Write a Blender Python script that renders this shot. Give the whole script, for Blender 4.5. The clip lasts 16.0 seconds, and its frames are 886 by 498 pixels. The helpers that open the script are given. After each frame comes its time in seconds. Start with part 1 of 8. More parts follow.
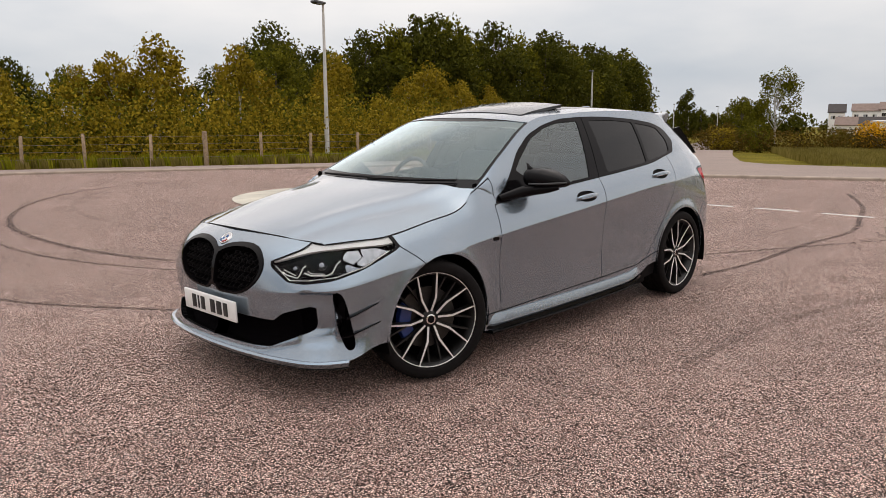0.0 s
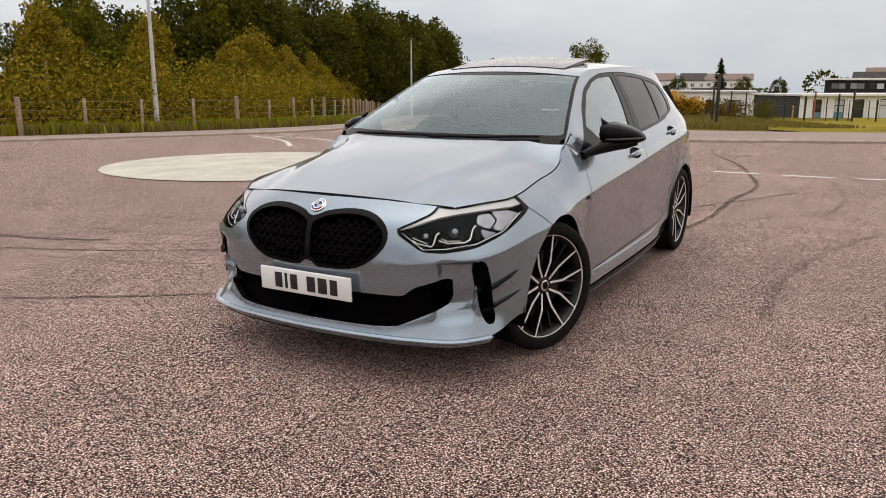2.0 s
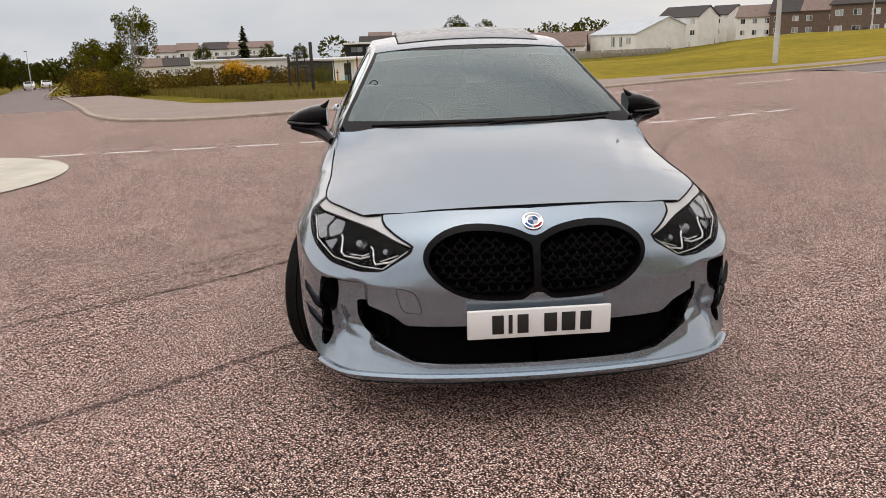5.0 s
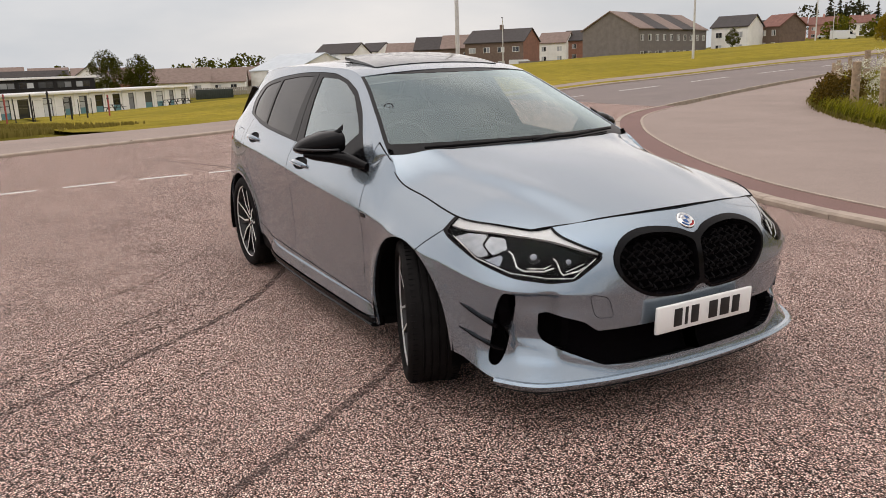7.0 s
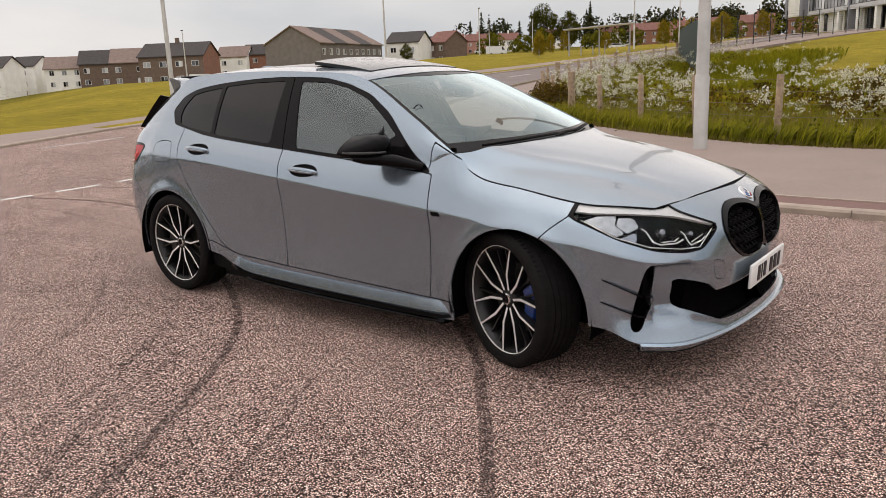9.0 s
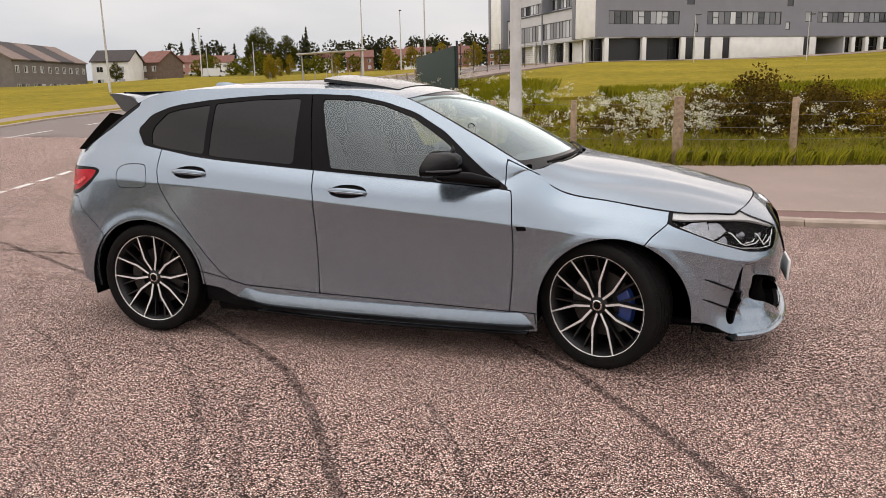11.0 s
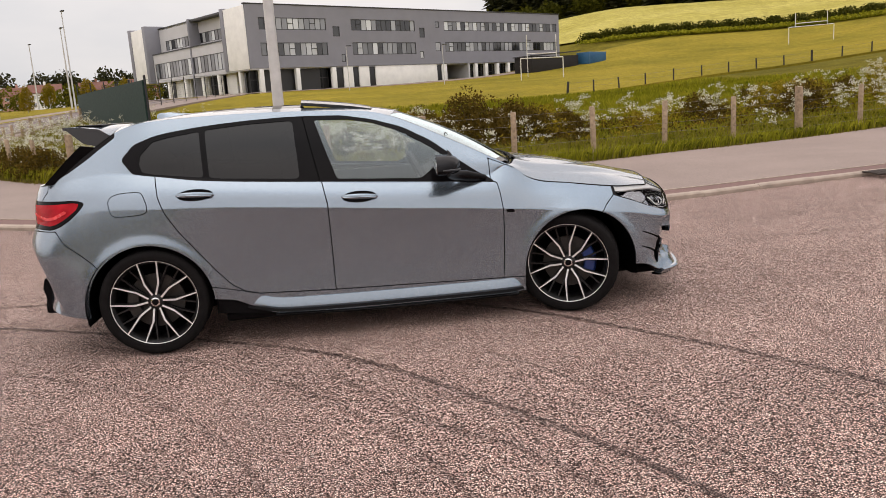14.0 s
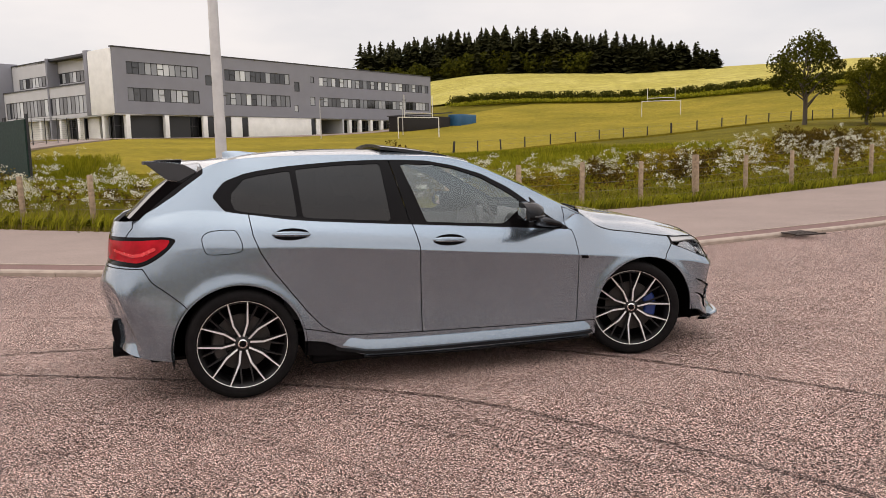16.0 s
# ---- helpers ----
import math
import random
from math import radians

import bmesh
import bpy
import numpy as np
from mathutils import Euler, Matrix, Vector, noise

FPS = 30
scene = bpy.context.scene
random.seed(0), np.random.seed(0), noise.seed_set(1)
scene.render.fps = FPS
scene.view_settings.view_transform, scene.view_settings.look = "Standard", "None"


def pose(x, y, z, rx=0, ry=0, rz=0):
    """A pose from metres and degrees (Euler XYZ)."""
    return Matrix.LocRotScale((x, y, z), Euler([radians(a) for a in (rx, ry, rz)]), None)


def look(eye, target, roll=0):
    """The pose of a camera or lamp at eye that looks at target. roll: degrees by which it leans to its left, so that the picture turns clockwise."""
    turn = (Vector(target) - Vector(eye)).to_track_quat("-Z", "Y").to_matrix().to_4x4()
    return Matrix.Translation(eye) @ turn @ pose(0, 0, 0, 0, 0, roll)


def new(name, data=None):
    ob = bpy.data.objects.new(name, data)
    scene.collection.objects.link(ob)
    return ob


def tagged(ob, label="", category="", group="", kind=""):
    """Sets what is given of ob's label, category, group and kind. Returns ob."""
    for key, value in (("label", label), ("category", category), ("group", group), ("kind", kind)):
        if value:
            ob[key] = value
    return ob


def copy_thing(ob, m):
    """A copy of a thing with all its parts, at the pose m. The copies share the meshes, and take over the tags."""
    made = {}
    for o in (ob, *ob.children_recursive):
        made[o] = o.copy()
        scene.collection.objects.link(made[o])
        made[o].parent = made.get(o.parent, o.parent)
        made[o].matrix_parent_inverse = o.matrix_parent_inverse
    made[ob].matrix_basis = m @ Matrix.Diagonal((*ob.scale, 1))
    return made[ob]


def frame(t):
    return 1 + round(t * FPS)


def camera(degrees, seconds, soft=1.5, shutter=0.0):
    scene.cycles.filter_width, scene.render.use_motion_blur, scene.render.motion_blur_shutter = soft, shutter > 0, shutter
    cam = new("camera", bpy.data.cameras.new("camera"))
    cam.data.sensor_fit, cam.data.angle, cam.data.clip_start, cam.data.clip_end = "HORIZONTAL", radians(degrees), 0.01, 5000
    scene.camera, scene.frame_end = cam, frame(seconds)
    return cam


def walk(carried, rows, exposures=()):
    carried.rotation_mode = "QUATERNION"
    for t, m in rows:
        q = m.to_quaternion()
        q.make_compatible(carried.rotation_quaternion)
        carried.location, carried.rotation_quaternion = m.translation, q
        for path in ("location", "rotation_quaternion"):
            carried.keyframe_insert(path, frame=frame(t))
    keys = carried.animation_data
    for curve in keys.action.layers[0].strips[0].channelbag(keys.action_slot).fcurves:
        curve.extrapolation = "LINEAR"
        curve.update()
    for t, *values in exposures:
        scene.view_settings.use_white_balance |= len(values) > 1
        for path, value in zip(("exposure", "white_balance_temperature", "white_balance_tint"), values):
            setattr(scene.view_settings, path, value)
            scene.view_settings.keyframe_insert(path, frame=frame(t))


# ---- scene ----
cam = camera(59.6, 16.0, soft=0.8)
PATH = [
    (0, (4.232, 3.678, 1.418), (2.816, 2.31, 1.069), -0.3),
    (0.5, (4.458, 3.402, 1.349), (3.005, 2.074, 0.994), -0.5),
    (1, (4.627, 3.065, 1.319), (3.111, 1.816, 0.946), -0.5),
    (1.5, (4.724, 2.659, 1.309), (3.121, 1.532, 0.909), -0.3),
    (2, (4.88, 2.232, 1.321), (3.179, 1.27, 0.895), 0.1),
    (2.5, (4.855, 1.765, 1.319), (3.071, 0.977, 0.879), 0.5),
    (3, (4.94, 1.297, 1.325), (3.087, 0.691, 0.879), 0.6),
    (3.5, (4.937, 0.87, 1.337), (3.036, 0.443, 0.886), 0.3),
    (4, (4.891, 0.435, 1.358), (2.962, 0.188, 0.891), -0.4),
    (4.5, (4.903, -0.038, 1.39), (2.963, -0.095, 0.907), -0.9),
    (4.7, (4.864, -0.231, 1.394), (2.928, -0.212, 0.895), -1.4),
    (6.8, (4.379, -2.131, 1.401), (2.633, -1.275, 0.933), -1.9),
    (7, (4.28, -2.3, 1.391), (2.572, -1.366, 0.93), -2.0),
    (7.5, (4.058, -2.709, 1.393), (2.457, -1.599, 0.941), -2.2),
    (8, (3.818, -3.095, 1.39), (2.336, -1.828, 0.945), -2.4),
    (8.5, (3.5, -3.421, 1.398), (2.149, -2.017, 0.947), -2.5),
    (8.7, (3.394, -3.564, 1.395), (2.099, -2.11, 0.941), -2.5),
    (10.8, (1.801, -4.54, 1.434), (1.163, -2.692, 1.011), -1.1),
    (11, (1.668, -4.607, 1.424), (1.079, -2.743, 1.005), -1.2),
    (11.5, (1.292, -4.691, 1.418), (0.829, -2.791, 1.001), -1.7),
    (12, (0.964, -4.753, 1.431), (0.627, -2.827, 1.009), -2.6),
    (12.5, (0.668, -4.9, 1.439), (0.473, -2.956, 1.012), -3.4),
    (13, (0.426, -5.167, 1.431), (0.382, -3.212, 1.01), -4.0),
    (13.5, (0.117, -5.399, 1.426), (0.231, -3.444, 1.02), -4.1),
    (14, (-0.161, -5.645, 1.43), (0.09, -3.697, 1.049), -3.8),
    (14.5, (-0.458, -5.776, 1.433), (-0.1, -3.84, 1.085), -3.1),
    (15, (-0.844, -5.759, 1.442), (-0.4, -3.834, 1.133), -2.4),
    (15.5, (-1.153, -5.592, 1.453), (-0.638, -3.68, 1.177), -1.8),
    (16, (-1.558, -5.457, 1.433), (-0.953, -3.567, 1.179), -1.3),
]
walk(cam, [(t, look(eye, target, roll)) for t, eye, target, roll in PATH], [(0, 0.23, 7600, 22), (8.5, 0.23, 7600, 22), (11, 0.37, 7600, 23), (16, 0.36, 7600, 24)])

# ---------------------------------------------------------------- sky and sun
SUN_ELEVATION, SUN_AZIMUTH = 80.0, 172.0
world = bpy.data.worlds.new("overcast_sky")
scene.world = world
world.use_nodes = True
wn, wl = world.node_tree.nodes, world.node_tree.links
wn.clear()
w_out = wn.new("ShaderNodeOutputWorld")
w_bg = wn.new("ShaderNodeBackground")
w_sky = wn.new("ShaderNodeTexSky")
w_sky.sky_type, w_sky.sun_disc = "NISHITA", False
w_sky.sun_elevation, w_sky.sun_rotation = radians(SUN_ELEVATION), radians(90 - SUN_AZIMUTH)
w_sky.air_density, w_sky.dust_density, w_sky.ozone_density = 1.0, 3.0, 1.0
w_coord = wn.new("ShaderNodeTexCoord")
w_map = wn.new("ShaderNodeMapping")
w_map.inputs["Scale"].default_value = (1.0, 1.0, 3.2)
w_noise = wn.new("ShaderNodeTexNoise")
w_noise.inputs["Scale"].default_value, w_noise.inputs["Detail"].default_value = 1.6, 6.0
w_ramp = wn.new("ShaderNodeValToRGB")
w_ramp.color_ramp.elements[0].position, w_ramp.color_ramp.elements[0].color = 0.30, (4.2, 5.5, 6.6, 1)
w_ramp.color_ramp.elements[1].position, w_ramp.color_ramp.elements[1].color = 0.70, (8.2, 9.2, 9.6, 1)
w_mix = wn.new("ShaderNodeMix")
w_mix.data_type = "RGBA"
w_mix.inputs["Factor"].default_value = 0.86
wl.new(w_coord.outputs["Generated"], w_map.inputs["Vector"])
wl.new(w_map.outputs["Vector"], w_noise.inputs["Vector"])
wl.new(w_noise.outputs["Fac"], w_ramp.inputs["Fac"])
wl.new(w_sky.outputs["Color"], w_mix.inputs["A"])
wl.new(w_ramp.outputs["Color"], w_mix.inputs["B"])
w_sep = wn.new("ShaderNodeSeparateXYZ")
w_rise = wn.new("ShaderNodeValToRGB")  # an overcast sky is brighter towards the zenith
w_rise.color_ramp.elements[0].position, w_rise.color_ramp.elements[0].color = 0.05, (1.06, 1.06, 1.06, 1)
w_rise.color_ramp.elements[1].position, w_rise.color_ramp.elements[1].color = 1.0, (2.2, 2.32, 2.34, 1)
w_mid = w_rise.color_ramp.elements.new(0.68)
w_mid.color = (1.06, 1.06, 1.06, 1)
w_gain = wn.new("ShaderNodeMix")
w_gain.data_type, w_gain.blend_type = "RGBA", "MULTIPLY"
w_gain.inputs["Factor"].default_value = 1.0
wl.new(w_coord.outputs["Generated"], w_sep.inputs["Vector"])
wl.new(w_sep.outputs["Z"], w_rise.inputs["Fac"])
wl.new(w_mix.outputs["Result"], w_gain.inputs["A"])
wl.new(w_rise.outputs["Color"], w_gain.inputs["B"])
w_side = wn.new("ShaderNodeMapRange")  # and a little duller to the north, away from the sun
w_side.inputs["From Min"].default_value, w_side.inputs["From Max"].default_value = -0.6, 1.0
w_side.inputs["To Min"].default_value, w_side.inputs["To Max"].default_value = 1.05, 0.86
w_dull = wn.new("ShaderNodeVectorMath")
w_dull.operation = "SCALE"
wl.new(w_sep.outputs["Y"], w_side.inputs["Value"])
wl.new(w_gain.outputs["Result"], w_dull.inputs["Vector"])
wl.new(w_side.outputs["Result"], w_dull.inputs["Scale"])
wl.new(w_dull.outputs["Vector"], w_bg.inputs["Color"])
wl.new(w_bg.outputs["Background"], w_out.inputs["Surface"])
w_bg.inputs["Strength"].default_value = 0.092
sun = new("sun", bpy.data.lights.new("sun", "SUN"))
sun.data.energy, sun.data.angle, sun.data.color = 0.9, radians(165), (1.0, 0.95, 0.88)
sun.matrix_basis = look((0, 0, 0), [-math.cos(radians(SUN_ELEVATION)) * math.cos(radians(SUN_AZIMUTH)),
                                     -math.cos(radians(SUN_ELEVATION)) * math.sin(radians(SUN_AZIMUTH)), -math.sin(radians(SUN_ELEVATION))])

# ---------------------------------------------------------------- mesh tools
def mesh_from(name, V, F, mats=(), N=None, smooth=True):
    """A mesh from arrays of corners and faces, smooth by its own or the given normals."""
    me = bpy.data.meshes.new(name)
    me.from_pydata(np.asarray(V, float).tolist(), [], [list(map(int, f)) for f in F])
    for m in mats:
        me.materials.append(m)
    me.polygons.foreach_set("use_smooth", [smooth] * len(me.polygons))
    if N is not None:
        me.normals_split_custom_set_from_vertices(np.asarray(N, float).tolist())
    me.update()
    return me


def part(name, me, material=None, parent=None, label="", m=None):
    """Links a mesh or bmesh as one object, under a thing or a part if given."""
    if isinstance(me, bmesh.types.BMesh):
        data = bpy.data.meshes.new(name)
        me.to_mesh(data)
        me.free()
        me = data
    if material and not me.materials:
        me.materials.append(material)
    ob = new(name, me)
    if parent:
        ob.parent = parent
    if m is not None:
        ob.matrix_basis = m
    if label:
        tagged(ob, label)
    return ob


def thing(name, label, category, m=None, group="", kind="", mesh=None):
    ob = new(name, mesh)
    if m is not None:
        ob.matrix_basis = m
    return tagged(ob, label, category, group, kind)


def shade(bm, angle=40):
    for f in bm.faces:
        f.smooth = True
    for e in bm.edges:
        if len(e.link_faces) == 2 and e.calc_face_angle(0) > radians(angle):
            e.smooth = False
    return bm


def box(sx, sy, sz, at=(0, 0, 0), bevel=0.0, bm=None, seg=2, rot=None):
    """A box with its middle at a place, bevelled; added to bm if given."""
    one = bmesh.new()
    bmesh.ops.create_cube(one, size=1)
    bmesh.ops.scale(one, vec=(sx, sy, sz), verts=one.verts)
    if bevel:
        bmesh.ops.bevel(one, geom=one.edges[:], offset=bevel, segments=seg, affect="EDGES", profile=0.5)
    if rot is not None:
        bmesh.ops.transform(one, matrix=rot, verts=one.verts)
    bmesh.ops.translate(one, vec=at, verts=one.verts)
    shade(one, 50)
    return merged(bm, one)


def merged(bm, one):
    if bm is None:
        return one
    data = bpy.data.meshes.new("tmp")
    one.to_mesh(data)
    one.free()
    bm.from_mesh(data)
    bpy.data.meshes.remove(data)
    return bm


def tube(points, radius, sides=8, bm=None, caps=True):
    """A round bar along points; radius may be a list, one for each point."""
    pts = [Vector(p) for p in points]
    rad = radius if isinstance(radius, (list, tuple)) else [radius] * len(pts)
    one = bmesh.new()
    rings = []
    for i, p in enumerate(pts):
        d = (pts[min(i + 1, len(pts) - 1)] - pts[max(i - 1, 0)]).normalized()
        a = d.orthogonal().normalized() if i == 0 else (rings[-1][1] - d * rings[-1][1].dot(d)).normalized()
        b = d.cross(a)
        ring = [one.verts.new(p + (a * math.cos(2 * math.pi * k / sides) + b * math.sin(2 * math.pi * k / sides)) * rad[i]) for k in range(sides)]
        rings.append((ring, a))
    for (r0, _), (r1, _) in zip(rings, rings[1:]):
        for k in range(sides):
            one.faces.new((r0[k], r0[(k + 1) % sides], r1[(k + 1) % sides], r1[k]))
    if caps:
        one.faces.new(list(reversed(rings[0][0])))
        one.faces.new(rings[-1][0])
    bmesh.ops.recalc_face_normals(one, faces=one.faces)
    shade(one, 50)
    return merged(bm, one)


def lathe(profile, sides=48, axis="Y", bm=None, closed=False, caps=True):
    """Turns a profile of (radius, along) round an axis."""
    one = bmesh.new()
    rings = []
    for r, h in profile:
        ring = []
        for k in range(sides):
            a = 2 * math.pi * k / sides
            c, s = r * math.cos(a), r * math.sin(a)
            ring.append(one.verts.new((c, h, s) if axis == "Y" else (c, s, h)))
        rings.append(ring)
    pairs = list(zip(rings, rings[1:])) + ([(rings[-1], rings[0])] if closed else [])
    for r0, r1 in pairs:
        for k in range(sides):
            one.faces.new((r0[k], r0[(k + 1) % sides], r1[(k + 1) % sides], r1[k]))
    if not closed and caps:
        for ring in (rings[0], rings[-1]):
            if (ring[0].co - ring[sides // 2].co).length > 1e-4:
                one.faces.new(ring)
    bmesh.ops.remove_doubles(one, verts=one.verts, dist=1e-6)
    bmesh.ops.recalc_face_normals(one, faces=one.faces)
    shade(one, 35)
    return merged(bm, one)


def prism(outline, depth, bevel=0.0, bm=None, m=None):
    """A flat outline in x, z given depth along y (from 0 to depth)."""
    one = bmesh.new()
    f = one.faces.new([one.verts.new((x, 0, z)) for x, z in outline])
    out = bmesh.ops.extrude_face_region(one, geom=[f])
    bmesh.ops.translate(one, vec=(0, depth, 0), verts=[v for v in out["geom"] if isinstance(v, bmesh.types.BMVert)])
    bmesh.ops.recalc_face_normals(one, faces=one.faces)
    if bevel:
        bmesh.ops.bevel(one, geom=one.edges[:], offset=bevel, segments=2, affect="EDGES")
    if m is not None:
        bmesh.ops.transform(one, matrix=m, verts=one.verts)
    shade(one, 40)
    return merged(bm, one)


def spline(knots, n=0, at=None):
    """Smooth curve through knots (rows of any width), by chord length: n even samples, or at given places 0..1."""
    P = np.asarray(knots, float)
    d = np.sqrt(np.linalg.norm(np.diff(P, axis=0), axis=1)) + 1e-9
    t = np.r_[0, np.cumsum(d)]
    t /= t[-1]
    return hermite(t, P, np.linspace(0, 1, n) if at is None else np.asarray(at, float))


def hermite(t, P, s):
    """Cubic through P at t with limited slopes (no overshoot), at s."""
    t, P = np.asarray(t, float), np.asarray(P, float)
    flat = P.ndim == 1
    P = P[:, None] if flat else P
    h, dP = np.diff(t)[:, None], np.diff(P, axis=0) / np.diff(t)[:, None]
    M = np.empty_like(P)
    M[1:-1] = (dP[:-1] * h[1:] + dP[1:] * h[:-1]) / (h[1:] + h[:-1])
    M[0], M[-1] = (3 * dP[0] - M[1]) / 2 if len(P) > 2 else dP[0], (3 * dP[-1] - M[-2]) / 2 if len(P) > 2 else dP[-1]
    i = np.clip(np.searchsorted(t, s, side="right") - 1, 0, len(t) - 2)
    u = ((s - t[i]) / (t[i + 1] - t[i]))[:, None]
    hh = h[i]
    out = (2 * u**3 - 3 * u**2 + 1) * P[i] + (u**3 - 2 * u**2 + u) * hh * M[i] + (3 * u**2 - 2 * u**3) * P[i + 1] + (u**3 - u**2) * hh * M[i + 1]
    return out[:, 0] if flat else out


def grid_faces(n, m):
    """Triangles of an n by m grid of corners."""
    i = np.arange(n * m).reshape(n, m)
    a, b, c, d = i[:-1, :-1].ravel(), i[1:, :-1].ravel(), i[1:, 1:].ravel(), i[:-1, 1:].ravel()
    return np.r_[np.c_[a, b, c], np.c_[a, c, d]]


def normals_of(V, F):
    """Smooth normals at the corners."""
    n = np.cross(V[F[:, 1]] - V[F[:, 0]], V[F[:, 2]] - V[F[:, 0]])
    out = np.zeros_like(V)
    for k in range(3):
        np.add.at(out, F[:, k], n)
    return out / (np.linalg.norm(out, axis=1, keepdims=True) + 1e-12)


def clip(V, F, f):
    """The part of a mesh of triangles where f < 0, cut cleanly along f = 0. V may carry further columns."""
    f = np.where(np.abs(f) < 1e-7, 1e-7, f)
    ins = f < 0
    k = ins[F].sum(1)
    tris, made, extra = [F[k == 3]], {}, []
    base = len(V)

    def cut(a, b):
        key = (a, b) if a < b else (b, a)
        if key not in made:
            u = f[a] / (f[a] - f[b])
            made[key] = base + len(extra)
            extra.append(V[a] + (V[b] - V[a]) * u)
        return made[key]

    new_tris = []
    for tri in F[(k == 1) | (k == 2)].tolist():
        one = sum(ins[v] for v in tri) == 1
        i = [bool(ins[v]) == one for v in tri].index(True)
        tri = tri[i:] + tri[:i]
        a, b, c = tri
        ab, ac = cut(a, b), cut(a, c)
        if one:
            new_tris.append((a, ab, ac))
        else:
            new_tris += [(ab, b, c), (ab, c, ac)]
    V2 = np.r_[V, np.array(extra).reshape(-1, V.shape[1])]
    F2 = np.r_[F[k == 3], np.array(new_tris, int).reshape(-1, 3)]
    used, inv = np.unique(F2, return_inverse=True)
    return V2[used], inv.reshape(-1, 3)


def outside(poly, P):
    """Signed distance of points to a closed outline: negative within."""
    A = np.asarray(poly, float)
    B = np.roll(A, -1, axis=0)
    best, inside = np.full(len(P), 1e9), np.zeros(len(P), bool)
    for a, b in zip(A, B):
        e = b - a
        w = P - a
        t = np.clip((w @ e) / (e @ e + 1e-12), 0, 1)
        best = np.minimum(best, np.hypot(*(w - t[:, None] * e).T))
        cross = (a[1] > P[:, 1]) != (b[1] > P[:, 1])
        with np.errstate(divide="ignore", invalid="ignore"):
            inside ^= cross & (P[:, 0] < e[0] * (P[:, 1] - a[1]) / (e[1] if e[1] else 1e-12) + a[0])
    return np.where(inside, -best, best)


def rounded(poly, times=2, keep=0.25):
    """Cuts the corners of a closed outline smooth."""
    P = np.asarray(poly, float)
    for _ in range(times):
        Q = np.roll(P, -1, axis=0)
        P = np.stack([P * (1 - keep) + Q * keep, P * keep + Q * (1 - keep)], 1).reshape(-1, P.shape[1])
    return P


def border(F):
    """The directed border edges of a mesh of triangles."""
    e = np.r_[F[:, [0, 1]], F[:, [1, 2]], F[:, [2, 0]]]
    have = set(map(tuple, e.tolist()))
    return [(a, b) for a, b in e.tolist() if (b, a) not in have]

# ---------------------------------------------------------------- materials
class Nodes:
    """Shorthand for a node material."""

    def __init__(self, name):
        self.mat = bpy.data.materials.new(name)
        self.mat.use_nodes = True
        self.tree = self.mat.node_tree
        self.bsdf = self.tree.nodes["Principled BSDF"]
        self.coord = self.tree.nodes.new("ShaderNodeTexCoord")

    def add(self, kind, **inputs):
        n = self.tree.nodes.new(kind)
        for k, v in inputs.items():
            self.put(n, k.replace("_", " "), v)
        return n

    def put(self, n, key, v):
        sock = n.inputs[int(key)] if key.isdigit() else n.inputs[key]
        if isinstance(v, bpy.types.NodeSocket):
            self.tree.links.new(v, sock)
        else:
            sock.default_value = v

    def set(self, **inputs):
        for k, v in inputs.items():
            self.put(self.bsdf, k.replace("_", " "), v)
        return self

    def noise(self, scale, detail=3.0, rough=0.5, vec=None, dist=0.0):
        n = self.add("ShaderNodeTexNoise", Scale=scale, Detail=detail, Roughness=rough, Distortion=dist)
        self.put(n, "Vector", vec or self.coord.outputs["Object"])
        return n.outputs["Fac"]

    def voronoi(self, scale, out="Color", feature="F1", vec=None, rnd=1.0):
        n = self.add("ShaderNodeTexVoronoi", Scale=scale, Randomness=rnd)
        n.feature = feature
        self.put(n, "Vector", vec or self.coord.outputs["Object"])
        return n.outputs[out]

    def stretch(self, sx, sy, sz, rz=0.0, vec=None):
        n = self.add("ShaderNodeMapping")
        n.inputs["Scale"].default_value, n.inputs["Rotation"].default_value = (sx, sy, sz), (0, 0, rz)
        self.put(n, "Vector", vec or self.coord.outputs["Object"])
        return n.outputs["Vector"]

    def ramp(self, fac, *stops):
        n = self.add("ShaderNodeValToRGB", Fac=fac)
        el = n.color_ramp.elements
        while len(el) < len(stops):
            el.new(0.5)
        for e, (p, c) in zip(el, stops):
            e.position = p
            e.color = (*c, 1) if isinstance(c, tuple) else (c, c, c, 1)
        return n.outputs["Color"]

    def mix(self, fac, a, b, kind="MIX"):
        n = self.add("ShaderNodeMix")
        n.data_type, n.blend_type = "RGBA", kind
        for key, v in (("Factor", fac), ("A", a), ("B", b)):
            if key == "Factor":
                sock = n.inputs[0]
            else:
                sock = [s for s in n.inputs if s.name == key and s.type == "RGBA"][0]
            if isinstance(v, bpy.types.NodeSocket):
                self.tree.links.new(v, sock)
            else:
                sock.default_value = v if key == "Factor" else ((*v, 1) if len(v) == 3 else v)
        return [s for s in n.outputs if s.type == "RGBA"][0]

    def math(self, op, a, b=0.0):
        n = self.tree.nodes.new("ShaderNodeMath")
        n.operation = op
        self.put(n, "0", a)
        self.put(n, "1", b)
        return n.outputs[0]

    def bump(self, height, strength=0.3, distance=0.01):
        n = self.add("ShaderNodeBump", Strength=strength, Distance=distance, Height=height)
        self.put(self.bsdf, "Normal", n.outputs["Normal"])
        return self

    def random(self):
        return self.add("ShaderNodeObjectInfo").outputs["Random"]

    def island(self):
        return self.add("ShaderNodeNewGeometry").outputs["Random Per Island"]


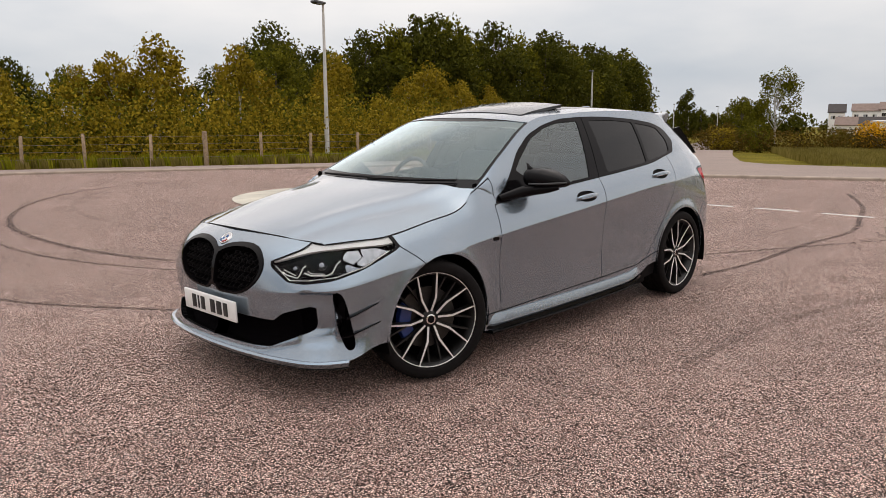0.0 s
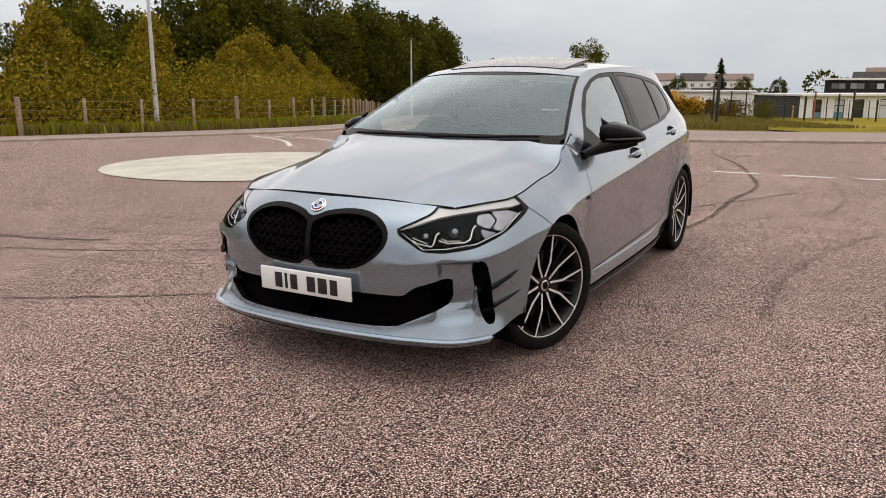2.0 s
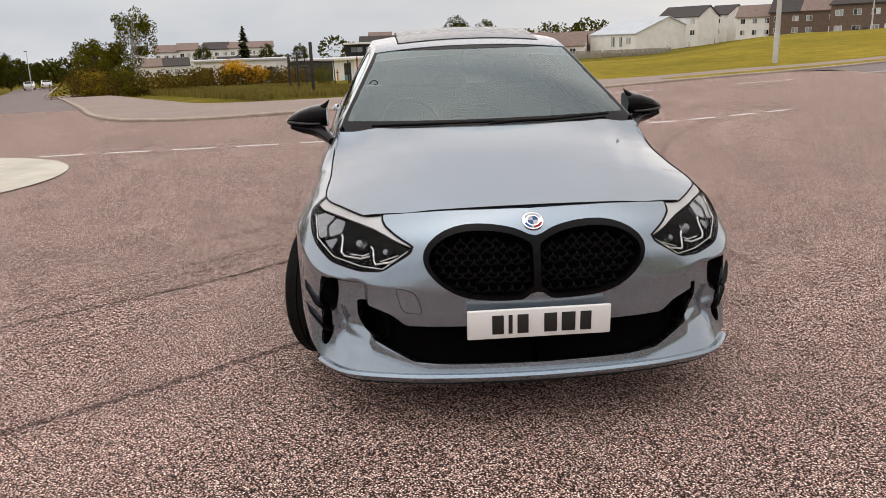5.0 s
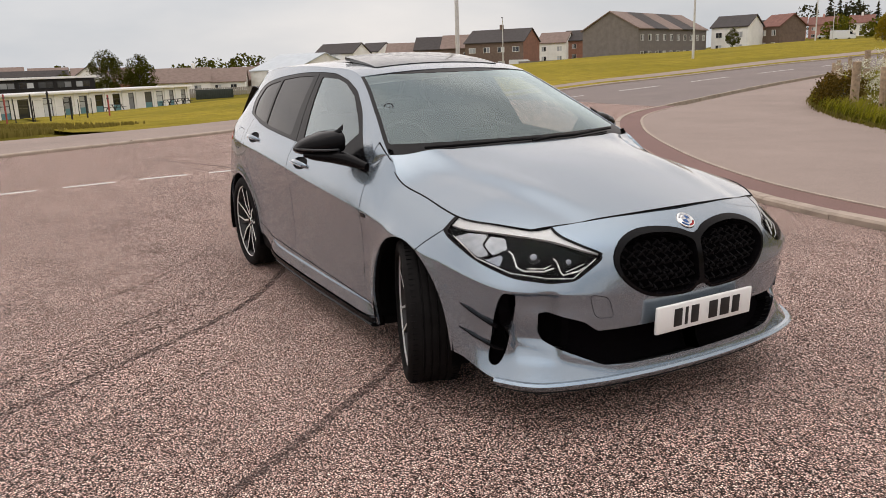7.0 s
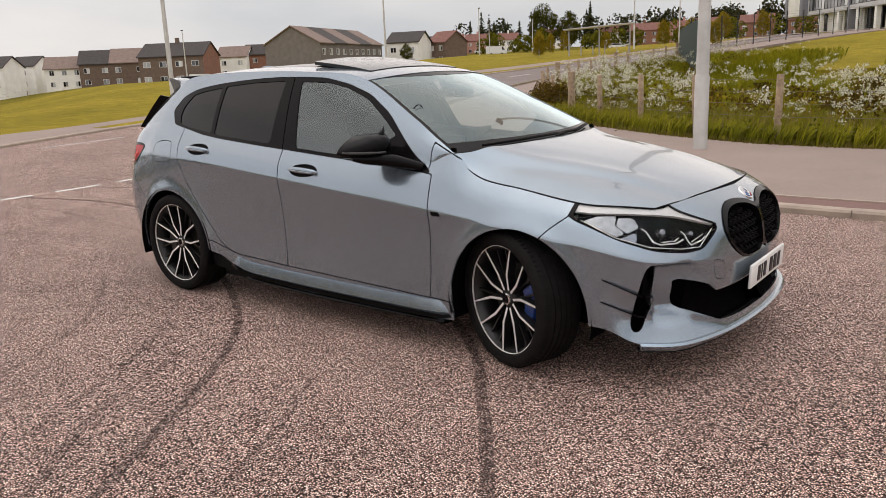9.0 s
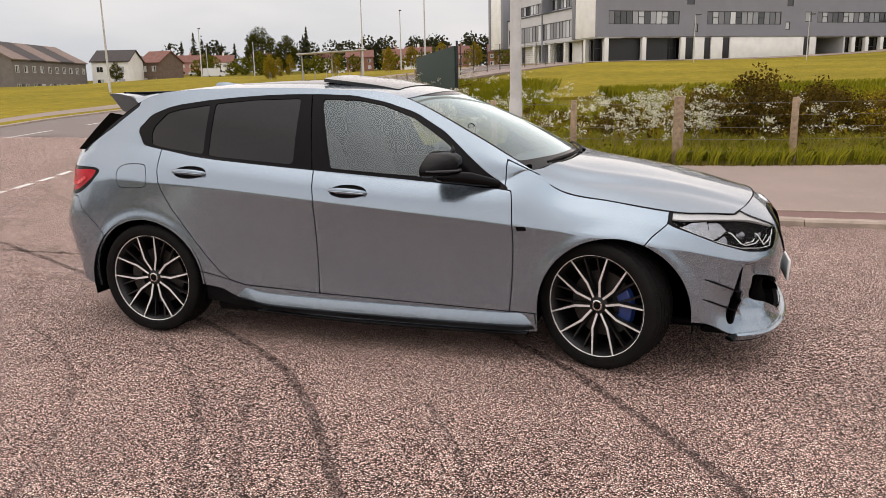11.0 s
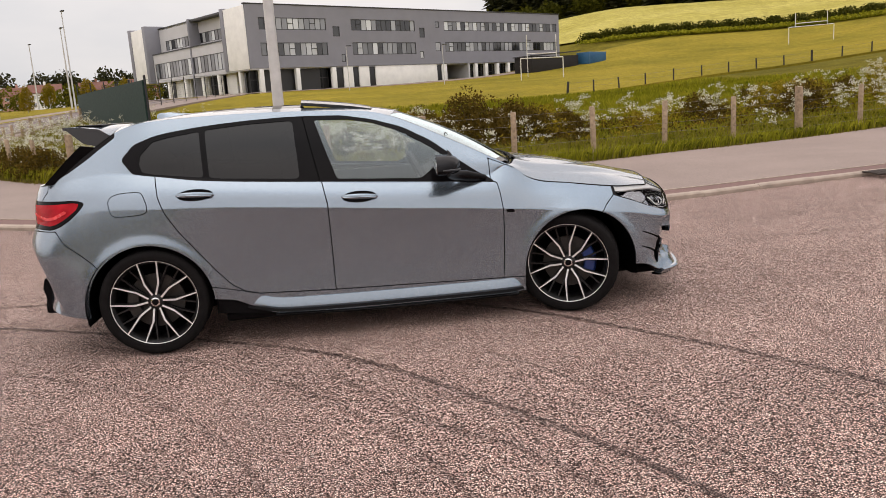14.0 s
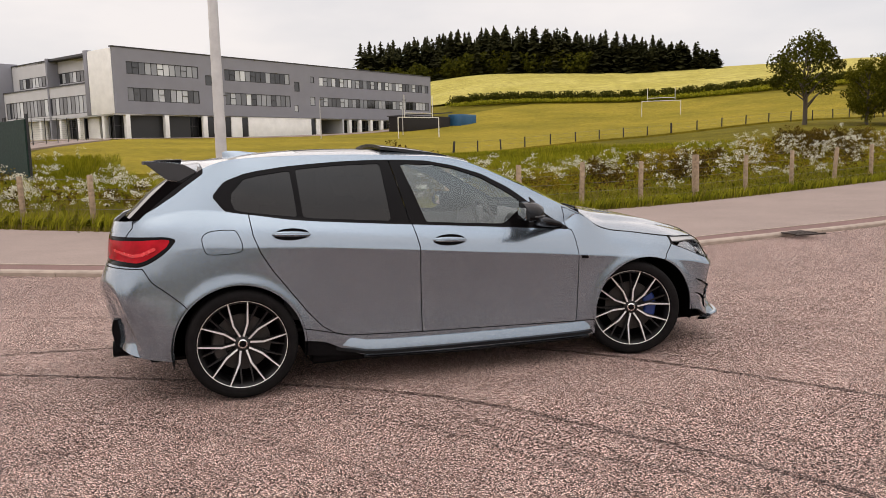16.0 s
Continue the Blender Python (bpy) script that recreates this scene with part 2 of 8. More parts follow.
def plain(name, color, rough=0.5, metal=0.0, vary=0.12, scale=9.0, fine=0.0, coat=0.0):
    """A surface of one colour with faint blotches, grain and relief."""
    n = Nodes(name)
    dark = tuple(c * (1 - vary) for c in color)
    light = tuple(min(1, c * (1 + vary)) for c in color)
    n.set(Base_Color=n.ramp(n.noise(scale, 5, 0.6), (0.3, dark), (0.7, light)), Metallic=metal, Coat_Weight=coat)
    n.set(Roughness=n.ramp(n.noise(scale * 3, 3), (0.3, max(0.02, rough - 0.06)), (0.7, min(1, rough + 0.06))))
    if fine:
        n.bump(n.noise(scale * 30, 3), 0.25, fine)
    return n.mat


def asphalt_material():
    n = Nodes("chip_seal_asphalt")
    chip = n.voronoi(140.0)
    sep = n.add("ShaderNodeSeparateColor", Color=chip).outputs["Red"]
    stone = n.ramp(sep, (0.0, (0.17, 0.099, 0.085)), (0.3, (0.39, 0.246, 0.214)), (0.7, (0.67, 0.466, 0.410)), (1.0, (0.96, 0.775, 0.70)))
    edge = n.voronoi(140.0, "Distance")
    gap = n.ramp(edge, (0.27, 1.62), (0.62, 0.08))
    col = n.mix(1.0, stone, gap, "MULTIPLY")
    wide = n.ramp(n.noise(0.35, 5, 0.6), (0.25, (0.92, 0.90, 0.89)), (0.75, (1.24, 1.21, 1.18)))
    col = n.mix(1.0, col, wide, "MULTIPLY")
    blot = n.ramp(n.noise(2.6, 4, 0.6), (0.3, 0.86), (0.7, 1.1))
    col = n.mix(1.0, col, blot, "MULTIPLY")
    n.set(Base_Color=col, Roughness=n.ramp(sep, (0.0, 0.95), (1.0, 0.55)))
    n.put(n.bsdf, "Specular IOR Level", 0.12)
    n.bump(n.math("ADD", n.math("MULTIPLY", edge, -1.0), n.math("MULTIPLY", n.noise(40, 3), 0.4)), 1.0, 0.010)
    return n.mat


def far_asphalt_material(name, tone):
    n = Nodes(name)
    col = n.ramp(n.noise(0.5, 6, 0.65), (0.25, tuple(c * 0.85 for c in tone)), (0.75, tuple(c * 1.15 for c in tone)))
    grain = n.ramp(n.voronoi(70.0, "Distance"), (0.0, 1.15), (0.8, 0.75))
    n.set(Base_Color=n.mix(1.0, col, grain, "MULTIPLY"), Roughness=0.85)
    n.bump(n.noise(60, 4), 0.35, 0.006)
    return n.mat


def grass_material(name, a, b, c, fine=2.5):
    n = Nodes(name)
    col = n.ramp(n.noise(0.08, 6, 0.6), (0.3, a), (0.5, b), (0.72, c))
    blade = n.ramp(n.noise(fine * 12, 4, 0.7, n.stretch(1, 1, 0.3)), (0.25, 0.45), (0.75, 1.45))
    n.set(Base_Color=n.mix(1.0, n.mix(1.0, col, n.ramp(n.noise(fine * .5, 4, 0.7), (0.3, 0.72), (0.7, 1.22)), "MULTIPLY"), blade, "MULTIPLY"), Roughness=0.9)
    n.put(n.bsdf, "Specular IOR Level", 0.03)
    n.bump(n.noise(fine * 8, 4), 0.8, 0.05)
    return n.mat


def leaf_material(name, a, b, c):
    n = Nodes(name)
    col = n.ramp(n.island(), (0.0, a), (0.5, b), (1.0, c))
    hue = n.mix(0.35, col, n.ramp(n.noise(0.6, 3), (0.3, a), (0.7, c)))
    n.set(Base_Color=hue, Roughness=0.6)
    n.put(n.bsdf, "Specular IOR Level", 0.03)
    thin = n.add("ShaderNodeBsdfTranslucent", Color=hue)
    both_sides = n.add("ShaderNodeMixShader", Fac=0.27)
    n.tree.links.new(n.bsdf.outputs[0], both_sides.inputs[1])
    n.tree.links.new(thin.outputs[0], both_sides.inputs[2])
    n.tree.links.new(both_sides.outputs[0], n.tree.nodes["Material Output"].inputs["Surface"])
    return n.mat


def glass_material(name, tint, rough=0.0, gain=1.6, sheen=(1, 1, 1)):
    """Thin glazing: a clear pane that lets tinted light straight through and mirrors by angle."""
    n = Nodes(name)
    t = n.tree
    clear, gloss = n.add("ShaderNodeBsdfTransparent", Color=(*tint, 1)), n.add("ShaderNodeBsdfGlossy", Roughness=rough)
    gloss.inputs["Color"].default_value = (*sheen, 1)
    lean = n.add("ShaderNodeLayerWeight", Blend=0.5).outputs["Facing"]
    rise = n.math("ADD", n.math("MULTIPLY", n.math("POWER", lean, 5.0), 0.95), 0.045)
    two = n.math("MINIMUM", n.math("MULTIPLY", rise, gain), 1.0)
    mix = n.add("ShaderNodeMixShader", Fac=two)
    t.links.new(clear.outputs[0], mix.inputs[1])
    t.links.new(gloss.outputs[0], mix.inputs[2])
    t.links.new(mix.outputs[0], t.nodes["Material Output"].inputs["Surface"])
    return n.mat


def paint_material():
    n = Nodes("grey_metallic_paint")
    flake = n.voronoi(900.0)
    f = n.add("ShaderNodeSeparateColor", Color=flake).outputs["Red"]
    n.set(Base_Color=n.ramp(f, (0.0, (0.222, 0.274, 0.322)), (1.0, (0.254, 0.312, 0.366))), Metallic=0.82, Roughness=0.24)
    n.set(Coat_Weight=0.85, Coat_Roughness=0.03, Coat_IOR=1.5)
    return n.mat


ASPHALT = asphalt_material()
PAVING = far_asphalt_material("footway_asphalt", (0.30, 0.222, 0.190))
ROAD_FAR = far_asphalt_material("worn_road_asphalt", (0.20, 0.155, 0.142))
RED_CHIP = far_asphalt_material("red_chip_strip", (0.20, 0.105, 0.09))
KERB = plain("weathered_concrete_kerb", (0.36, 0.285, 0.23), 0.85, vary=0.22, scale=5, fine=0.003)
LINE_PAINT = plain("worn_white_road_paint", (0.66, 0.64, 0.60), 0.7, vary=0.18, scale=7, fine=0.002)
DISC_PAINT = plain("worn_cream_road_paint", (0.50, 0.465, 0.39), 0.75, vary=0.2, scale=1.6, fine=0.003)
GRASS = grass_material("mown_grass", (0.19, 0.152, 0.020), (0.26, 0.200, 0.026), (0.33, 0.245, 0.036))
MEADOW = grass_material("rough_meadow", (0.10, 0.085, 0.010), (0.15, 0.122, 0.015), (0.21, 0.16, 0.022), 1.2)
CROP = grass_material("ripening_crop", (0.38, 0.32, 0.075), (0.44, 0.37, 0.10), (0.50, 0.42, 0.13), 1.0)
PAINT = paint_material()
GLOSS_BLACK = plain("gloss_black_plastic", (0.005, 0.0045, 0.005), 0.12, vary=0.1)
# VOID: near-black without sheen, puts deep shade into the colour of hollows
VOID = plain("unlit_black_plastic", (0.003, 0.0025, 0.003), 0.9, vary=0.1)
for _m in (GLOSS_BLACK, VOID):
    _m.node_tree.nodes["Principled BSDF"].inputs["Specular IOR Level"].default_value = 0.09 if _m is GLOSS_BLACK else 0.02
BLACK = plain("textured_black_plastic", (0.006, 0.0055, 0.006), 0.55, vary=0.2, scale=40)
BLACK.node_tree.nodes["Principled BSDF"].inputs["Specular IOR Level"].default_value = 0.06
TYRE = plain("tyre_rubber", (0.010, 0.009, 0.009), 0.75, vary=0.25, scale=20, fine=0.001)
TYRE.node_tree.nodes["Principled BSDF"].inputs["Specular IOR Level"].default_value = 0.08
ALLOY = plain("machined_alloy", (0.86, 0.85, 0.83), 0.40, 0.5, vary=0.05, scale=30)
DARK_ALLOY = plain("dark_painted_alloy", (0.005, 0.0045, 0.0045), 0.45, 0.0, vary=0.15, coat=0.05)
CHROME = plain("chrome", (0.8, 0.8, 0.8), 0.08, 1.0, vary=0.03)
STEEL = plain("brushed_steel", (0.42, 0.40, 0.39), 0.4, 1.0, vary=0.15, scale=40)
GALV = plain("galvanised_pole", (0.56, 0.55, 0.53), 0.5, 0.3, vary=0.12, scale=4)
WINDSCREEN = glass_material("windscreen_glass", (0.70, 0.76, 0.75), gain=2.1, sheen=(0.80, 0.95, 0.97))
SIDE_GLASS = glass_material("side_glass", (0.80, 0.84, 0.83), gain=2.6, sheen=(0.85, 0.95, 0.97))
PRIVACY = glass_material("privacy_glass", (0.022, 0.020, 0.022), gain=0.8)
PAINT_GLASS = plain("black_roof_glass", (0.03, 0.036, 0.040), 0.10, vary=0.05)
LENS = glass_material("lamp_lens", (0.93, 0.94, 0.95), gain=0.22)

# ---------------------------------------------------------------- the lie of the land
RADII = (0, 16, 32, 60, 110, 180, 250, 320, 900, 3000)
SLOPES = {  # height at those distances, by bearing in degrees
    -180: (0, -0.05, -0.5, -1.6, -3.0, -3.4, -5.0, -7, -20, -60),
    -150: (0, -0.12, -0.55, -1.6, -3.9, -5, -6.4, -8, -22, -60),
    -125: (0, -0.15, -0.55, -1.2, -2.5, -4, -5.9, -8, -20, -60),
    -90: (0, -0.1, -0.4, -0.8, -1.5, -2, -2.5, -3, -5, -20),
    0: (0, 0.0, 0.0, 0.3, 0.8, 1, 1.0, 1, 0, -20),
    30: (0, 0.0, 0.6, 2.2, 5.6, 13, 22, 24, 14, -20),
    45: (0, 0.0, 1.0, 2.9, 5.3, 14.2, 24.5, 26, 18, -20),
    58: (0, 0.0, 0.7, 2.3, 4.3, 12.6, 24.2, 27, 26, -20),
    68: (0, 0.0, 0.6, 2.0, 4.0, 13.2, 25, 29, 30, -20),
    80: (0, 0.0, 0.6, 1.9, 3.8, 8.5, 19, 27, 30, -20),
    97: (0, 0.0, 0.6, 2.1, 4.0, 4.6, 6.2, 8, 14, -20),
    124: (0, 0.0, 0.5, 1.6, 2.9, 3.5, 5.1, 7, 12, -20),
    136: (0, 0.0, 0.4, 1.25, 2.0, 2.4, 3.2, 4, 6, -20),
    150: (0, 0.0, 0.2, 0.8, 0.9, 0.8, 0.7, 0.5, -8, -50),
    162: (0, 0.0, -0.1, -0.6, -2.2, -2.2, -2.9, -4, -16, -60),
}


def land(x, y):
    """Height of the ground."""
    x, y = np.asarray(x, float), np.asarray(y, float)
    r, a = np.hypot(x, y), np.degrees(np.arctan2(y, x))
    keys = sorted(SLOPES)
    table = np.array([SLOPES[k] for k in keys] + [SLOPES[keys[0]]], float)
    ring = np.array(keys + [keys[0] + 360], float)
    hs = np.stack([hermite(np.array(RADII, float), row, r.ravel()) for row in table])
    i = np.clip(np.searchsorted(ring, a.ravel(), side="right") - 1, 0, len(ring) - 2)
    u = (a.ravel() - ring[i]) / (ring[i + 1] - ring[i])
    u = u * u * (3 - 2 * u)
    k = np.arange(len(u))
    return (hs[i, k] * (1 - u) + hs[i + 1, k] * u).reshape(x.shape)


def ground_z(x, y):
    return float(land(np.array([x]), np.array([y]))[0])


def draped(poly, dz, step, limit=None):
    """The inside of an outline laid over the land, dz above it."""
    P = np.asarray(poly, float)
    lo, hi = P.min(0) - step, P.max(0) + step
    xs, ys = np.arange(lo[0], hi[0] + step, step), np.arange(lo[1], hi[1] + step, step)
    X, Y = np.meshgrid(xs, ys, indexing="ij")
    V, F = np.c_[X.ravel(), Y.ravel(), np.zeros(X.size)], grid_faces(len(xs), len(ys))
    V, F = clip(V, F, outside(P, V[:, :2]))
    V[:, 2] = land(V[:, 0], V[:, 1]) + dz
    return V, F


def with_skirt(V, F, drop):
    """Adds an upright edge of that depth all round."""
    edge = border(F)
    n = len(V)
    W = V.copy()
    W[:, 2] -= drop
    side = [t for a, b in edge for t in ((a, a + n, b + n), (a, b + n, b))]
    return np.r_[V, W], np.r_[F, np.array(side)]


def strip(line, width, dz, step=0.5, side=0.0):
    """A band along a smooth line, laid over the land."""
    C = spline(line, max(4, int(np.linalg.norm(np.diff(np.asarray(line, float), axis=0), axis=1).sum() / step)))
    T = np.gradient(C, axis=0)
    T /= np.linalg.norm(T, axis=1, keepdims=True)
    Nn = np.c_[-T[:, 1], T[:, 0]]
    k = max(2, int(width / 0.8) + 1)
    off = np.linspace(-width / 2, width / 2, k) + side
    P = C[:, None] + Nn[:, None] * off[None, :, None]
    V = np.c_[P.reshape(-1, 2), np.zeros(P.shape[0] * k)]
    V[:, 2] = land(V[:, 0], V[:, 1]) + dz
    F = grid_faces(len(C), k)[:, ::-1]
    return V, F


def ground_sheet():
    rings = np.r_[0.0, np.geomspace(1.5, 4200, 110)]
    n = 288
    ang = np.linspace(-math.pi, math.pi, n, endpoint=False)
    R, A = np.meshgrid(rings[1:], ang, indexing="ij")
    V = np.c_[(R * np.cos(A)).ravel(), (R * np.sin(A)).ravel(), np.zeros(R.size)]
    V = np.r_[[[0, 0, 0]], V]
    V[:, 2] = land(V[:, 0], V[:, 1]) - 0.06
    far = np.hypot(V[:, 0], V[:, 1])
    V[:, 2] -= 0.03 * np.clip((far - 6) / 30, 0, 1)
    F = []
    m = len(rings) - 1
    for j in range(n):
        F.append((0, 1 + j, 1 + (j + 1) % n))
    idx = 1 + np.arange(m * n).reshape(m, n)
    a, b, c, d = idx[:-1], idx[1:], np.roll(idx[1:], -1, 1), np.roll(idx[:-1], -1, 1)
    F = np.r_[np.array(F), np.c_[a.ravel(), b.ravel(), c.ravel()], np.c_[a.ravel(), c.ravel(), d.ravel()]]
    return V, F


tagged(new("ground", mesh_from("ground", *ground_sheet(), [MEADOW])), "rough green meadow ground rolling to the horizon", "ground", kind="structure")

# kerb lines of the junction
KERB_NORTH = spline([(60, 22), (30, 11), (16, 6.7), (9.9, 5.0), (6, 4.3), (2.7, 3.72), (0.6, 3.75), (-1.2, 4.2), (-2.9, 5.0), (-5.0, 6.3), (-8.0, 8.5), (-10.7, 11.2), (-12.4, 14.6), (-14.2, 19.4), (-15.8, 25), (-16.9, 30), (-17.6, 38), (-17.8, 50), (-17, 66), (-15, 90)], 150)
KERB_WEST = spline([(-20, 92), (-22, 64), (-23, 48), (-23.4, 38), (-23.5, 32.5), (-23.2, 27.5), (-22.6, 22.5), (-21.4, 17.4), (-19.8, 12.2), (-17.8, 7.2), (-15.0, 2.8), (-13.3, -0.8), (-12.3, -3.8), (-12.6, -5.8), (-14.6, -7.4), (-21, -10.2), (-45, -20.5), (-70, -31.5), (-106, -46), (-150, -62)], 140)
KERB_SOUTH = spline([(-153, -70), (-108, -54), (-70, -39.2), (-45, -27.5), (-26, -17.2), (-20, -14.0), (-16.2, -12.7), (-13, -12.8), (-10, -14.2), (-6.5, -16.2), (-3, -18), (2, -20.4), (14, -27), (60, -48)], 130)
ROAD = np.r_[KERB_NORTH, KERB_WEST, KERB_SOUTH]
V, F = draped(np.r_[ROAD], 0.0, 1.0)
near = outside([(-20, -22), (26, -22), (26, 14), (-20, 14)], V[:, :2])
Vn, Fn = clip(V, F, near)
tagged(new("road", mesh_from("road", Vn, Fn, [ASPHALT])), "pinkish chip-seal asphalt of the junction", "road", kind="structure")
Vf, Ff = clip(V, F, -near)
tagged(new("road_far", mesh_from("road_far", Vf, Ff, [ROAD_FAR])), "worn grey asphalt road running away", "road", kind="structure")


def inset(line, d):
    """A line moved sideways (to its left) by d."""
    T = np.gradient(line, axis=0)
    T /= np.linalg.norm(T, axis=1, keepdims=True)
    return line + np.c_[-T[:, 1], T[:, 0]] * d


def band(line, d0, d1, dz, skirt=0.14):
    """The band between two offsets of a line, with upright edges."""
    a, b = inset(line, d0), inset(line, d1)
    k = 2
    P = np.stack([a + (b - a) * u for u in np.linspace(0, 1, k)], 1)
    V = np.c_[P.reshape(-1, 2), np.zeros(len(a) * k)]
    V[:, 2] = land(V[:, 0], V[:, 1]) + dz
    F = grid_faces(len(a), k)
    n = normals_of(V, F)
    if n[:, 2].mean() < 0:
        F = F[:, ::-1]
    return with_skirt(V, F, skirt)


def up_facing(V, F):
    """Turns triangles so that they look up."""
    n = np.cross(V[F[:, 1]] - V[F[:, 0]], V[F[:, 2]] - V[F[:, 0]])
    F = F.copy()
    F[n[:, 2] < 0] = F[n[:, 2] < 0][:, ::-1]
    return F


def laid(name, poly, dz, step, material, label, category, skirt=0.0):
    V, F = draped(poly, dz, step)
    F = up_facing(V, F)
    if skirt:
        V, F = with_skirt(V, F, skirt)
    return tagged(new(name, mesh_from(name, V, F, [material], smooth=False)), label, category, kind="structure")


# footways behind the kerbs
GRASS_EDGE = spline([(60, 27.4), (30, 16.0), (19, 12.6), (12, 11.1), (7, 10.05), (4.5, 9.3), (2.2, 8.9), (0, 9.05), (-2, 9.95), (-4.4, 11.6), (-6.9, 13.7), (-9.8, 17.2), (-11.8, 22), (-13.3, 28), (-14.2, 36), (-14.4, 48), (-13, 64), (-10, 90)], 120)
WEST_EDGE = spline([(-23.4, 92), (-25.2, 64), (-26.2, 48), (-26.5, 40), (-26.6, 33), (-26.2, 28), (-25.3, 23), (-24.0, 18.5), (-22.6, 13.5), (-20.9, 7.5), (-18.8, 1.5), (-17.6, -2.5), (-18.2, -5.4), (-22, -7.6), (-45, -17.8), (-70, -29)], 90)
SOUTH_EDGE = spline([(-70, -42), (-45, -29.4), (-27, -19.0), (-20, -15.7), (-15, -14.8), (-10.5, -16.3), (-6, -18.5), (0, -21.7), (14, -28.8), (40, -42)], 90)


def between(line, edge, d, dz, name, material, label, skirt=0.15):
    a = inset(line, d)
    keep = a[(np.abs(a[:, 0]) < 75)]
    poly = np.r_[keep, edge[::-1] if np.linalg.norm(keep[-1] - edge[-1]) < np.linalg.norm(keep[-1] - edge[0]) else edge]
    return laid(name, poly, dz, 0.9, material, label, "pavement", skirt)


between(KERB_NORTH, GRASS_EDGE, -0.62, 0.062, "pavement_north", PAVING, "worn grey asphalt footway beside the verge")
between(KERB_WEST, WEST_EDGE, -0.12, 0.062, "pavement_west", PAVING, "worn grey asphalt footway")
between(KERB_SOUTH, SOUTH_EDGE, -0.12, 0.062, "pavement_south", PAVING, "worn grey asphalt footway")

# grass areas
MOWN = np.r_[[(-12.0, 30), (-7, 31), (2, 34), (12, 40), (20, 43.5), (30, 46), (40, 46.5), (52, 47), (75, 60)], [(110, 100), (100, 130), (70, 150), (48, 138)], [(-6, 97), (-9, 90), (-12, 62)]]
laid("playing_field", MOWN, 0.06, 2.0, GRASS, "mown yellow-green school playing field", "grass field", 0.7)
laid("crop_field", [(55, 168), (82, 158), (108, 140), (132, 122), (190, 120), (260, 200), (180, 300), (40, 320), (30, 230)], 0.35, 5.0, CROP, "pale ripening crop field on the rise", "crop field")
WEST_LAWN = np.r_[WEST_EDGE[WEST_EDGE[:, 1] > -1], [(-30, -2), (-48, -4), (-60, 0), (-88, -1), (-100, 14), (-118, 30), (-128, 60), (-118, 84), (-92, 96)]]
laid("verge_lawn", WEST_LAWN, 0.05, 1.5, GRASS, "mown roadside lawn", "grass verge")
laid("school_yard", [(-24, 93), (-9, 98.5), (10, 111), (46, 136), (50, 133), (12, 105), (-6, 93.5), (-24, 88)], 0.10, 2.0, PAVING, "grey paved strip before the school", "pavement")

far_strip = KERB_WEST[(KERB_WEST[:, 1] > 8) & (KERB_WEST[:, 1] < 70)]
V, F = band(far_strip, -.13, -.95, .068, .12)
tagged(new("verge_strip", mesh_from("verge_strip", V, F, [GRASS], smooth=False)), "narrow grass strip between kerb and footway", "grass verge", kind="structure")

# paint on the road
def dashes(name, line, n0, ln, gap, width):
    C = spline(line, 400)
    d = np.r_[0, np.cumsum(np.linalg.norm(np.diff(C, axis=0), axis=1))]
    at = lambda s: np.c_[np.interp(s, d, C[:, 0]), np.interp(s, d, C[:, 1])]
    s = n0
    while s + ln < d[-1]:
        V, F = strip(at(np.linspace(s, s + ln, 5)), width, 0.005, 0.2)
        tagged(new(name, mesh_from(name, V, up_facing(V, F), [LINE_PAINT])), "worn white painted dash on the road", "road marking", "white dashes", "structure")
        s += ln + gap


dashes("road_marking", [(-6.9, -6.6), (-7.0, -4), (-7.0, -1), (-7.02, 1.2), (-7.2, 2.4), (-7.8, 3.9), (-8.6, 5.8), (-9.5, 7.6)], 0.05, .64, .31, .11)
dashes("road_marking", [(-14.5, 4.4), (-15.9, 8.5), (-17.3, 12.5), (-18.3, 16.5), (-19.1, 20), (-19.9, 25), (-20.4, 32), (-20.5, 42), (-20, 56)], 0, 2.6, 2.2, .10)
circle = [(-4.75 + 2.36 * math.cos(a), -6.85 + 2.36 * math.sin(a)) for a in np.linspace(0, 2 * math.pi, 72, endpoint=False)]
V, F = draped(circle, 0.012, 0.35)
rr = np.hypot(V[:, 0] + 4.75, V[:, 1] + 6.85)
V[:, 2] += 0.05 * np.clip(1 - (rr / 2.36) ** 2, 0, 1)
tagged(new("mini_roundabout", mesh_from("mini_roundabout", V, up_facing(V, F), [DISC_PAINT])), "cream painted mini-roundabout dome worn by tyres", "mini roundabout", kind="structure")
for line in ([(-8.2, -9.0), (-9.6, -10.4), (-10.9, -12.6)], [(-9.4, -8.6), (-10.6, -10.2), (-11.0, -12.8)]):
    V, F = strip(line, 0.10, 0.006, 0.3)
    tagged(new("road_marking", mesh_from("road_marking", V, up_facing(V, F), [LINE_PAINT])), "worn white painted island line", "road marking", kind="structure")


def skid_material(name, strength):
    n = Nodes(name)
    n.set(Base_Color=(0.055, 0.032, 0.029, 1), Roughness=0.85)
    n.put(n.bsdf, "Alpha", n.ramp(n.noise(26, 4, 0.7), (0.34, strength * .1), (0.60, strength)))
    return n.mat


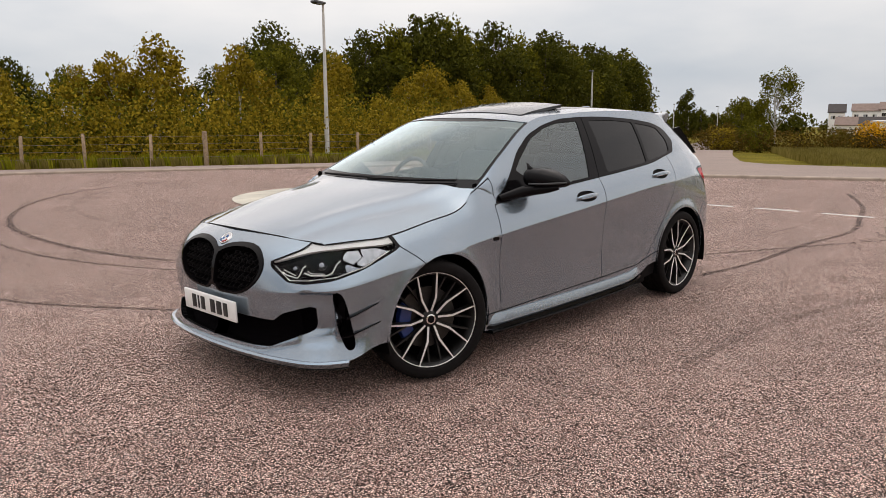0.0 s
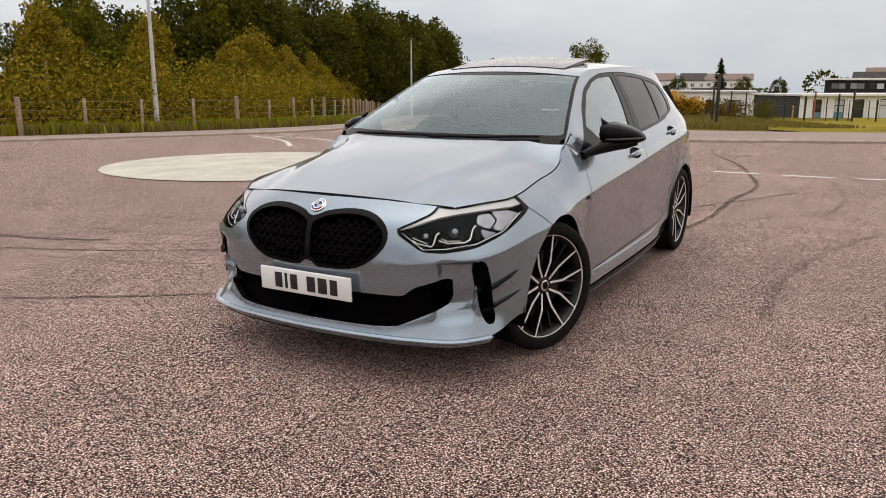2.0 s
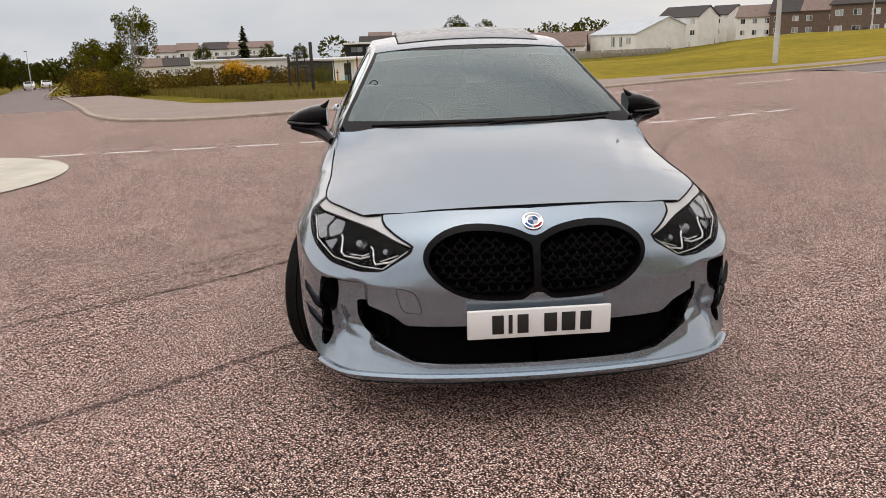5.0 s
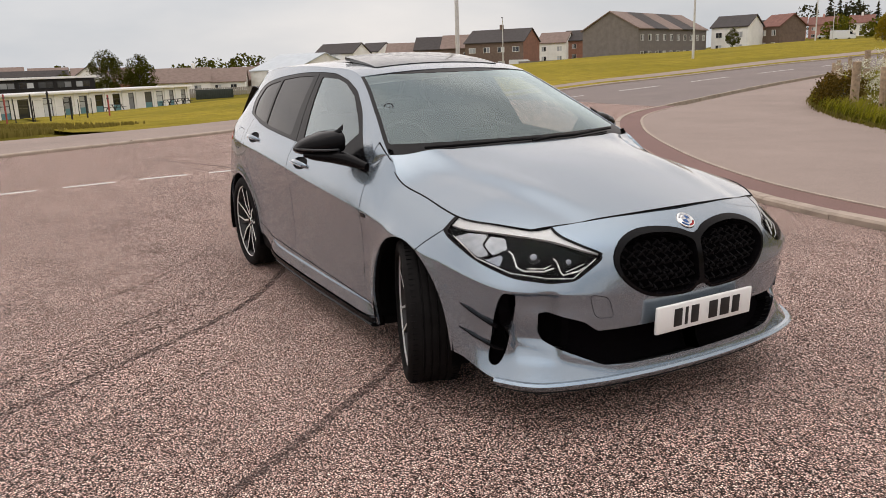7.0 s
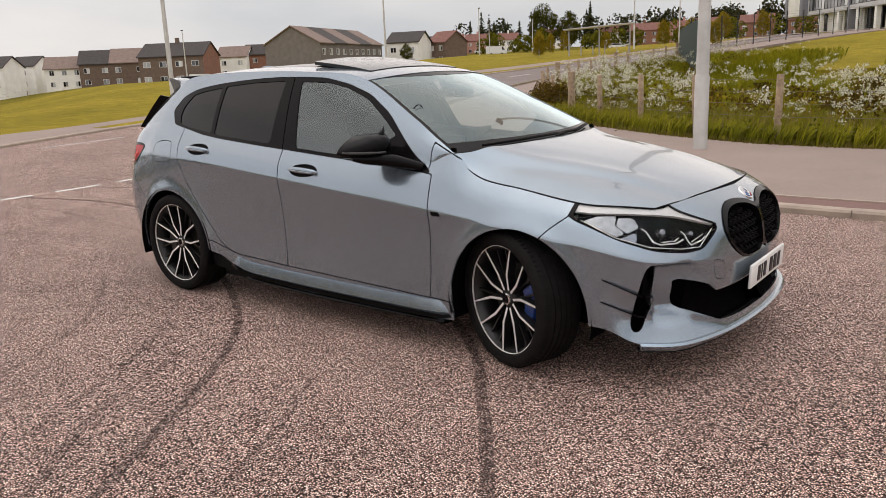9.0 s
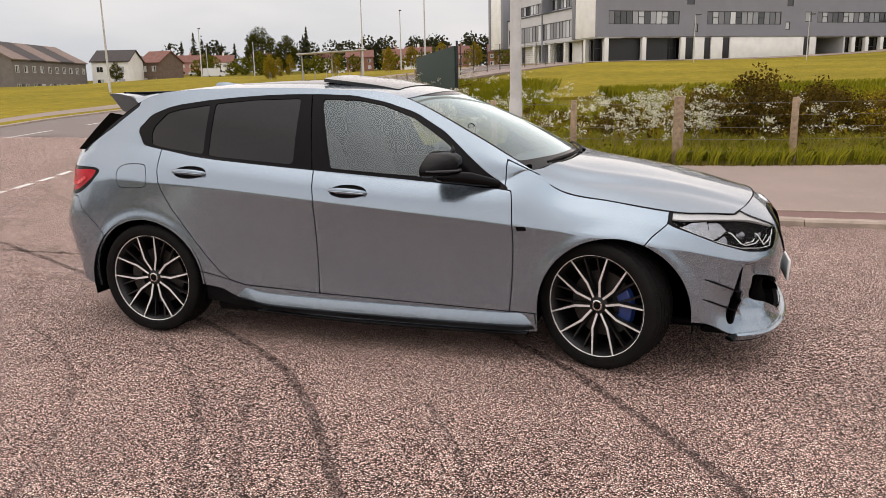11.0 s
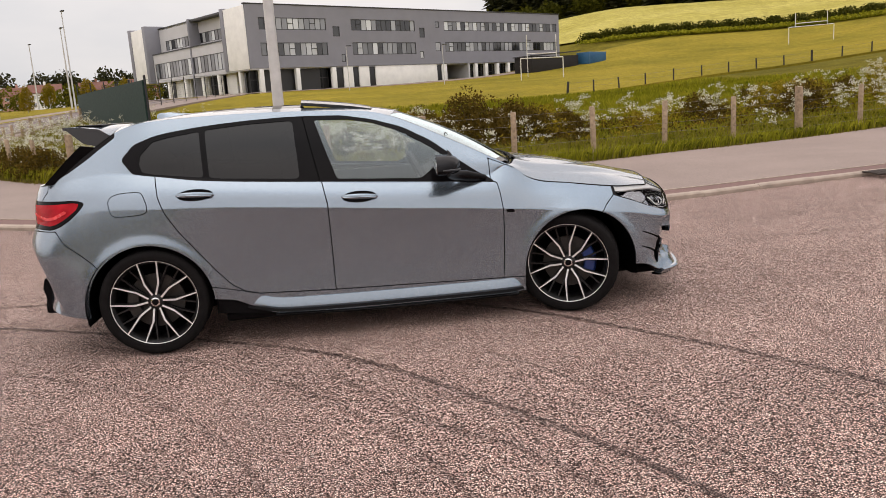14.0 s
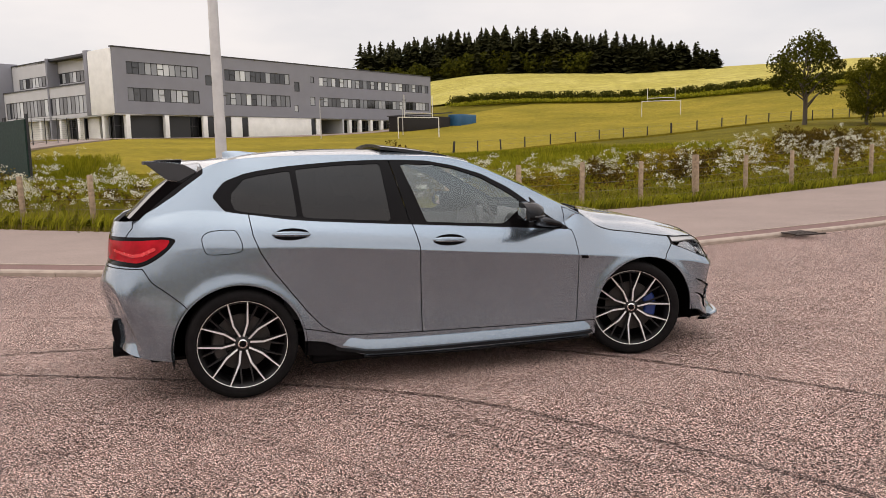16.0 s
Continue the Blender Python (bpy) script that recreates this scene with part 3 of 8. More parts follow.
SKID = skid_material("tyre_smear", 0.66)
FAINT_SKID = skid_material("faint_tyre_smear", 0.30)
SMEARS = (
    ([(-5.2, 1.4), (-2.6, 0.1), (-1.05, -.70), (-.35, -1.18), (.1, -1.68), (.45, -2.2), (.8, -2.75), (1.2, -3.6), (1.5, -4.8), (1.5, -6.5)], .11),
    ([(.35, -.2), (1.05, -.8), (1.45, -1.3), (1.85, -1.85), (2.3, -2.6), (2.6, -3.6), (2.7, -5.0)], .12),
    ([(-1.9, -.5), (-.9, -1.25), (-.45, -1.75), (-.1, -2.3), (.2, -3.0), (.4, -4.0)], .07),
    ([(-2.3, -.9), (-1.4, -1.5), (-.9, -2.1), (-.5, -3.0), (-.3, -4.2)], .06),
    ([(.6, -1.5), (.9, -2.0), (1.15, -2.6), (1.4, -3.5)], .06),
    ([(.7, -3.4), (.95, -4.2), (1.1, -5.4), (1.0, -7.1), (.55, -8.6), (-.1, -9.9), (-1.1, -11.2), (-2.4, -12.2), (-4, -12.8)], .14),
    ([(-.4, -5.4), (-.1, -6.8), (-.3, -8.5), (-.9, -10), (-2.0, -11.4)], .12),
    ([(-2.0, .7), (-2.9, .82), (-4.2, .82), (-5.5, .9), (-6.9, .6), (-8.2, .25), (-10, -.5)], .10),
    ([(-2.5, .0), (-3.6, .12), (-5.3, .28), (-6.7, .2), (-8.3, -.1)], .08),
    ([(.3, 1.75), (-.7, 1.72), (-1.5, 1.85), (-2.4, 2.1), (-3.3, 2.45), (-4.4, 2.85), (-5.9, 3.55), (-7.9, 4.9)], .11),
    ([(-.3, -1.5), (.1, -2.3), (.5, -2.75), (.8, -3.4), (1.0, -4.4)], .08),
    ([(-4.6, -3.2), (-5.4, -3.9), (-6.6, -4.4), (-8.0, -4.2)], .10),
    ([(-3.6, 1.8), (-5.2, 1.9), (-7.2, 1.5), (-9.0, .8), (-10.4, -.6)], .08),
)
for k, (line, width) in enumerate(SMEARS):
    V, F = strip(line, width * (.44 if k < 2 else .60), 0.004, 0.12)
    tagged(new("tyre_mark", mesh_from("tyre_mark", V, up_facing(V, F), [SKID if k < 2 or k in (5, 7) else FAINT_SKID])), "dark curved tyre smear on the asphalt", "tyre mark", "tyre smears", "structure")

# ---------------------------------------------------------------- the car: outer skin
# Lines along the body from the middle of the nose round the flank to the middle of the tail, lowest first.
# x ahead, y to its left, z up.
SILL_LINE = [(2.205, 0, .218), (2.188, .30, .218), (2.145, .52, .216), (2.062, .705, .212), (1.93, .805, .215), (1.765, .872, .28), (1.335, .872, .25), (1.08, .870, .19), (.927, .868, .172), (.80, .868, .168), (.60, .868, .167), (.15, .868, .168), (-.25, .868, .172), (-.80, .865, .20), (-1.25, .865, .25), (-1.62, .862, .245), (-1.93, .765, .285), (-2.05, .56, .315), (-2.08, 0, .32)]
LOW_LINE = [(2.172, 0, .30), (2.156, .30, .30), (2.112, .50, .30), (2.028, .660, .30), (1.91, .778, .31), (1.755, .874, .38), (1.335, .885, .36), (1.08, .880, .29), (.927, .873, .265), (.80, .870, .262), (.60, .868, .262), (.15, .866, .268), (-.25, .866, .275), (-.80, .868, .30), (-1.25, .872, .36), (-1.63, .868, .37), (-1.93, .770, .39), (-2.055, .57, .42), (-2.09, 0, .42)]
WAIST_LINE = [(2.182, 0, .42), (2.168, .30, .42), (2.128, .50, .42), (2.045, .668, .43), (1.93, .792, .44), (1.735, .878, .48), (1.335, .896, .50), (1.08, .884, .47), (.927, .872, .45), (.80, .868, .45), (.60, .864, .45), (.15, .860, .455), (-.25, .859, .46), (-.80, .863, .48), (-1.25, .878, .52), (-1.65, .866, .52), (-1.95, .780, .53), (-2.075, .57, .55), (-2.11, 0, .56)]
UNDER_LINE = [(2.186, 0, .49), (2.173, .30, .492), (2.13, .50, .498), (2.042, .67, .51), (1.945, .788, .525), (1.725, .880, .565), (1.335, .900, .61), (1.08, .886, .62), (.927, .876, .63), (.80, .875, .635), (.60, .874, .65), (.15, .873, .675), (-.25, .872, .70), (-.80, .872, .74), (-1.25, .879, .78), (-1.65, .852, .75), (-1.95, .782, .69), (-2.095, .58, .69), (-2.13, 0, .69)]
CREASE_LINE = [(2.190, 0, .53), (2.178, .30, .535), (2.134, .50, .545), (2.052, .668, .56), (1.95, .790, .575), (1.71, .884, .63), (1.335, .899, .68), (1.08, .889, .705), (.927, .885, .716), (.80, .886, .726), (.60, .888, .745), (.15, .888, .784), (-.25, .887, .82), (-.80, .883, .868), (-1.25, .872, .902), (-1.62, .838, .918), (-1.90, .766, .86), (-2.045, .57, .83), (-2.08, 0, .82)]
HIGH_LINE = [(2.150, 0, .70), (2.135, .30, .70), (2.085, .48, .695), (1.995, .625, .69), (1.87, .742, .695), (1.68, .828, .726), (1.335, .842, .768), (1.08, .836, .802), (.927, .832, .845), (.80, .845, .838), (.60, .857, .836), (.15, .858, .863), (-.25, .857, .90), (-.80, .846, .955), (-1.25, .826, .995), (-1.62, .790, 1.015), (-1.885, .738, .99), (-2.03, .57, .96), (-2.06, 0, .95)]
BELT_LINE = [(2.030, 0, .805), (2.000, .30, .796), (1.948, .50, .780), (1.905, .615, .768), (1.785, .700, .782), (1.655, .765, .792), (1.335, .765, .838), (1.08, .766, .885), (.927, .743, .985), (.80, .772, .938), (.60, .797, .918), (.15, .803, .938), (-.25, .800, .974), (-.80, .787, 1.028), (-1.25, .757, 1.085), (-1.60, .722, 1.115), (-1.87, .682, 1.068), (-2.0, .54, 1.06), (-2.03, 0, 1.06)]
# above the belt, from the foot of the windscreen pillar to the rear window
PANE_LINE = [(.927, .743, .986), (.80, .757, 1.00), (.60, .737, 1.04), (.15, .697, 1.15), (-.25, .694, 1.19), (-.80, .692, 1.222), (-1.25, .682, 1.245), (-1.53, .660, 1.235), (-1.70, .640, 1.215)]
RAIL_LINE = [(.927, .743, .988), (.80, .712, 1.054), (.60, .655, 1.158), (.15, .548, 1.362), (-.25, .560, 1.404), (-.80, .570, 1.420), (-1.25, .580, 1.410), (-1.40, .586, 1.390), (-1.50, .590, 1.355)]
FOOT, HIND = 8, 16  # columns where the pillar starts and the rear window begins
WHEEL_X, WHEEL_Y, WHEEL_Z = 1.335, 0.80, 0.325
TOP_FRONT = np.array([.207, .548, 1.340])


def flank():
    """The half skin (left) below the hood and the rail: corners, triangles."""
    rows = np.array([SILL_LINE, LOW_LINE, WAIST_LINE, UNDER_LINE, CREASE_LINE, HIGH_LINE, BELT_LINE], float)
    up = np.array([PANE_LINE, RAIL_LINE], float)
    d = np.sqrt(np.linalg.norm(np.diff(rows[4], axis=0), axis=1))
    t = np.r_[0, np.cumsum(np.maximum(d, 0.25))]
    fine = np.concatenate([np.linspace(a, b, max(8, int(s**2 / 0.012)), endpoint=False) for a, b, s in zip(t, t[1:], np.maximum(d, 0.25))] + [t[-1:]])
    ring = np.array([hermite(t, row, fine) for row in rows])
    sel = (fine >= t[FOOT] - 1e-9) & (fine <= t[HIND] + 1e-9)
    ring_up = np.array([hermite(t[FOOT:HIND + 1], row, fine[sel]) for row in up])

    def rise(stack, breaks):
        """Cubic up the rows, with a crease where the pieces meet."""
        out = []
        for (lo, hi, n) in breaks:
            seg = stack[lo:hi + 1]
            k = np.r_[0, np.cumsum(np.linalg.norm(np.diff(seg, axis=0), axis=2).mean(1))]
            s = np.linspace(0, k[-1], n)
            shape = seg.shape
            val = hermite(k, seg.reshape(shape[0], -1), s).reshape(n, *shape[1:])
            out.append(val if lo == breaks[-1][0] else val[:-1])
        return np.concatenate(out)

    body = rise(ring, ((0, 4, 40), (4, 6, 22)))
    top = rise(np.concatenate([ring[6:7, sel], ring_up]), ((0, 2, 36),))
    A = body.transpose(1, 0, 2)
    B = top.transpose(1, 0, 2)
    Va, Fa = A.reshape(-1, 3), grid_faces(A.shape[0], A.shape[1])
    Vb, Fb = B.reshape(-1, 3), grid_faces(B.shape[0], B.shape[1]) + len(A.reshape(-1, 3))
    V, F = np.r_[Va, Vb], np.r_[Fa, Fb]
    key = np.round(V / 1e-5).astype(np.int64)
    _, first, inv = np.unique(key, axis=0, return_index=True, return_inverse=True)
    inv = inv.ravel()
    V, F = V[first], inv[F]
    F = F[(F[:, 0] != F[:, 1]) & (F[:, 1] != F[:, 2]) & (F[:, 0] != F[:, 2])]
    # raised lips round the wheel openings
    for cx in (WHEEL_X + 0.018, -WHEEL_X - 0.012):
        r = np.hypot(V[:, 0] - cx, V[:, 2] - 0.308)
        lip = np.exp(-((r - 0.372) / 0.045) ** 2) * np.clip((V[:, 1] - 0.6) / 0.2, 0, 1) * np.clip((V[:, 2] - 0.2) / 0.15, 0, 1)
        V[:, 1] += 0.012 * lip
    # hollow between the corner slot and the lower intake, deepest under its upper edge
    T, z, nose_ = V[:, 1] - V[:, 0], V[:, 2], np.clip((V[:, 0] - 1.72) / 0.12, 0, 1)
    ramp = lambda v, lo, hi: np.clip((v - lo) / (hi - lo), 0, 1)
    pocket = ramp(T, -1.47, -1.43) * ramp(-T, 1.215, 1.235) * ramp(z, .27, .36) * ramp(-z, -.556, -.540) * nose_
    V[:, 0] -= 0.042 * pocket
    V[:, 1] -= 0.016 * pocket
    # rear corner: a ridge leans forward, and the bumper falls away behind it
    ridge = -2.02 + (.67 - z) * .37
    away = ramp(ridge - V[:, 0], 0, .05) * ramp(z, .26, .36) * ramp(-z, -.70, -.62) * ramp(V[:, 1], .42, .60)
    V[:, 0] += 0.030 * away
    V[:, 1] -= 0.020 * away
    # chin that stands out below the intake
    chin = np.exp(-((z - (.262 + .10 * ramp(T, -1.75, -1.2))) / .020) ** 2) * ramp(V[:, 0], 1.80, 1.90)
    V[:, 0] += 0.009 * chin
    return V, F


def crowned(edge, middle, n, power=2.0, bend=None):
    """A skin across the car between an edge line (left) and the middle line: both of equal length."""
    w = np.linspace(0, 1, n)
    e, c = edge[:, None], middle[:, None]
    p = power if np.ndim(power) else np.full(len(edge), power)
    ww = w[None, :] ** p[:, None]
    P = c + (e - c) * ww[..., None]
    P[..., 1] = edge[:, 1][:, None] * w[None]
    if bend is not None:
        P[..., 2] += bend(P[..., 0], P[..., 1])
    V, F = P.reshape(-1, 3), grid_faces(len(edge), n)
    return V, F


def outward(V, F, away):
    """Turns all triangles so that normals lead away from a point."""
    n = np.cross(V[F[:, 1]] - V[F[:, 0]], V[F[:, 2]] - V[F[:, 0]])
    flip = ((V[F].mean(1) - away) * n).sum() < 0
    return F[:, ::-1] if flip else F


CORE = np.array([0, 0, 0.6])


def skinned(V, F):
    """Corners with their normals in further columns."""
    F = outward(V, F, CORE)
    N = normals_of(V, F)
    mid = np.abs(V[:, 1]) < 1e-6
    N[mid, 1] = 0
    N /= np.linalg.norm(N, axis=1, keepdims=True)
    return np.c_[V, N], F


def sunk(S, d):
    V, F = S
    out = V.copy()
    out[:, :3] -= V[:, 3:6] * d
    return out, F


def mirrored(S):
    V, F = S
    out = V.copy()
    out[:, [1, 4]] *= -1
    return out, F[:, ::-1]


def both(S):
    """A half and its mirror image as one skin, sewn in the middle by normals."""
    V, F = S
    W, G = mirrored(S)
    return np.r_[V, W], np.r_[F, G + len(V)]


def joined(S, T):
    return np.r_[S[0], T[0]], np.r_[S[1], T[1] + len(S[0])]


def shell_mesh(name, S, material, depth=0.010, back=False):
    """A sheet with turned-in edges; its outside keeps the normals of the whole skin."""
    V, F = S
    N = V[:, 3:6] / (np.linalg.norm(V[:, 3:6], axis=1, keepdims=True) + 1e-12)
    P, Q = V[:, :3], V[:, :3] - N * depth
    corners, norms, faces = [P], [N], [F]
    edge = border(F)
    if edge and depth:
        e = np.array(edge)
        a, b = P[e[:, 0]], P[e[:, 1]]
        c, d = Q[e[:, 1]], Q[e[:, 0]]
        fn = np.cross(b - a, d - a) * -1
        fn /= np.linalg.norm(fn, axis=1, keepdims=True) + 1e-12
        n0, m = len(P), len(e)
        corners.append(np.concatenate([a, b, c, d]))
        norms.append(np.concatenate([fn] * 4))
        i = n0 + np.arange(m)
        faces.append(np.c_[i, i + 3 * m, i + 2 * m])
        faces.append(np.c_[i, i + 2 * m, i + m])
    if back:
        n1 = sum(map(len, corners))
        corners.append(Q)
        norms.append(-N)
        faces.append(F[:, ::-1] + n1)
    return mesh_from(name, np.concatenate(corners), np.concatenate(faces), [material], np.concatenate(norms))


def cut(S, f, gap=0.0028):
    """Splits a skin by a signed distance: within, without; a gap is left between."""
    V, F = S
    if f is None or not len(F):
        return S, S
    d = f(V)
    return clip(V, F, d + gap), clip(V, F, gap - d)


def by(poly, a, b, smooth=2, keep=0.25):
    """Signed distance to an outline in two combined coordinates of the skin."""
    outline = rounded(poly, smooth, keep) if smooth else np.asarray(poly, float)
    return lambda V: outside(outline, np.c_[a(V), b(V)])


X, Y, Z = (lambda V: V[:, 0]), (lambda V: V[:, 1]), (lambda V: V[:, 2])
TURNED = lambda V: V[:, 1] - V[:, 0]  # across the corner of the nose


def arch(cx, r):
    def f(V):
        x, z = V[:, 0] - cx, V[:, 2] - 0.308
        d = np.where(z > 0, np.hypot(x, z), np.abs(x)) - r
        return np.where(V[:, 1] > 0.45, d, 1.0)
    return f


def limited(f, *others):
    return lambda V: np.maximum.reduce([f(V)] + [o(V) for o in others])


car = thing("hatchback_car", "grey metallic five-door hatchback with black trim parked on asphalt", "car")
skin = skinned(*flank())
whole_skin = skin

_, skin = cut(skin, arch(WHEEL_X + 0.018, 0.372), 0.0)
_, skin = cut(skin, arch(-WHEEL_X - 0.012, 0.374), 0.0)

# side windows
TRIM_OUT = [(.835, .889), (.593, .908), (.204, .939), (-.167, .968), (-.524, .995), (-.867, 1.024), (-1.034, 1.043), (-1.198, 1.071), (-1.321, 1.090), (-1.392, 1.104), (-1.458, 1.19), (-1.383, 1.275), (-1.265, 1.317), (-1.181, 1.333), (-1.01, 1.354), (-.836, 1.367), (-.658, 1.376), (-.477, 1.380), (-.293, 1.377), (-.104, 1.367), (.084, 1.330), (.27, 1.271), (.449, 1.172), (.616, 1.036), (.704, .970)]
side_view = lambda f: limited(f, lambda V: 0.5 - V[:, 1])
trim, skin = cut(skin, side_view(by(TRIM_OUT, X, Z, 1, 0.12)), 0.001)
GLASS_FRONT = [(-.285, 1.352), (-.170, .987), (.02, .972), (.345, .950), (.375, .962), (.535, 1.066), (.437, 1.138), (.263, 1.246), (.080, 1.312), (-.071, 1.342)]
GLASS_REAR = [(-.418, 1.358), (-.396, 1.004), (-.866, 1.041), (-.939, 1.052), (-.957, 1.336), (-.697, 1.354)]
GLASS_QUARTER = [(-.992, 1.330), (-.973, 1.055), (-1.197, 1.084), (-1.288, 1.097), (-1.335, 1.112), (-1.352, 1.162), (-1.344, 1.209), (-1.271, 1.286), (-1.183, 1.306)]
panes = []
for name, poly, mat in (("front_door_window", GLASS_FRONT, SIDE_GLASS), ("rear_door_window", GLASS_REAR, PRIVACY), ("quarter_window", GLASS_QUARTER, PRIVACY)):
    pane, trim = cut(trim, by(poly, X, Z, 1, 0.04), 0.0)
    panes.append((name, pane, mat))
door_line = lambda V: V[:, 0] + .360 - (1.40 - V[:, 2]) * .2  # between the doors, up the pillar
trim_rear, rest = cut(trim, lambda V: door_line(V) + .0035, 0.0)
seam, trim_front = cut(rest, lambda V: door_line(V) - .0035, 0.0)

# lamps, grille and intakes
GRILLE = [(0, .716), (.026, .722), (.056, .736), (.085, .744), (.119, .750), (.16, .755), (.205, .757), (.250, .755), (.290, .748), (.325, .737), (.355, .722), (.383, .700), (.399, .676), (.404, .652), (.400, .628), (.390, .606), (.366, .576), (.336, .550), (.300, .528), (.262, .512), (.22, .502), (.16, .496), (.10, .494), (.056, .495), (.040, .503), (.024, .518), (0, .522), (-.5, .522), (-.5, .716)]
nose = lambda f: limited(f, lambda V: 1.6 - V[:, 0])
kidney, skin = cut(skin, nose(by(GRILLE, Y, Z, 0)), 0.001)
LAMP_FRONT = [(-1.680, .690), (-1.668, .664), (-1.545, .598), (-1.42, .592), (-1.22, .610), (-1.02, .655), (-.765, .742), (-.80, .775), (-.89, .84), (-1.30, .84), (-1.43, .755)]
lamp, skin = cut(skin, limited(by(LAMP_FRONT, TURNED, Z, 1, 0.12), lambda V: 1.4 - V[:, 0]), 0.001)
INTAKE_LOW = [(-.5, .398), (.470, .398), (.492, .412), (.525, .440), (.625, .474), (.655, .468), (.655, .400), (.634, .355), (.600, .330), (.44, .256), (-.5, .250)]
intake, skin = cut(skin, nose(by(INTAKE_LOW, Y, Z, 1, 0.1)), 0.0)
SLOT = [(-1.238, .556), (-1.160, .560), (-1.120, .47), (-1.094, .36), (-1.070, .268), (-1.135, .256), (-1.180, .32), (-1.216, .43)]
slot, skin = cut(skin, limited(by(SLOT, TURNED, Z, 2), lambda V: 1.7 - V[:, 0], lambda V: 0.6 - V[:, 1]), 0.0)
TAIL = [(-1.668, .958), (-1.70, .915), (-1.763, .862), (-1.82, .828), (-1.88, .808), (-1.96, .812), (-2.3, .83), (-2.3, .975), (-1.90, .977), (-1.72, .975)]
tail, skin = cut(skin, limited(by(TAIL, X, Z, 1, 0.15), lambda V: 0.36 - V[:, 1]), 0.001)

# body panels
low_cut = by([(-1.05, .316), (-.97, .314), (-.85, .294), (-.66, .205), (-.595, .186), (-.595, 0), (-1.05, 0)], X, Z, 0)
black_sill, skin = cut(skin, side_view(low_cut), 0.0)
DOOR_FRONT = [(.331, .95), (.834, .888), (.845, .83), (.854, .72), (.857, .60), (.850, .42), (.838, .272), (-.236, .301), (-.237, .577), (-.240, .839), (-.262, .96), (-.275, 1.0)]
DOOR_REAR = [(-.2375, .577), (-.2365, .301), (-.70, .322), (-.79, .345), (-.864, .392), (-.949, .490), (-1.05, .627), (-1.142, .753), (-1.205, .86), (-1.242, .961), (-1.263, 1.12), (-.276, 1.02), (-.2625, .96), (-.2405, .839)]
NOSE_CUT = [(1.608, .80), (1.598, .745), (1.53, .690), (1.495, .650), (1.45, 0), (3, 0), (3, .80)]
TAIL_CUT = [(-1.62, .55), (-1.655, .590), (-1.73, .655), (-1.815, .722), (-1.86, .80), (-3, .80), (-3, 0), (-1.62, 0)]
door_f, skin = cut(skin, side_view(by(DOOR_FRONT, X, Z, 0)))
door_r, skin = cut(skin, side_view(by(DOOR_REAR, X, Z, 0)))
bumper_f, skin = cut(skin, lambda V: np.minimum(by(NOSE_CUT, X, Z, 0)(V), 1.0))
bumper_r, skin = cut(skin, by(TAIL_CUT, X, Z, 0))
sill, skin = cut(skin, side_view(by([(.95, .2715), (-.236, .3005), (-.70, .3215), (-1.02, .40), (-1.02, 0), (1.1, 0), (1.1, .2715)], X, Z, 0)))
fender, skin = cut(skin, limited(by([(.80, 1.4), (.80, .30), (.842, .265), (.842, 0), (2, 0), (2, 1.4)], X, Z, 0), lambda V: V[:, 2] - 0.905 - np.maximum(0, 1.1 - V[:, 0]) * 0.44))
FINISHER = [(-1.500, 1.325), (-1.60, 1.255), (-1.663, 1.207), (-1.78, 1.132), (-1.885, 1.078), (-2.1, 1.070), (-2.1, 1.45), (-1.50, 1.45)]
finisher, skin = cut(skin, by(FINISHER, X, Z, 0), 0.001)
hatch, quarter = cut(skin, limited(lambda V: V[:, 0] + 1.905, lambda V: V[:, 1] - 0.70))


def oval(cx, cz, a, b):
    return lambda V: (np.hypot((V[:, 0] - cx) / a, (V[:, 2] - cz) / b) - 1) * b


HANDLES = ((-.042, .871), (-1.022, .958))
cup_f, door_f = cut(door_f, oval(*HANDLES[0], .106, .034), 0.0)
cup_r, door_r = cut(door_r, oval(*HANDLES[1], .106, .034), 0.0)
FUEL = [(-1.537, .995), (-1.345, 1.003), (-1.325, .975), (-1.300, .90), (-1.320, .866), (-1.495, .862), (-1.52, .88)]
flap, quarter_right = cut(quarter, by(FUEL, X, Z, 2), 0.0022)
doors = {}
for name, S, right in (("front_door", door_f, door_f), ("rear_door", door_r, door_r), ("side_sill", sill, sill), ("front_wing", fender, fender), ("side_frame", quarter, quarter_right)):
    for side, half in ((1, S), (-1, mirrored(right))):
        doors[name, side] = part(name, shell_mesh(name, half, PAINT), parent=car)
part("fuel_flap", shell_mesh("fuel_flap", mirrored(flap), PAINT), parent=car)
TOW = [(.512, .548), (.436, .528), (.412, .446), (.486, .452)]
tow_cover, bumper_right = cut(bumper_f, nose(by(TOW, Y, Z, 2, 0.15)), 0.0012)
front_bumper = part("front_bumper", shell_mesh("front_bumper", joined(bumper_f, mirrored(bumper_right)), PAINT), parent=car)
part("tow_eye_cover", shell_mesh("tow_eye_cover", mirrored(tow_cover), PAINT), parent=front_bumper)
part("rear_bumper", shell_mesh("rear_bumper", both(bumper_r), PAINT), parent=car)
part("tailgate", shell_mesh("tailgate", both(hatch), PAINT), parent=car)
for S in (seam, mirrored(seam)):
    part("door_seal", shell_mesh("door_seal", sunk(S, 0.012), BLACK, 0.004), parent=car)
for S in (trim_front, mirrored(trim_front), trim_rear, mirrored(trim_rear)):
    part("window_trim", shell_mesh("window_trim", sunk(S, 0.002), GLOSS_BLACK, 0.006), parent=car, label="gloss black window surround")
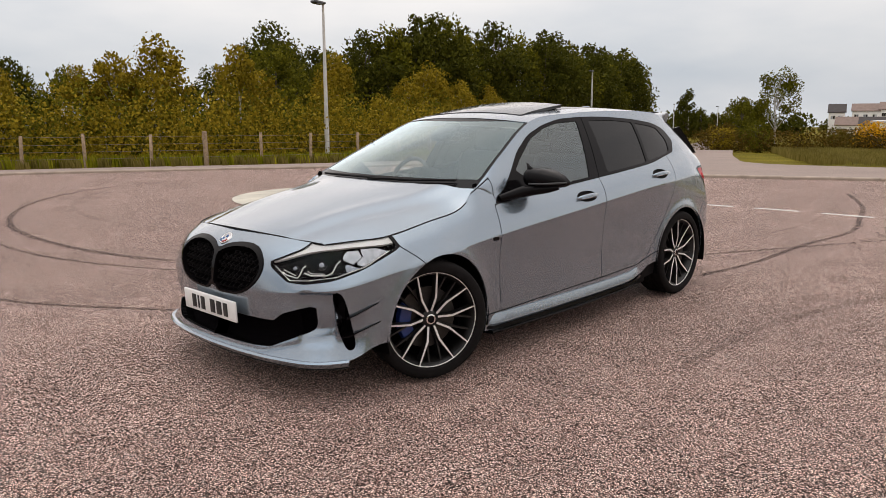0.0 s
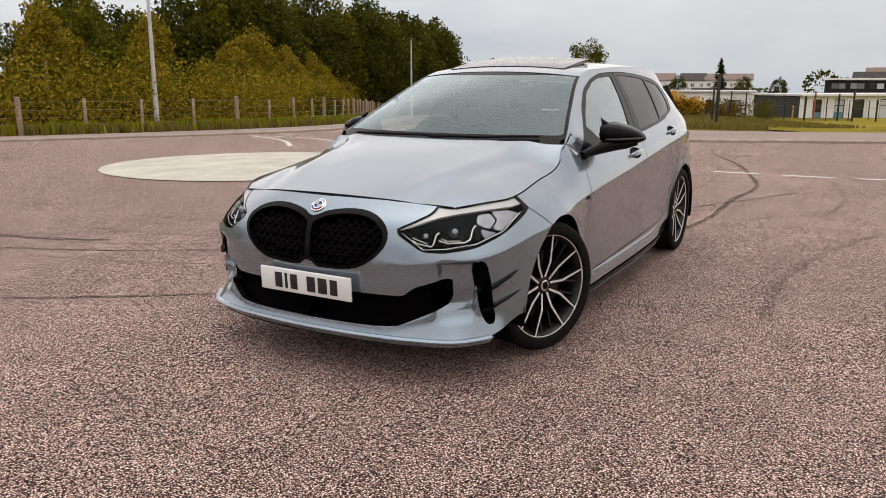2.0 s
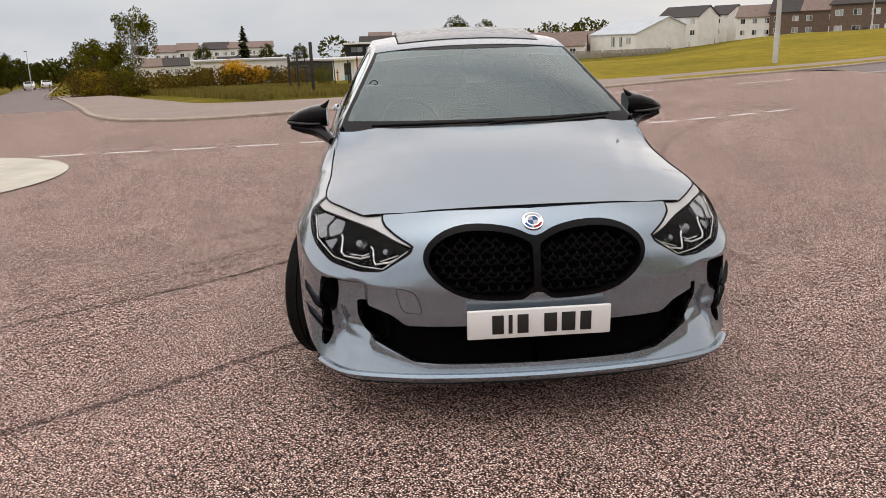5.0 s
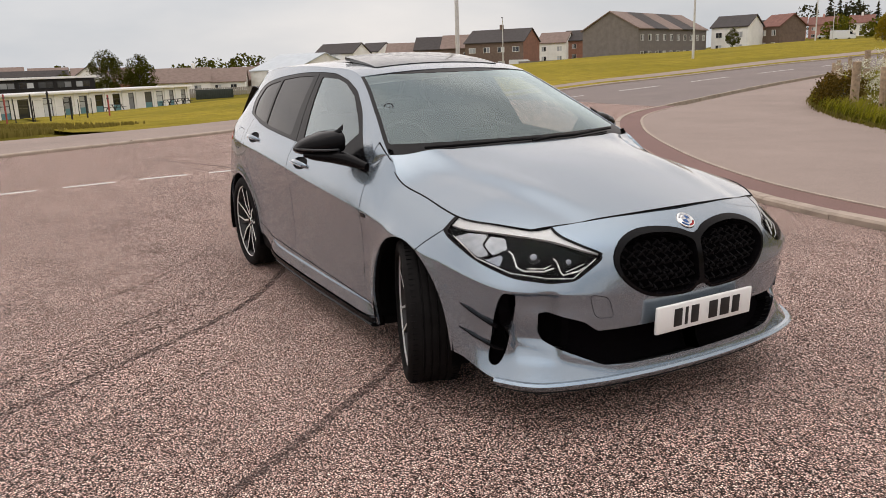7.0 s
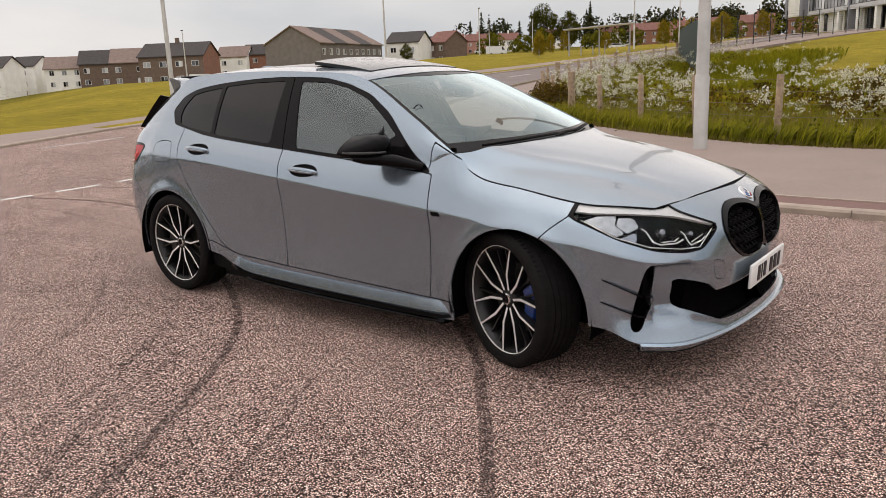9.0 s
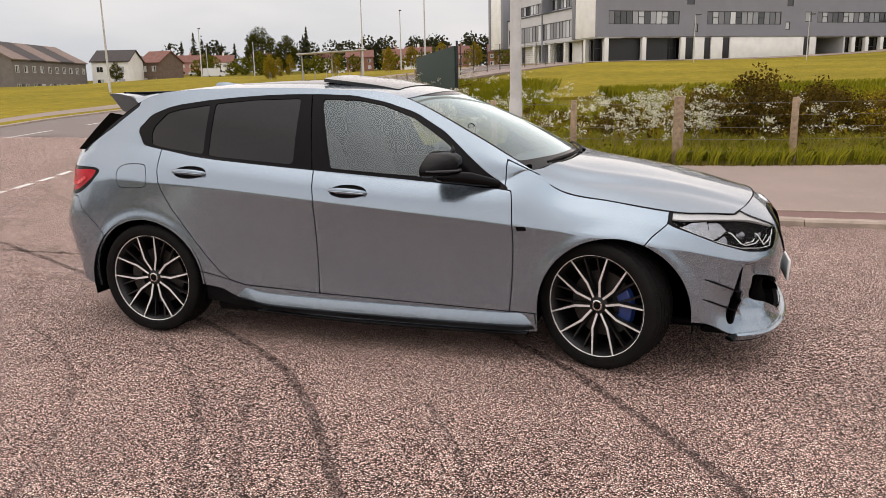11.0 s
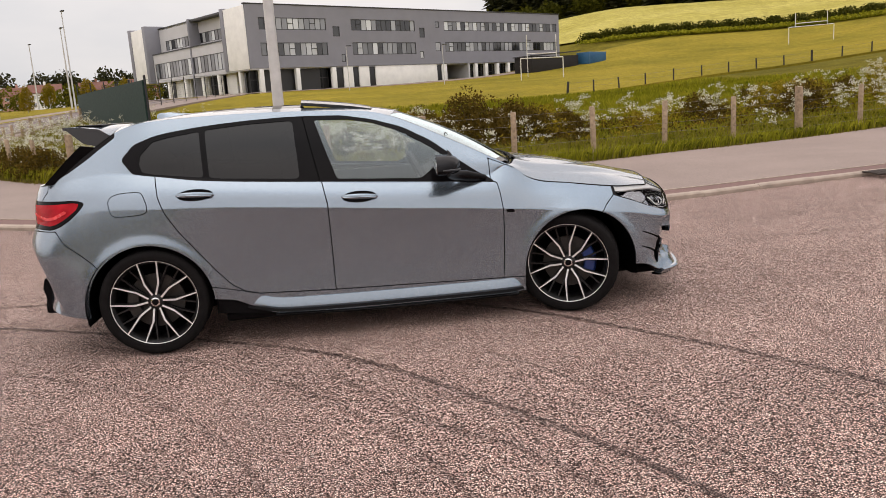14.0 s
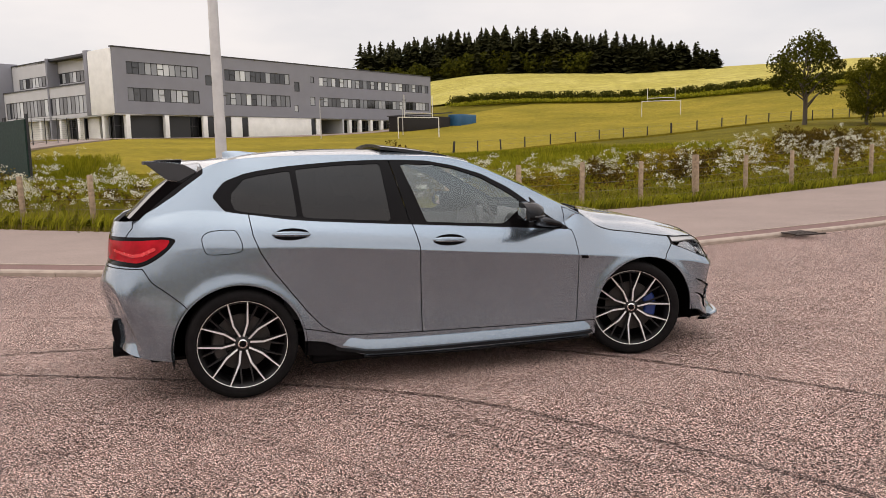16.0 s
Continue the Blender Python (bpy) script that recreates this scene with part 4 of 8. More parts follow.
for name, S, mat in panes:
    for half in (S, mirrored(S)):
        ob = part(name, shell_mesh(name, sunk(half, 0.006), mat, 0), parent=car)
        ob.visible_shadow = False
for S in (black_sill, mirrored(black_sill)):
    part("sill_cover", shell_mesh("sill_cover", sunk(S, 0.03), BLACK), parent=car)

for S in (finisher, mirrored(finisher)):
    part("pillar_finisher", shell_mesh("pillar_finisher", sunk(S, 0.002), GLOSS_BLACK, 0.008), parent=car, label="gloss black rear pillar finisher")

# hood, roof, screens
belt = np.array(BELT_LINE)
side_edge = spline(belt[3:9], 90)
u = np.linspace(0, 1, 90)
mid_line = np.c_[hermite([0, .28, .62, 1], [2.030, 1.77, 1.45, 1.085], u), np.zeros(90), hermite([0, .28, .62, 1], [.805, .872, .948, 1.006], u)]


def hood_bend(x, y):
    """The two ridges that fan out towards the pillars."""
    ridge = 0.33 + (2.03 - x) * 0.22
    return 0.007 * np.exp(-((y - ridge) / 0.06) ** 2) * np.clip((2.0 - x) / 0.3, 0, 1) - 0.004 * np.exp(-((y - ridge - 0.10) / 0.05) ** 2)


hood = skinned(*crowned(side_edge, mid_line, 60, 2.0 + 0.7 * np.clip(u / 0.4, 0, 1), hood_bend))
part("hood", shell_mesh("hood", both(hood), PAINT, 0.012), parent=car)
front_row = hood[0][:60, :3]
front_row = front_row[np.argsort(front_row[:, 1])]
for edge_line in (side_edge, side_edge * [1, -1, 1], np.r_[(front_row * [1, -1, 1])[::-1], front_row[1:]]):
    part("hood_gap", tube([tuple(p) for p in edge_line[::3]], .0034, 6), BLACK, car)

rail = spline(np.array(RAIL_LINE), 140)
first = int(np.argmin(np.linalg.norm(rail - TOP_FRONT, axis=1)))
roof_edge = rail[first:]
xr = roof_edge[:, 0]
roof_mid = np.c_[np.interp(np.arange(len(xr)), [0, len(xr) - 1], [.275, -1.52]), np.zeros(len(xr)), np.zeros(len(xr))]
roof_mid[:, 2] = hermite([-1.52, -1.2, -.9, -.6, -.3, 0, .275], [1.398, 1.437, 1.455, 1.459, 1.450, 1.426, 1.378], roof_mid[:, 0])
roof = skinned(*crowned(roof_edge, roof_mid, 50, 2.2))
opening, roof_panel = cut(roof, lambda V: outside([(.10, -.5), (.10, .415), (-.92, .415), (-.92, -.5)], V[:, :2]), 0.003)
part("roof", shell_mesh("roof", both(roof_panel), PAINT, 0.01), parent=car)
fixed_glass, lid = cut(opening, lambda V: V[:, 0] + 0.365, 0.004)
part("sunroof_rear_glass", shell_mesh("sunroof_rear_glass", both(fixed_glass), PRIVACY, 0.004), parent=car, label="black fixed roof glass")
lid_V, lid_F = both(lid)
lid_V = lid_V.copy()
lid_V[:, 2] += 0.004 + np.clip(0.10 - lid_V[:, 0], 0, 1) * 0.062
part("sunroof_lid", shell_mesh("sunroof_lid", (lid_V, lid_F), PAINT_GLASS, 0.02, True), parent=car, label="tilted open glass sunroof lid")
part("sunroof_well", shell_mesh("sunroof_well", sunk(both(opening), 0.035), BLACK, 0.01, True), parent=car)

screen_edge = rail[:first + 1]
v = np.linspace(0, 1, len(screen_edge))
screen_mid = np.c_[hermite([0, .5, 1], [1.072, .70, .275], v), np.zeros(len(v)), hermite([0, .5, 1], [.995, 1.205, 1.378], v)]
screen = skinned(*crowned(screen_edge, screen_mid, 50, 2.0))
rim_of = lambda V: np.maximum(np.abs(V[:, 1]) - np.interp(V[:, 2], screen_edge[:, 2], screen_edge[:, 1]) + 0.019, np.maximum(1.030 - V[:, 2] + 0.0 * V[:, 1], V[:, 2] - 1.358))
glass_in, frit = cut(screen, rim_of, 0.0)
ob = part("windscreen", shell_mesh("windscreen", sunk(both(glass_in), 0.003), WINDSCREEN, 0), parent=car, label="clear windscreen reflecting pale sky")
ob.visible_shadow = False
part("windscreen_border", shell_mesh("windscreen_border", sunk(both(frit), 0.002), GLOSS_BLACK, 0.006), parent=car)

hind_i = np.array([RAIL_LINE[-1], PANE_LINE[-1], BELT_LINE[HIND]], float)
back_edge = spline(hind_i, 40)
s = np.linspace(0, 1, 40)
back_mid = np.c_[hermite([0, .5, 1], [-1.56, -1.80, -1.985], s), np.zeros(40), hermite([0, .5, 1], [1.385, 1.235, 1.062], s)]
back = skinned(*crowned(back_edge, back_mid, 30, 2.0))
back_rim, back = cut(back, lambda V: np.interp(V[:, 2], back_edge[::-1, 2], back_edge[::-1, 1]) - .13 - np.abs(V[:, 1]), 0.0)
part("rear_window", shell_mesh("rear_window", both(back), PRIVACY, 0.004), parent=car)
for S in (back_rim, mirrored(back_rim)):
    part("rear_window_border", shell_mesh("rear_window_border", S, GLOSS_BLACK, 0.006), parent=car)

# dark body under the gaps
under, _ = cut(whole_skin, lambda V: -np.minimum(arch(WHEEL_X + 0.018, 0.385)(V), arch(-WHEEL_X - 0.012, 0.385)(V)), 0.0)
for f in (side_view(by(TRIM_OUT, X, Z, 1, 0.12)), nose(by(GRILLE, Y, Z, 0)), limited(by(LAMP_FRONT, TURNED, Z, 1, 0.12), lambda V: 1.4 - V[:, 0]), nose(by(INTAKE_LOW, Y, Z, 1, 0.1)),
          limited(by(SLOT, TURNED, Z, 2), lambda V: 1.7 - V[:, 0], lambda V: 0.6 - V[:, 1])):
    _, under = cut(under, f, 0.0)
part("inner_shell", shell_mesh("inner_shell", sunk(both(under), 0.011), BLACK, 0.02, True), parent=car)


def bowl(name, S, depth, material, parent):
    """A hollow behind an opening: walls and floor."""
    V, F = S
    n = len(V)
    floor = V[:, :3] - V[:, 3:6] * depth
    edge = border(F)
    P = np.r_[floor, V[:, :3]]
    walls = [t for a, b in edge for t in ((a, a + n, b + n), (a, b + n, b))]
    me = mesh_from(name, P, np.r_[F, np.array(walls)], [material], smooth=False)
    return part(name, me, parent=parent)

# ---------------------------------------------------------------- the car: its parts
SATIN_GREY = plain("satin_grey_splitter", (0.040, 0.041, 0.044), 0.45, vary=0.06, scale=12)
BROW_GREY = plain("satin_lamp_brow", (0.56, 0.55, 0.53), 0.35, 0.3, vary=0.05)
LAMP_SILVER = plain("silvered_lamp_trim", (0.78, 0.77, 0.74), 0.25, 0.5, vary=0.04)
DARK_STEEL = plain("dull_brake_steel", (0.06, 0.055, 0.052), 0.5, 0.8, vary=0.15, scale=40)
FACET = plain("lamp_facet", (0.30, 0.305, 0.315), 0.2, 0.75, vary=0.25, scale=40)
LAMP_GREY = plain("lamp_reflector", (0.22, 0.23, 0.25), 0.2, 0.9, vary=0.1)
PLATE_WHITE = plain("white_number_plate", (0.80, 0.80, 0.78), 0.35, vary=0.03)
PLATE_BLACK = plain("black_plate_print", (0.012, 0.012, 0.012), 0.5)
BADGE_BLUE = plain("badge_blue", (0.05, 0.16, 0.42), 0.2)
BADGE_WHITE = plain("badge_white", (0.75, 0.76, 0.78), 0.2)
BADGE_RED = plain("badge_red", (0.45, 0.03, 0.03), 0.2)
CALIPER_BLUE = plain("blue_brake_caliper", (0.006, 0.035, 0.17), 0.35, coat=0.4)
CABIN = plain("dark_cabin_plastic", (0.030, 0.030, 0.032), 0.6, vary=0.15, scale=20)
SEAT_CLOTH = plain("dark_seat_cloth", (0.045, 0.045, 0.048), 0.85, vary=0.2, scale=40)
MIRROR_GLASS = plain("mirror_glass", (0.85, 0.86, 0.87), 0.02, 1.0, vary=0.01)


def red_lens():
    n = Nodes("red_tail_lens")
    n.set(Base_Color=n.ramp(n.noise(14, 2), (0.3, (0.30, 0.002, 0.006)), (0.7, (0.50, 0.005, 0.014))), Roughness=0.25, Coat_Weight=0.0)
    n.put(n.bsdf, "Specular IOR Level", 0.15)
    return n.mat


TAIL_RED = red_lens()
TAIL_BRIGHT = plain("bright_red_guide", (0.72, 0.025, 0.03), 0.25)


def nearest(S, a, b, p, q, depth=0.0):
    """The place on a skin where two of its coordinates are nearest to p and q, sunk by depth; and the normal."""
    V = S[0]
    i = int(np.argmin((a(V) - p) ** 2 + (b(V) - q) ** 2))
    n = V[i, 3:6] / np.linalg.norm(V[i, 3:6])
    return V[i, :3] - n * depth, n


def flip(me_or_point):
    return (me_or_point[0], -me_or_point[1], me_or_point[2])


# kidney grille
INNER = [(.013, .686), (.03, .700), (.056, .712), (.085, .722), (.119, .729), (.16, .734), (.205, .736), (.250, .734), (.290, .727), (.325, .715), (.352, .699), (.374, .678), (.385, .654), (.383, .630), (.374, .608), (.350, .579), (.322, .556), (.290, .537), (.255, .523), (.218, .514), (.16, .508), (.10, .506), (.062, .507), (.046, .516), (.030, .533), (.013, .540)]
eye, surround = cut(kidney, by(INNER, Y, Z, 0), 0.0)
Vp, Fp = surround
Vp = Vp.copy()
Vp[:, :3] += Vp[:, 3:6] * 0.006
grille = part("kidney_grille", shell_mesh("kidney_grille", both((Vp, Fp)), GLOSS_BLACK, 0.03), parent=car, label="gloss black kidney grille surround")
for side, S in ((1, eye), (-1, mirrored(eye))):
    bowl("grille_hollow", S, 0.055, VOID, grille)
    lattice = bmesh.new()
    rows = 10
    for r in range(rows):
        zc = 0.512 + r * 0.0232
        for c in range(9):
            yc = 0.026 + c * 0.044 + (0.022 if r % 2 else 0)
            if outside(np.array(INNER), np.array([[yc, zc]]))[0] > -0.008:
                continue
            P, n = nearest(S, lambda V: np.abs(V[:, 1]), Z, yc, zc, 0.026)
            P, n = Vector(P), Vector(n)
            up = Vector((0, 0, 1)) - n * n.z
            up.normalize()
            across = up.cross(n)
            for ang, ln in ((90, .014), (210, .023), (330, .023)):
                d = across * math.cos(radians(ang)) + up * math.sin(radians(ang))
                tip = P + d * ln + n * (-0.004)
                tube([P + n * 0.010, tip], [0.0062, 0.0026], 4, lattice)
    part("grille_mesh", lattice, BLACK, grille)

# headlamps
LAMP_INNER = [(-1.670, .688), (-1.660, .667), (-1.542, .603), (-1.42, .597), (-1.22, .615), (-1.02, .660), (-.785, .743), (-.90, .835), (-1.30, .835), (-1.425, .753)]
window, ring = cut(lamp, by(LAMP_INNER, TURNED, Z, 1, 0.1), 0.0)
for side, (wS, rS) in ((1, (window, ring)), (-1, (mirrored(window), mirrored(ring)))):
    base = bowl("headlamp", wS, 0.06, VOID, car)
    tagged(base, "headlamp with dark pockets and silver light bars")
    part("rim", shell_mesh("rim", rS, GLOSS_BLACK, 0.03), parent=base)
    turned = (lambda V: V[:, 1] - V[:, 0]) if side == 1 else (lambda V: -V[:, 1] - V[:, 0])
    brow, _ = cut(wS, by([(-1.675, .70), (-1.66, .689), (-1.58, .704), (-1.50, .721), (-1.40, .738), (-1.30, .747), (-1.12, .757), (-.98, .762), (-.90, .763), (-.80, .77), (-.80, .9), (-1.675, .9)], turned, Z, 0), 0.0)
    part("brow", shell_mesh("brow", sunk(brow, 0.006), BROW_GREY, 0.012), parent=base, label="pale silver brow strip")
    for facet, dep, mat in (([(-1.15, .748), (-1.165, .712), (-1.085, .690), (-1.03, .722), (-1.06, .752)], .022, FACET), ([(-1.155, .700), (-1.13, .655), (-1.03, .676), (-1.075, .682)], .030, LAMP_GREY),
                            ([(-1.05, .755), (-1.02, .722), (-1.07, .688), (-1.01, .676), (-.84, .738), (-.93, .756)], .016, FACET)):
        reflector, _ = cut(wS, by(facet, turned, Z, 0), 0.0)
        part("reflector", shell_mesh("reflector", sunk(reflector, dep), mat, 0.014), parent=base)
    for pts, dep, rad in (([(-1.600, .655), (-1.560, .630), (-1.490, .628), (-1.462, .636), (-1.440, .672), (-1.415, .684)], 0.020, 0.0032),
                          ([(-1.425, .648), (-1.385, .634), (-1.270, .642), (-1.232, .655), (-1.205, .696), (-1.175, .706)], 0.020, 0.0034),
                          ([(-1.590, .667), (-1.550, .643), (-1.495, .641)], 0.030, 0.0022),
                          ([(-1.410, .662), (-1.375, .648), (-1.290, .654)], 0.030, 0.0022),
                          ([(-1.648, .672), (-1.535, .614), (-1.40, .611), (-1.20, .630), (-1.0, .675), (-.83, .738)], 0.012, 0.0020)):
        path = [tuple(nearest(wS, turned, Z, a, b, dep)[0]) for a, b in pts]
        part("light_bar", tube(path, rad, 6), LAMP_SILVER, base, "silver light bar")
    for a, b, r in ((-1.515, .672, 0.017), (-1.315, .690, 0.021)):
        P, n = nearest(wS, turned, Z, a, b, 0.045)
        m = Matrix.Translation(P) @ Vector(n).to_track_quat("Y", "Z").to_matrix().to_4x4()
        part("projector", lathe([(0.0001, 0.016), (r * .6, 0.013), (r * .9, 0.004), (r, -0.004), (r * 1.1, -0.006), (r * 1.1, -0.02)], 24), LAMP_GREY, base, m=m)
    ob = part("lens", shell_mesh("lens", wS, LENS, 0), parent=base)
    ob.visible_shadow = False

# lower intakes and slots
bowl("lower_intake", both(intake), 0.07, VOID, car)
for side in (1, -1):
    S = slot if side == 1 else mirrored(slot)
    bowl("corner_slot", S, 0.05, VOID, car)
    for z0 in (.492, .388):
        fin = bmesh.new()
        q = [(1.775, z0), (1.83, z0 - .020), (1.905, z0 - .052), (1.93, z0 - .065)]
        rowsv = []
        for i, (x, z) in enumerate(q):
            P, n = nearest(whole_skin, X, Z, x, z)
            out = (0.004, 0.017, 0.024, 0.020)[i]
            inner = Vector((P[0], P[1] * side, P[2])) - Vector((n[0], n[1] * side, n[2])) * 0.004
            o = Vector((n[0], n[1] * side, n[2])) * out
            rowsv.append([fin.verts.new(inner + Vector((0, 0, .004))), fin.verts.new(inner + o + Vector((0, 0, .006))), fin.verts.new(inner + o), fin.verts.new(inner - Vector((0, 0, .006)))])
        for a, b in zip(rowsv, rowsv[1:]):
            for k in range(4):
                fin.faces.new((a[k], a[(k + 1) % 4], b[(k + 1) % 4], b[k]))
        fin.faces.new(rowsv[0]), fin.faces.new(rowsv[-1])
        bmesh.ops.recalc_face_normals(fin, faces=fin.faces)
        part("bumper_fin", fin, GLOSS_BLACK, car, "small gloss black bumper fin")

lip_line = spline(np.array(SILL_LINE)[:5], 60)
lip_line = np.r_[(lip_line * [1, -1, 1])[::-1][:-1], lip_line]


def swept(line, section, name, material, close=True):
    """A section of (out, up) carried along a line in plan."""
    T = np.gradient(line[:, :2], axis=0)
    T /= np.linalg.norm(T, axis=1, keepdims=True)
    O = np.c_[T[:, 1], -T[:, 0]]
    if (O * line[:, :2]).sum() < 0:
        O = -O
    bm = bmesh.new()
    rings = [[bm.verts.new((p[0] + o[0] * a, p[1] + o[1] * a, p[2] + b)) for a, b in section] for p, o in zip(line, O)]
    k = len(section)
    for r0, r1 in zip(rings, rings[1:]):
        for j in range(k):
            bm.faces.new((r0[j], r0[(j + 1) % k], r1[(j + 1) % k], r1[j]))
    bm.faces.new(rings[0]), bm.faces.new(list(reversed(rings[-1])))
    bmesh.ops.recalc_face_normals(bm, faces=bm.faces)
    return part(name, shade(bm, 35), material, car)


tagged(swept(lip_line, [(-.06, .004), (.013, .006), (.022, -.003), (.019, -.012), (-.012, -.036), (-.06, -.036)], "front_splitter", PAINT), "painted grey front splitter")
swept(lip_line * [.995, .99, 1], [(-.06, -.034), (-.010, -.0345), (-.006, -.044), (-.06, -.048)], "splitter_blade", GLOSS_BLACK)
for side in (1, -1):
    blade = spline([(.93, .872, .168), (.5, .872, .164), (0, .872, .165), (-.62, .870, .186)], 30) * [1, side, 1]
    swept(blade, [(-.06, .004), (.010, .002), (.016, -.006), (.006, -.016), (-.06, -.020)], "skirt_blade", GLOSS_BLACK)

# number plate with plain bars
plate = part("number_plate", box(.014, .52, .111, (0, 0, 0), .005), PLATE_WHITE, car, "white number plate with black bars", m=pose(2.213, 0, .416, 0, 3, 0))
for y0, w in ((-.150, .052), (-.105, .018), (-.060, .050), (.040, .058), (.105, .062), (.168, .050)):
    part("print_bar", box(.003, w * .8, .072, (.0085, y0, 0), .001), PLATE_BLACK, plate)

# badge on the nose
P, n = nearest(whole_skin, Y, Z, 0.0, .757)
badge = part("badge", lathe([(.0001, .006), (.030, .006), (.0385, .004), (.041, 0), (.041, -.008)], 40), CHROME, car, "round enamel badge", m=Matrix.Translation(P) @ Vector(n).to_track_quat("Y", "Z").to_matrix().to_4x4())
for k in range(4):
    wedge = bmesh.new()
    ring = [wedge.verts.new((0, .0075, 0))] + [wedge.verts.new((.020 * math.cos(a), .0072, .020 * math.sin(a))) for a in np.linspace(k * math.pi / 2, (k + 1) * math.pi / 2, 9)]
    wedge.faces.new(ring)
    bmesh.ops.solidify(wedge, geom=wedge.faces[:], thickness=0.001)
    part("badge_quarter", wedge, BADGE_BLUE if k % 2 else BADGE_WHITE, badge)
for k, mat in enumerate((BADGE_RED, BADGE_BLUE, BADGE_WHITE)):
    arc = bmesh.new()
    a0, a1 = ((200, 275), (280, 340), (20, 160))[k]
    aa = np.radians(np.linspace(a0, a1, 16))
    inn = [arc.verts.new((.026 * math.cos(a), .0072, .026 * math.sin(a))) for a in aa]
    out = [arc.verts.new((.034 * math.cos(a), .0068, .034 * math.sin(a))) for a in aa]
    for i in range(15):
        arc.faces.new((inn[i], out[i], out[i + 1], inn[i + 1]))
    bmesh.ops.solidify(arc, geom=arc.faces[:], thickness=0.001)
    part("badge_arc", arc, mat, badge)

# parking sensors, wing badges
for a, b, p, q in ((Y, Z, .320, .455), (Y, Z, .691, .516), (X, Z, 1.70, .54), (X, Z, -1.81, .53)):
    P, n = nearest(whole_skin, a, b, p, q)
    for side in (1, -1):
        m = Matrix.Translation((P[0], P[1] * side, P[2])) @ Vector((n[0], n[1] * side, n[2])).to_track_quat("Y", "Z").to_matrix().to_4x4()
        ob = part("parking_sensor", lathe([(.0001, .0012), (.0075, .001), (.0080, -.002), (.0105, -.002), (.0112, .0016), (.0125, -.002)], 20), PAINT, car, m=m)
P, n = nearest(whole_skin, X, Z, .905, .708)
for side in (1, -1):
    m = Matrix.Translation((P[0], P[1] * side, P[2])) @ Vector((n[0], n[1] * side, n[2])).to_track_quat("Y", "Z").to_matrix().to_4x4()
    part("wing_badge", prism([(-.028, -.010), (.022, -.010), (.030, .010), (-.018, .010)], .004, .001), GLOSS_BLACK, car, "small dark wing badge", m=m)

# door handles
for (cx, cz), cup, dn in ((HANDLES[0], cup_f, "front_door"), (HANDLES[1], cup_r, "rear_door")):
    y0 = nearest(whole_skin, X, Z, cx, cz)[0][1]
    for side in (1, -1):
        door = doors[dn, side]
        bowl("handle_cup", cup if side == 1 else mirrored(cup), 0.028, PAINT, door)
        P = [(cx + dx, (y0 + dy) * side, cz + dz - dx * .05) for dx, dy, dz in ((.110, -.004, -.002), (.098, .010, .001), (.05, .020, .003), (0, .022, .004), (-.05, .020, .003), (-.098, .010, .001), (-.110, -.004, -.002))]
        bar = tube(P, [.006, .013, .0165, .0175, .0165, .013, .006], 12)
        for v_ in bar.verts:
            v_.co.y = y0 * side + (v_.co.y - y0 * side) * 0.8
        part("door_handle", bar, PAINT, door)
        part("handle_strip", tube([(p[0], p[1] + .0135 * side, p[2] - .003) for p in P[1:-1]], .0035, 6), PAINT, door)

# wing mirrors
for side in (1, -1):
    cap = bmesh.new()
    rows_ = []
    for w in np.r_[np.linspace(0, .8, 13), .87, .92, .96, .985, 1]:  # from the inner end to the outer
        y = .822 + .226 * w
        top = float(np.interp(w, [0, .15, .4, .65, .85, .95, 1], [1.088, 1.090, 1.082, 1.064, 1.042, 1.024, 1.006]))
        low = float(np.interp(w, [0, .1, .5, .85, .95, 1], [.974, .968, .966, .973, .982, .994]))
        front = float(np.interp(w, [0, .1, .4, .7, .9, 1], [.585, .594, .588, .556, .510, .470]))
        back_ = .450 - .022 * w
        row = []
        for a in np.linspace(-90, 90, 17):
            c_, s_ = math.cos(radians(a)), math.sin(radians(a))
            row.append(cap.verts.new((back_ + (front - back_) * c_ ** .62, y * side, (top + low) / 2 + (top - low) / 2 * math.copysign(abs(s_) ** .78, s_))))
        rows_.append(row)
    for a, b in zip(rows_, rows_[1:]):
        for k in range(16):
            cap.faces.new((a[k], a[k + 1], b[k + 1], b[k]))
        cap.faces.new((a[16], a[0], b[0], b[16]))
    cap.faces.new(rows_[0]), cap.faces.new(rows_[-1])
    bmesh.ops.recalc_face_normals(cap, faces=cap.faces)
    mirror = part("wing_mirror", shade(cap, 50), GLOSS_BLACK, car, "gloss black wing mirror")
    part("horn", tube([(.530, .850 * side, 1.070), (.540, .836 * side, 1.082), (.536, .822 * side, 1.096), (.528, .806 * side, 1.116)], [.018, .016, .010, .0015], 10), GLOSS_BLACK, mirror)
    strip_bm = tube([(x, y * side, z) for x, y, z in ((.560, .84, .996), (.589, .87, .996), (.587, .92, .997), (.556, .98, 1.000), (.512, 1.024, 1.003), (.462, 1.045, 1.004))], .0060, 8)
    part("indicator_strip", strip_bm, SATIN_GREY, mirror)
    part("stalk", tube([(.500, 1.02 * side, .976), (.52, .96 * side, .966), (.56, .89 * side, .960), (.63, .84 * side, .948), (.765, .787 * side, .918)], [.012, .024, .032, .034, .020], 12), GLOSS_BLACK, mirror)
    part("mirror_pane", box(.004, .130, .074, (.436, .905 * side, 1.016), .002), MIRROR_GLASS, mirror)

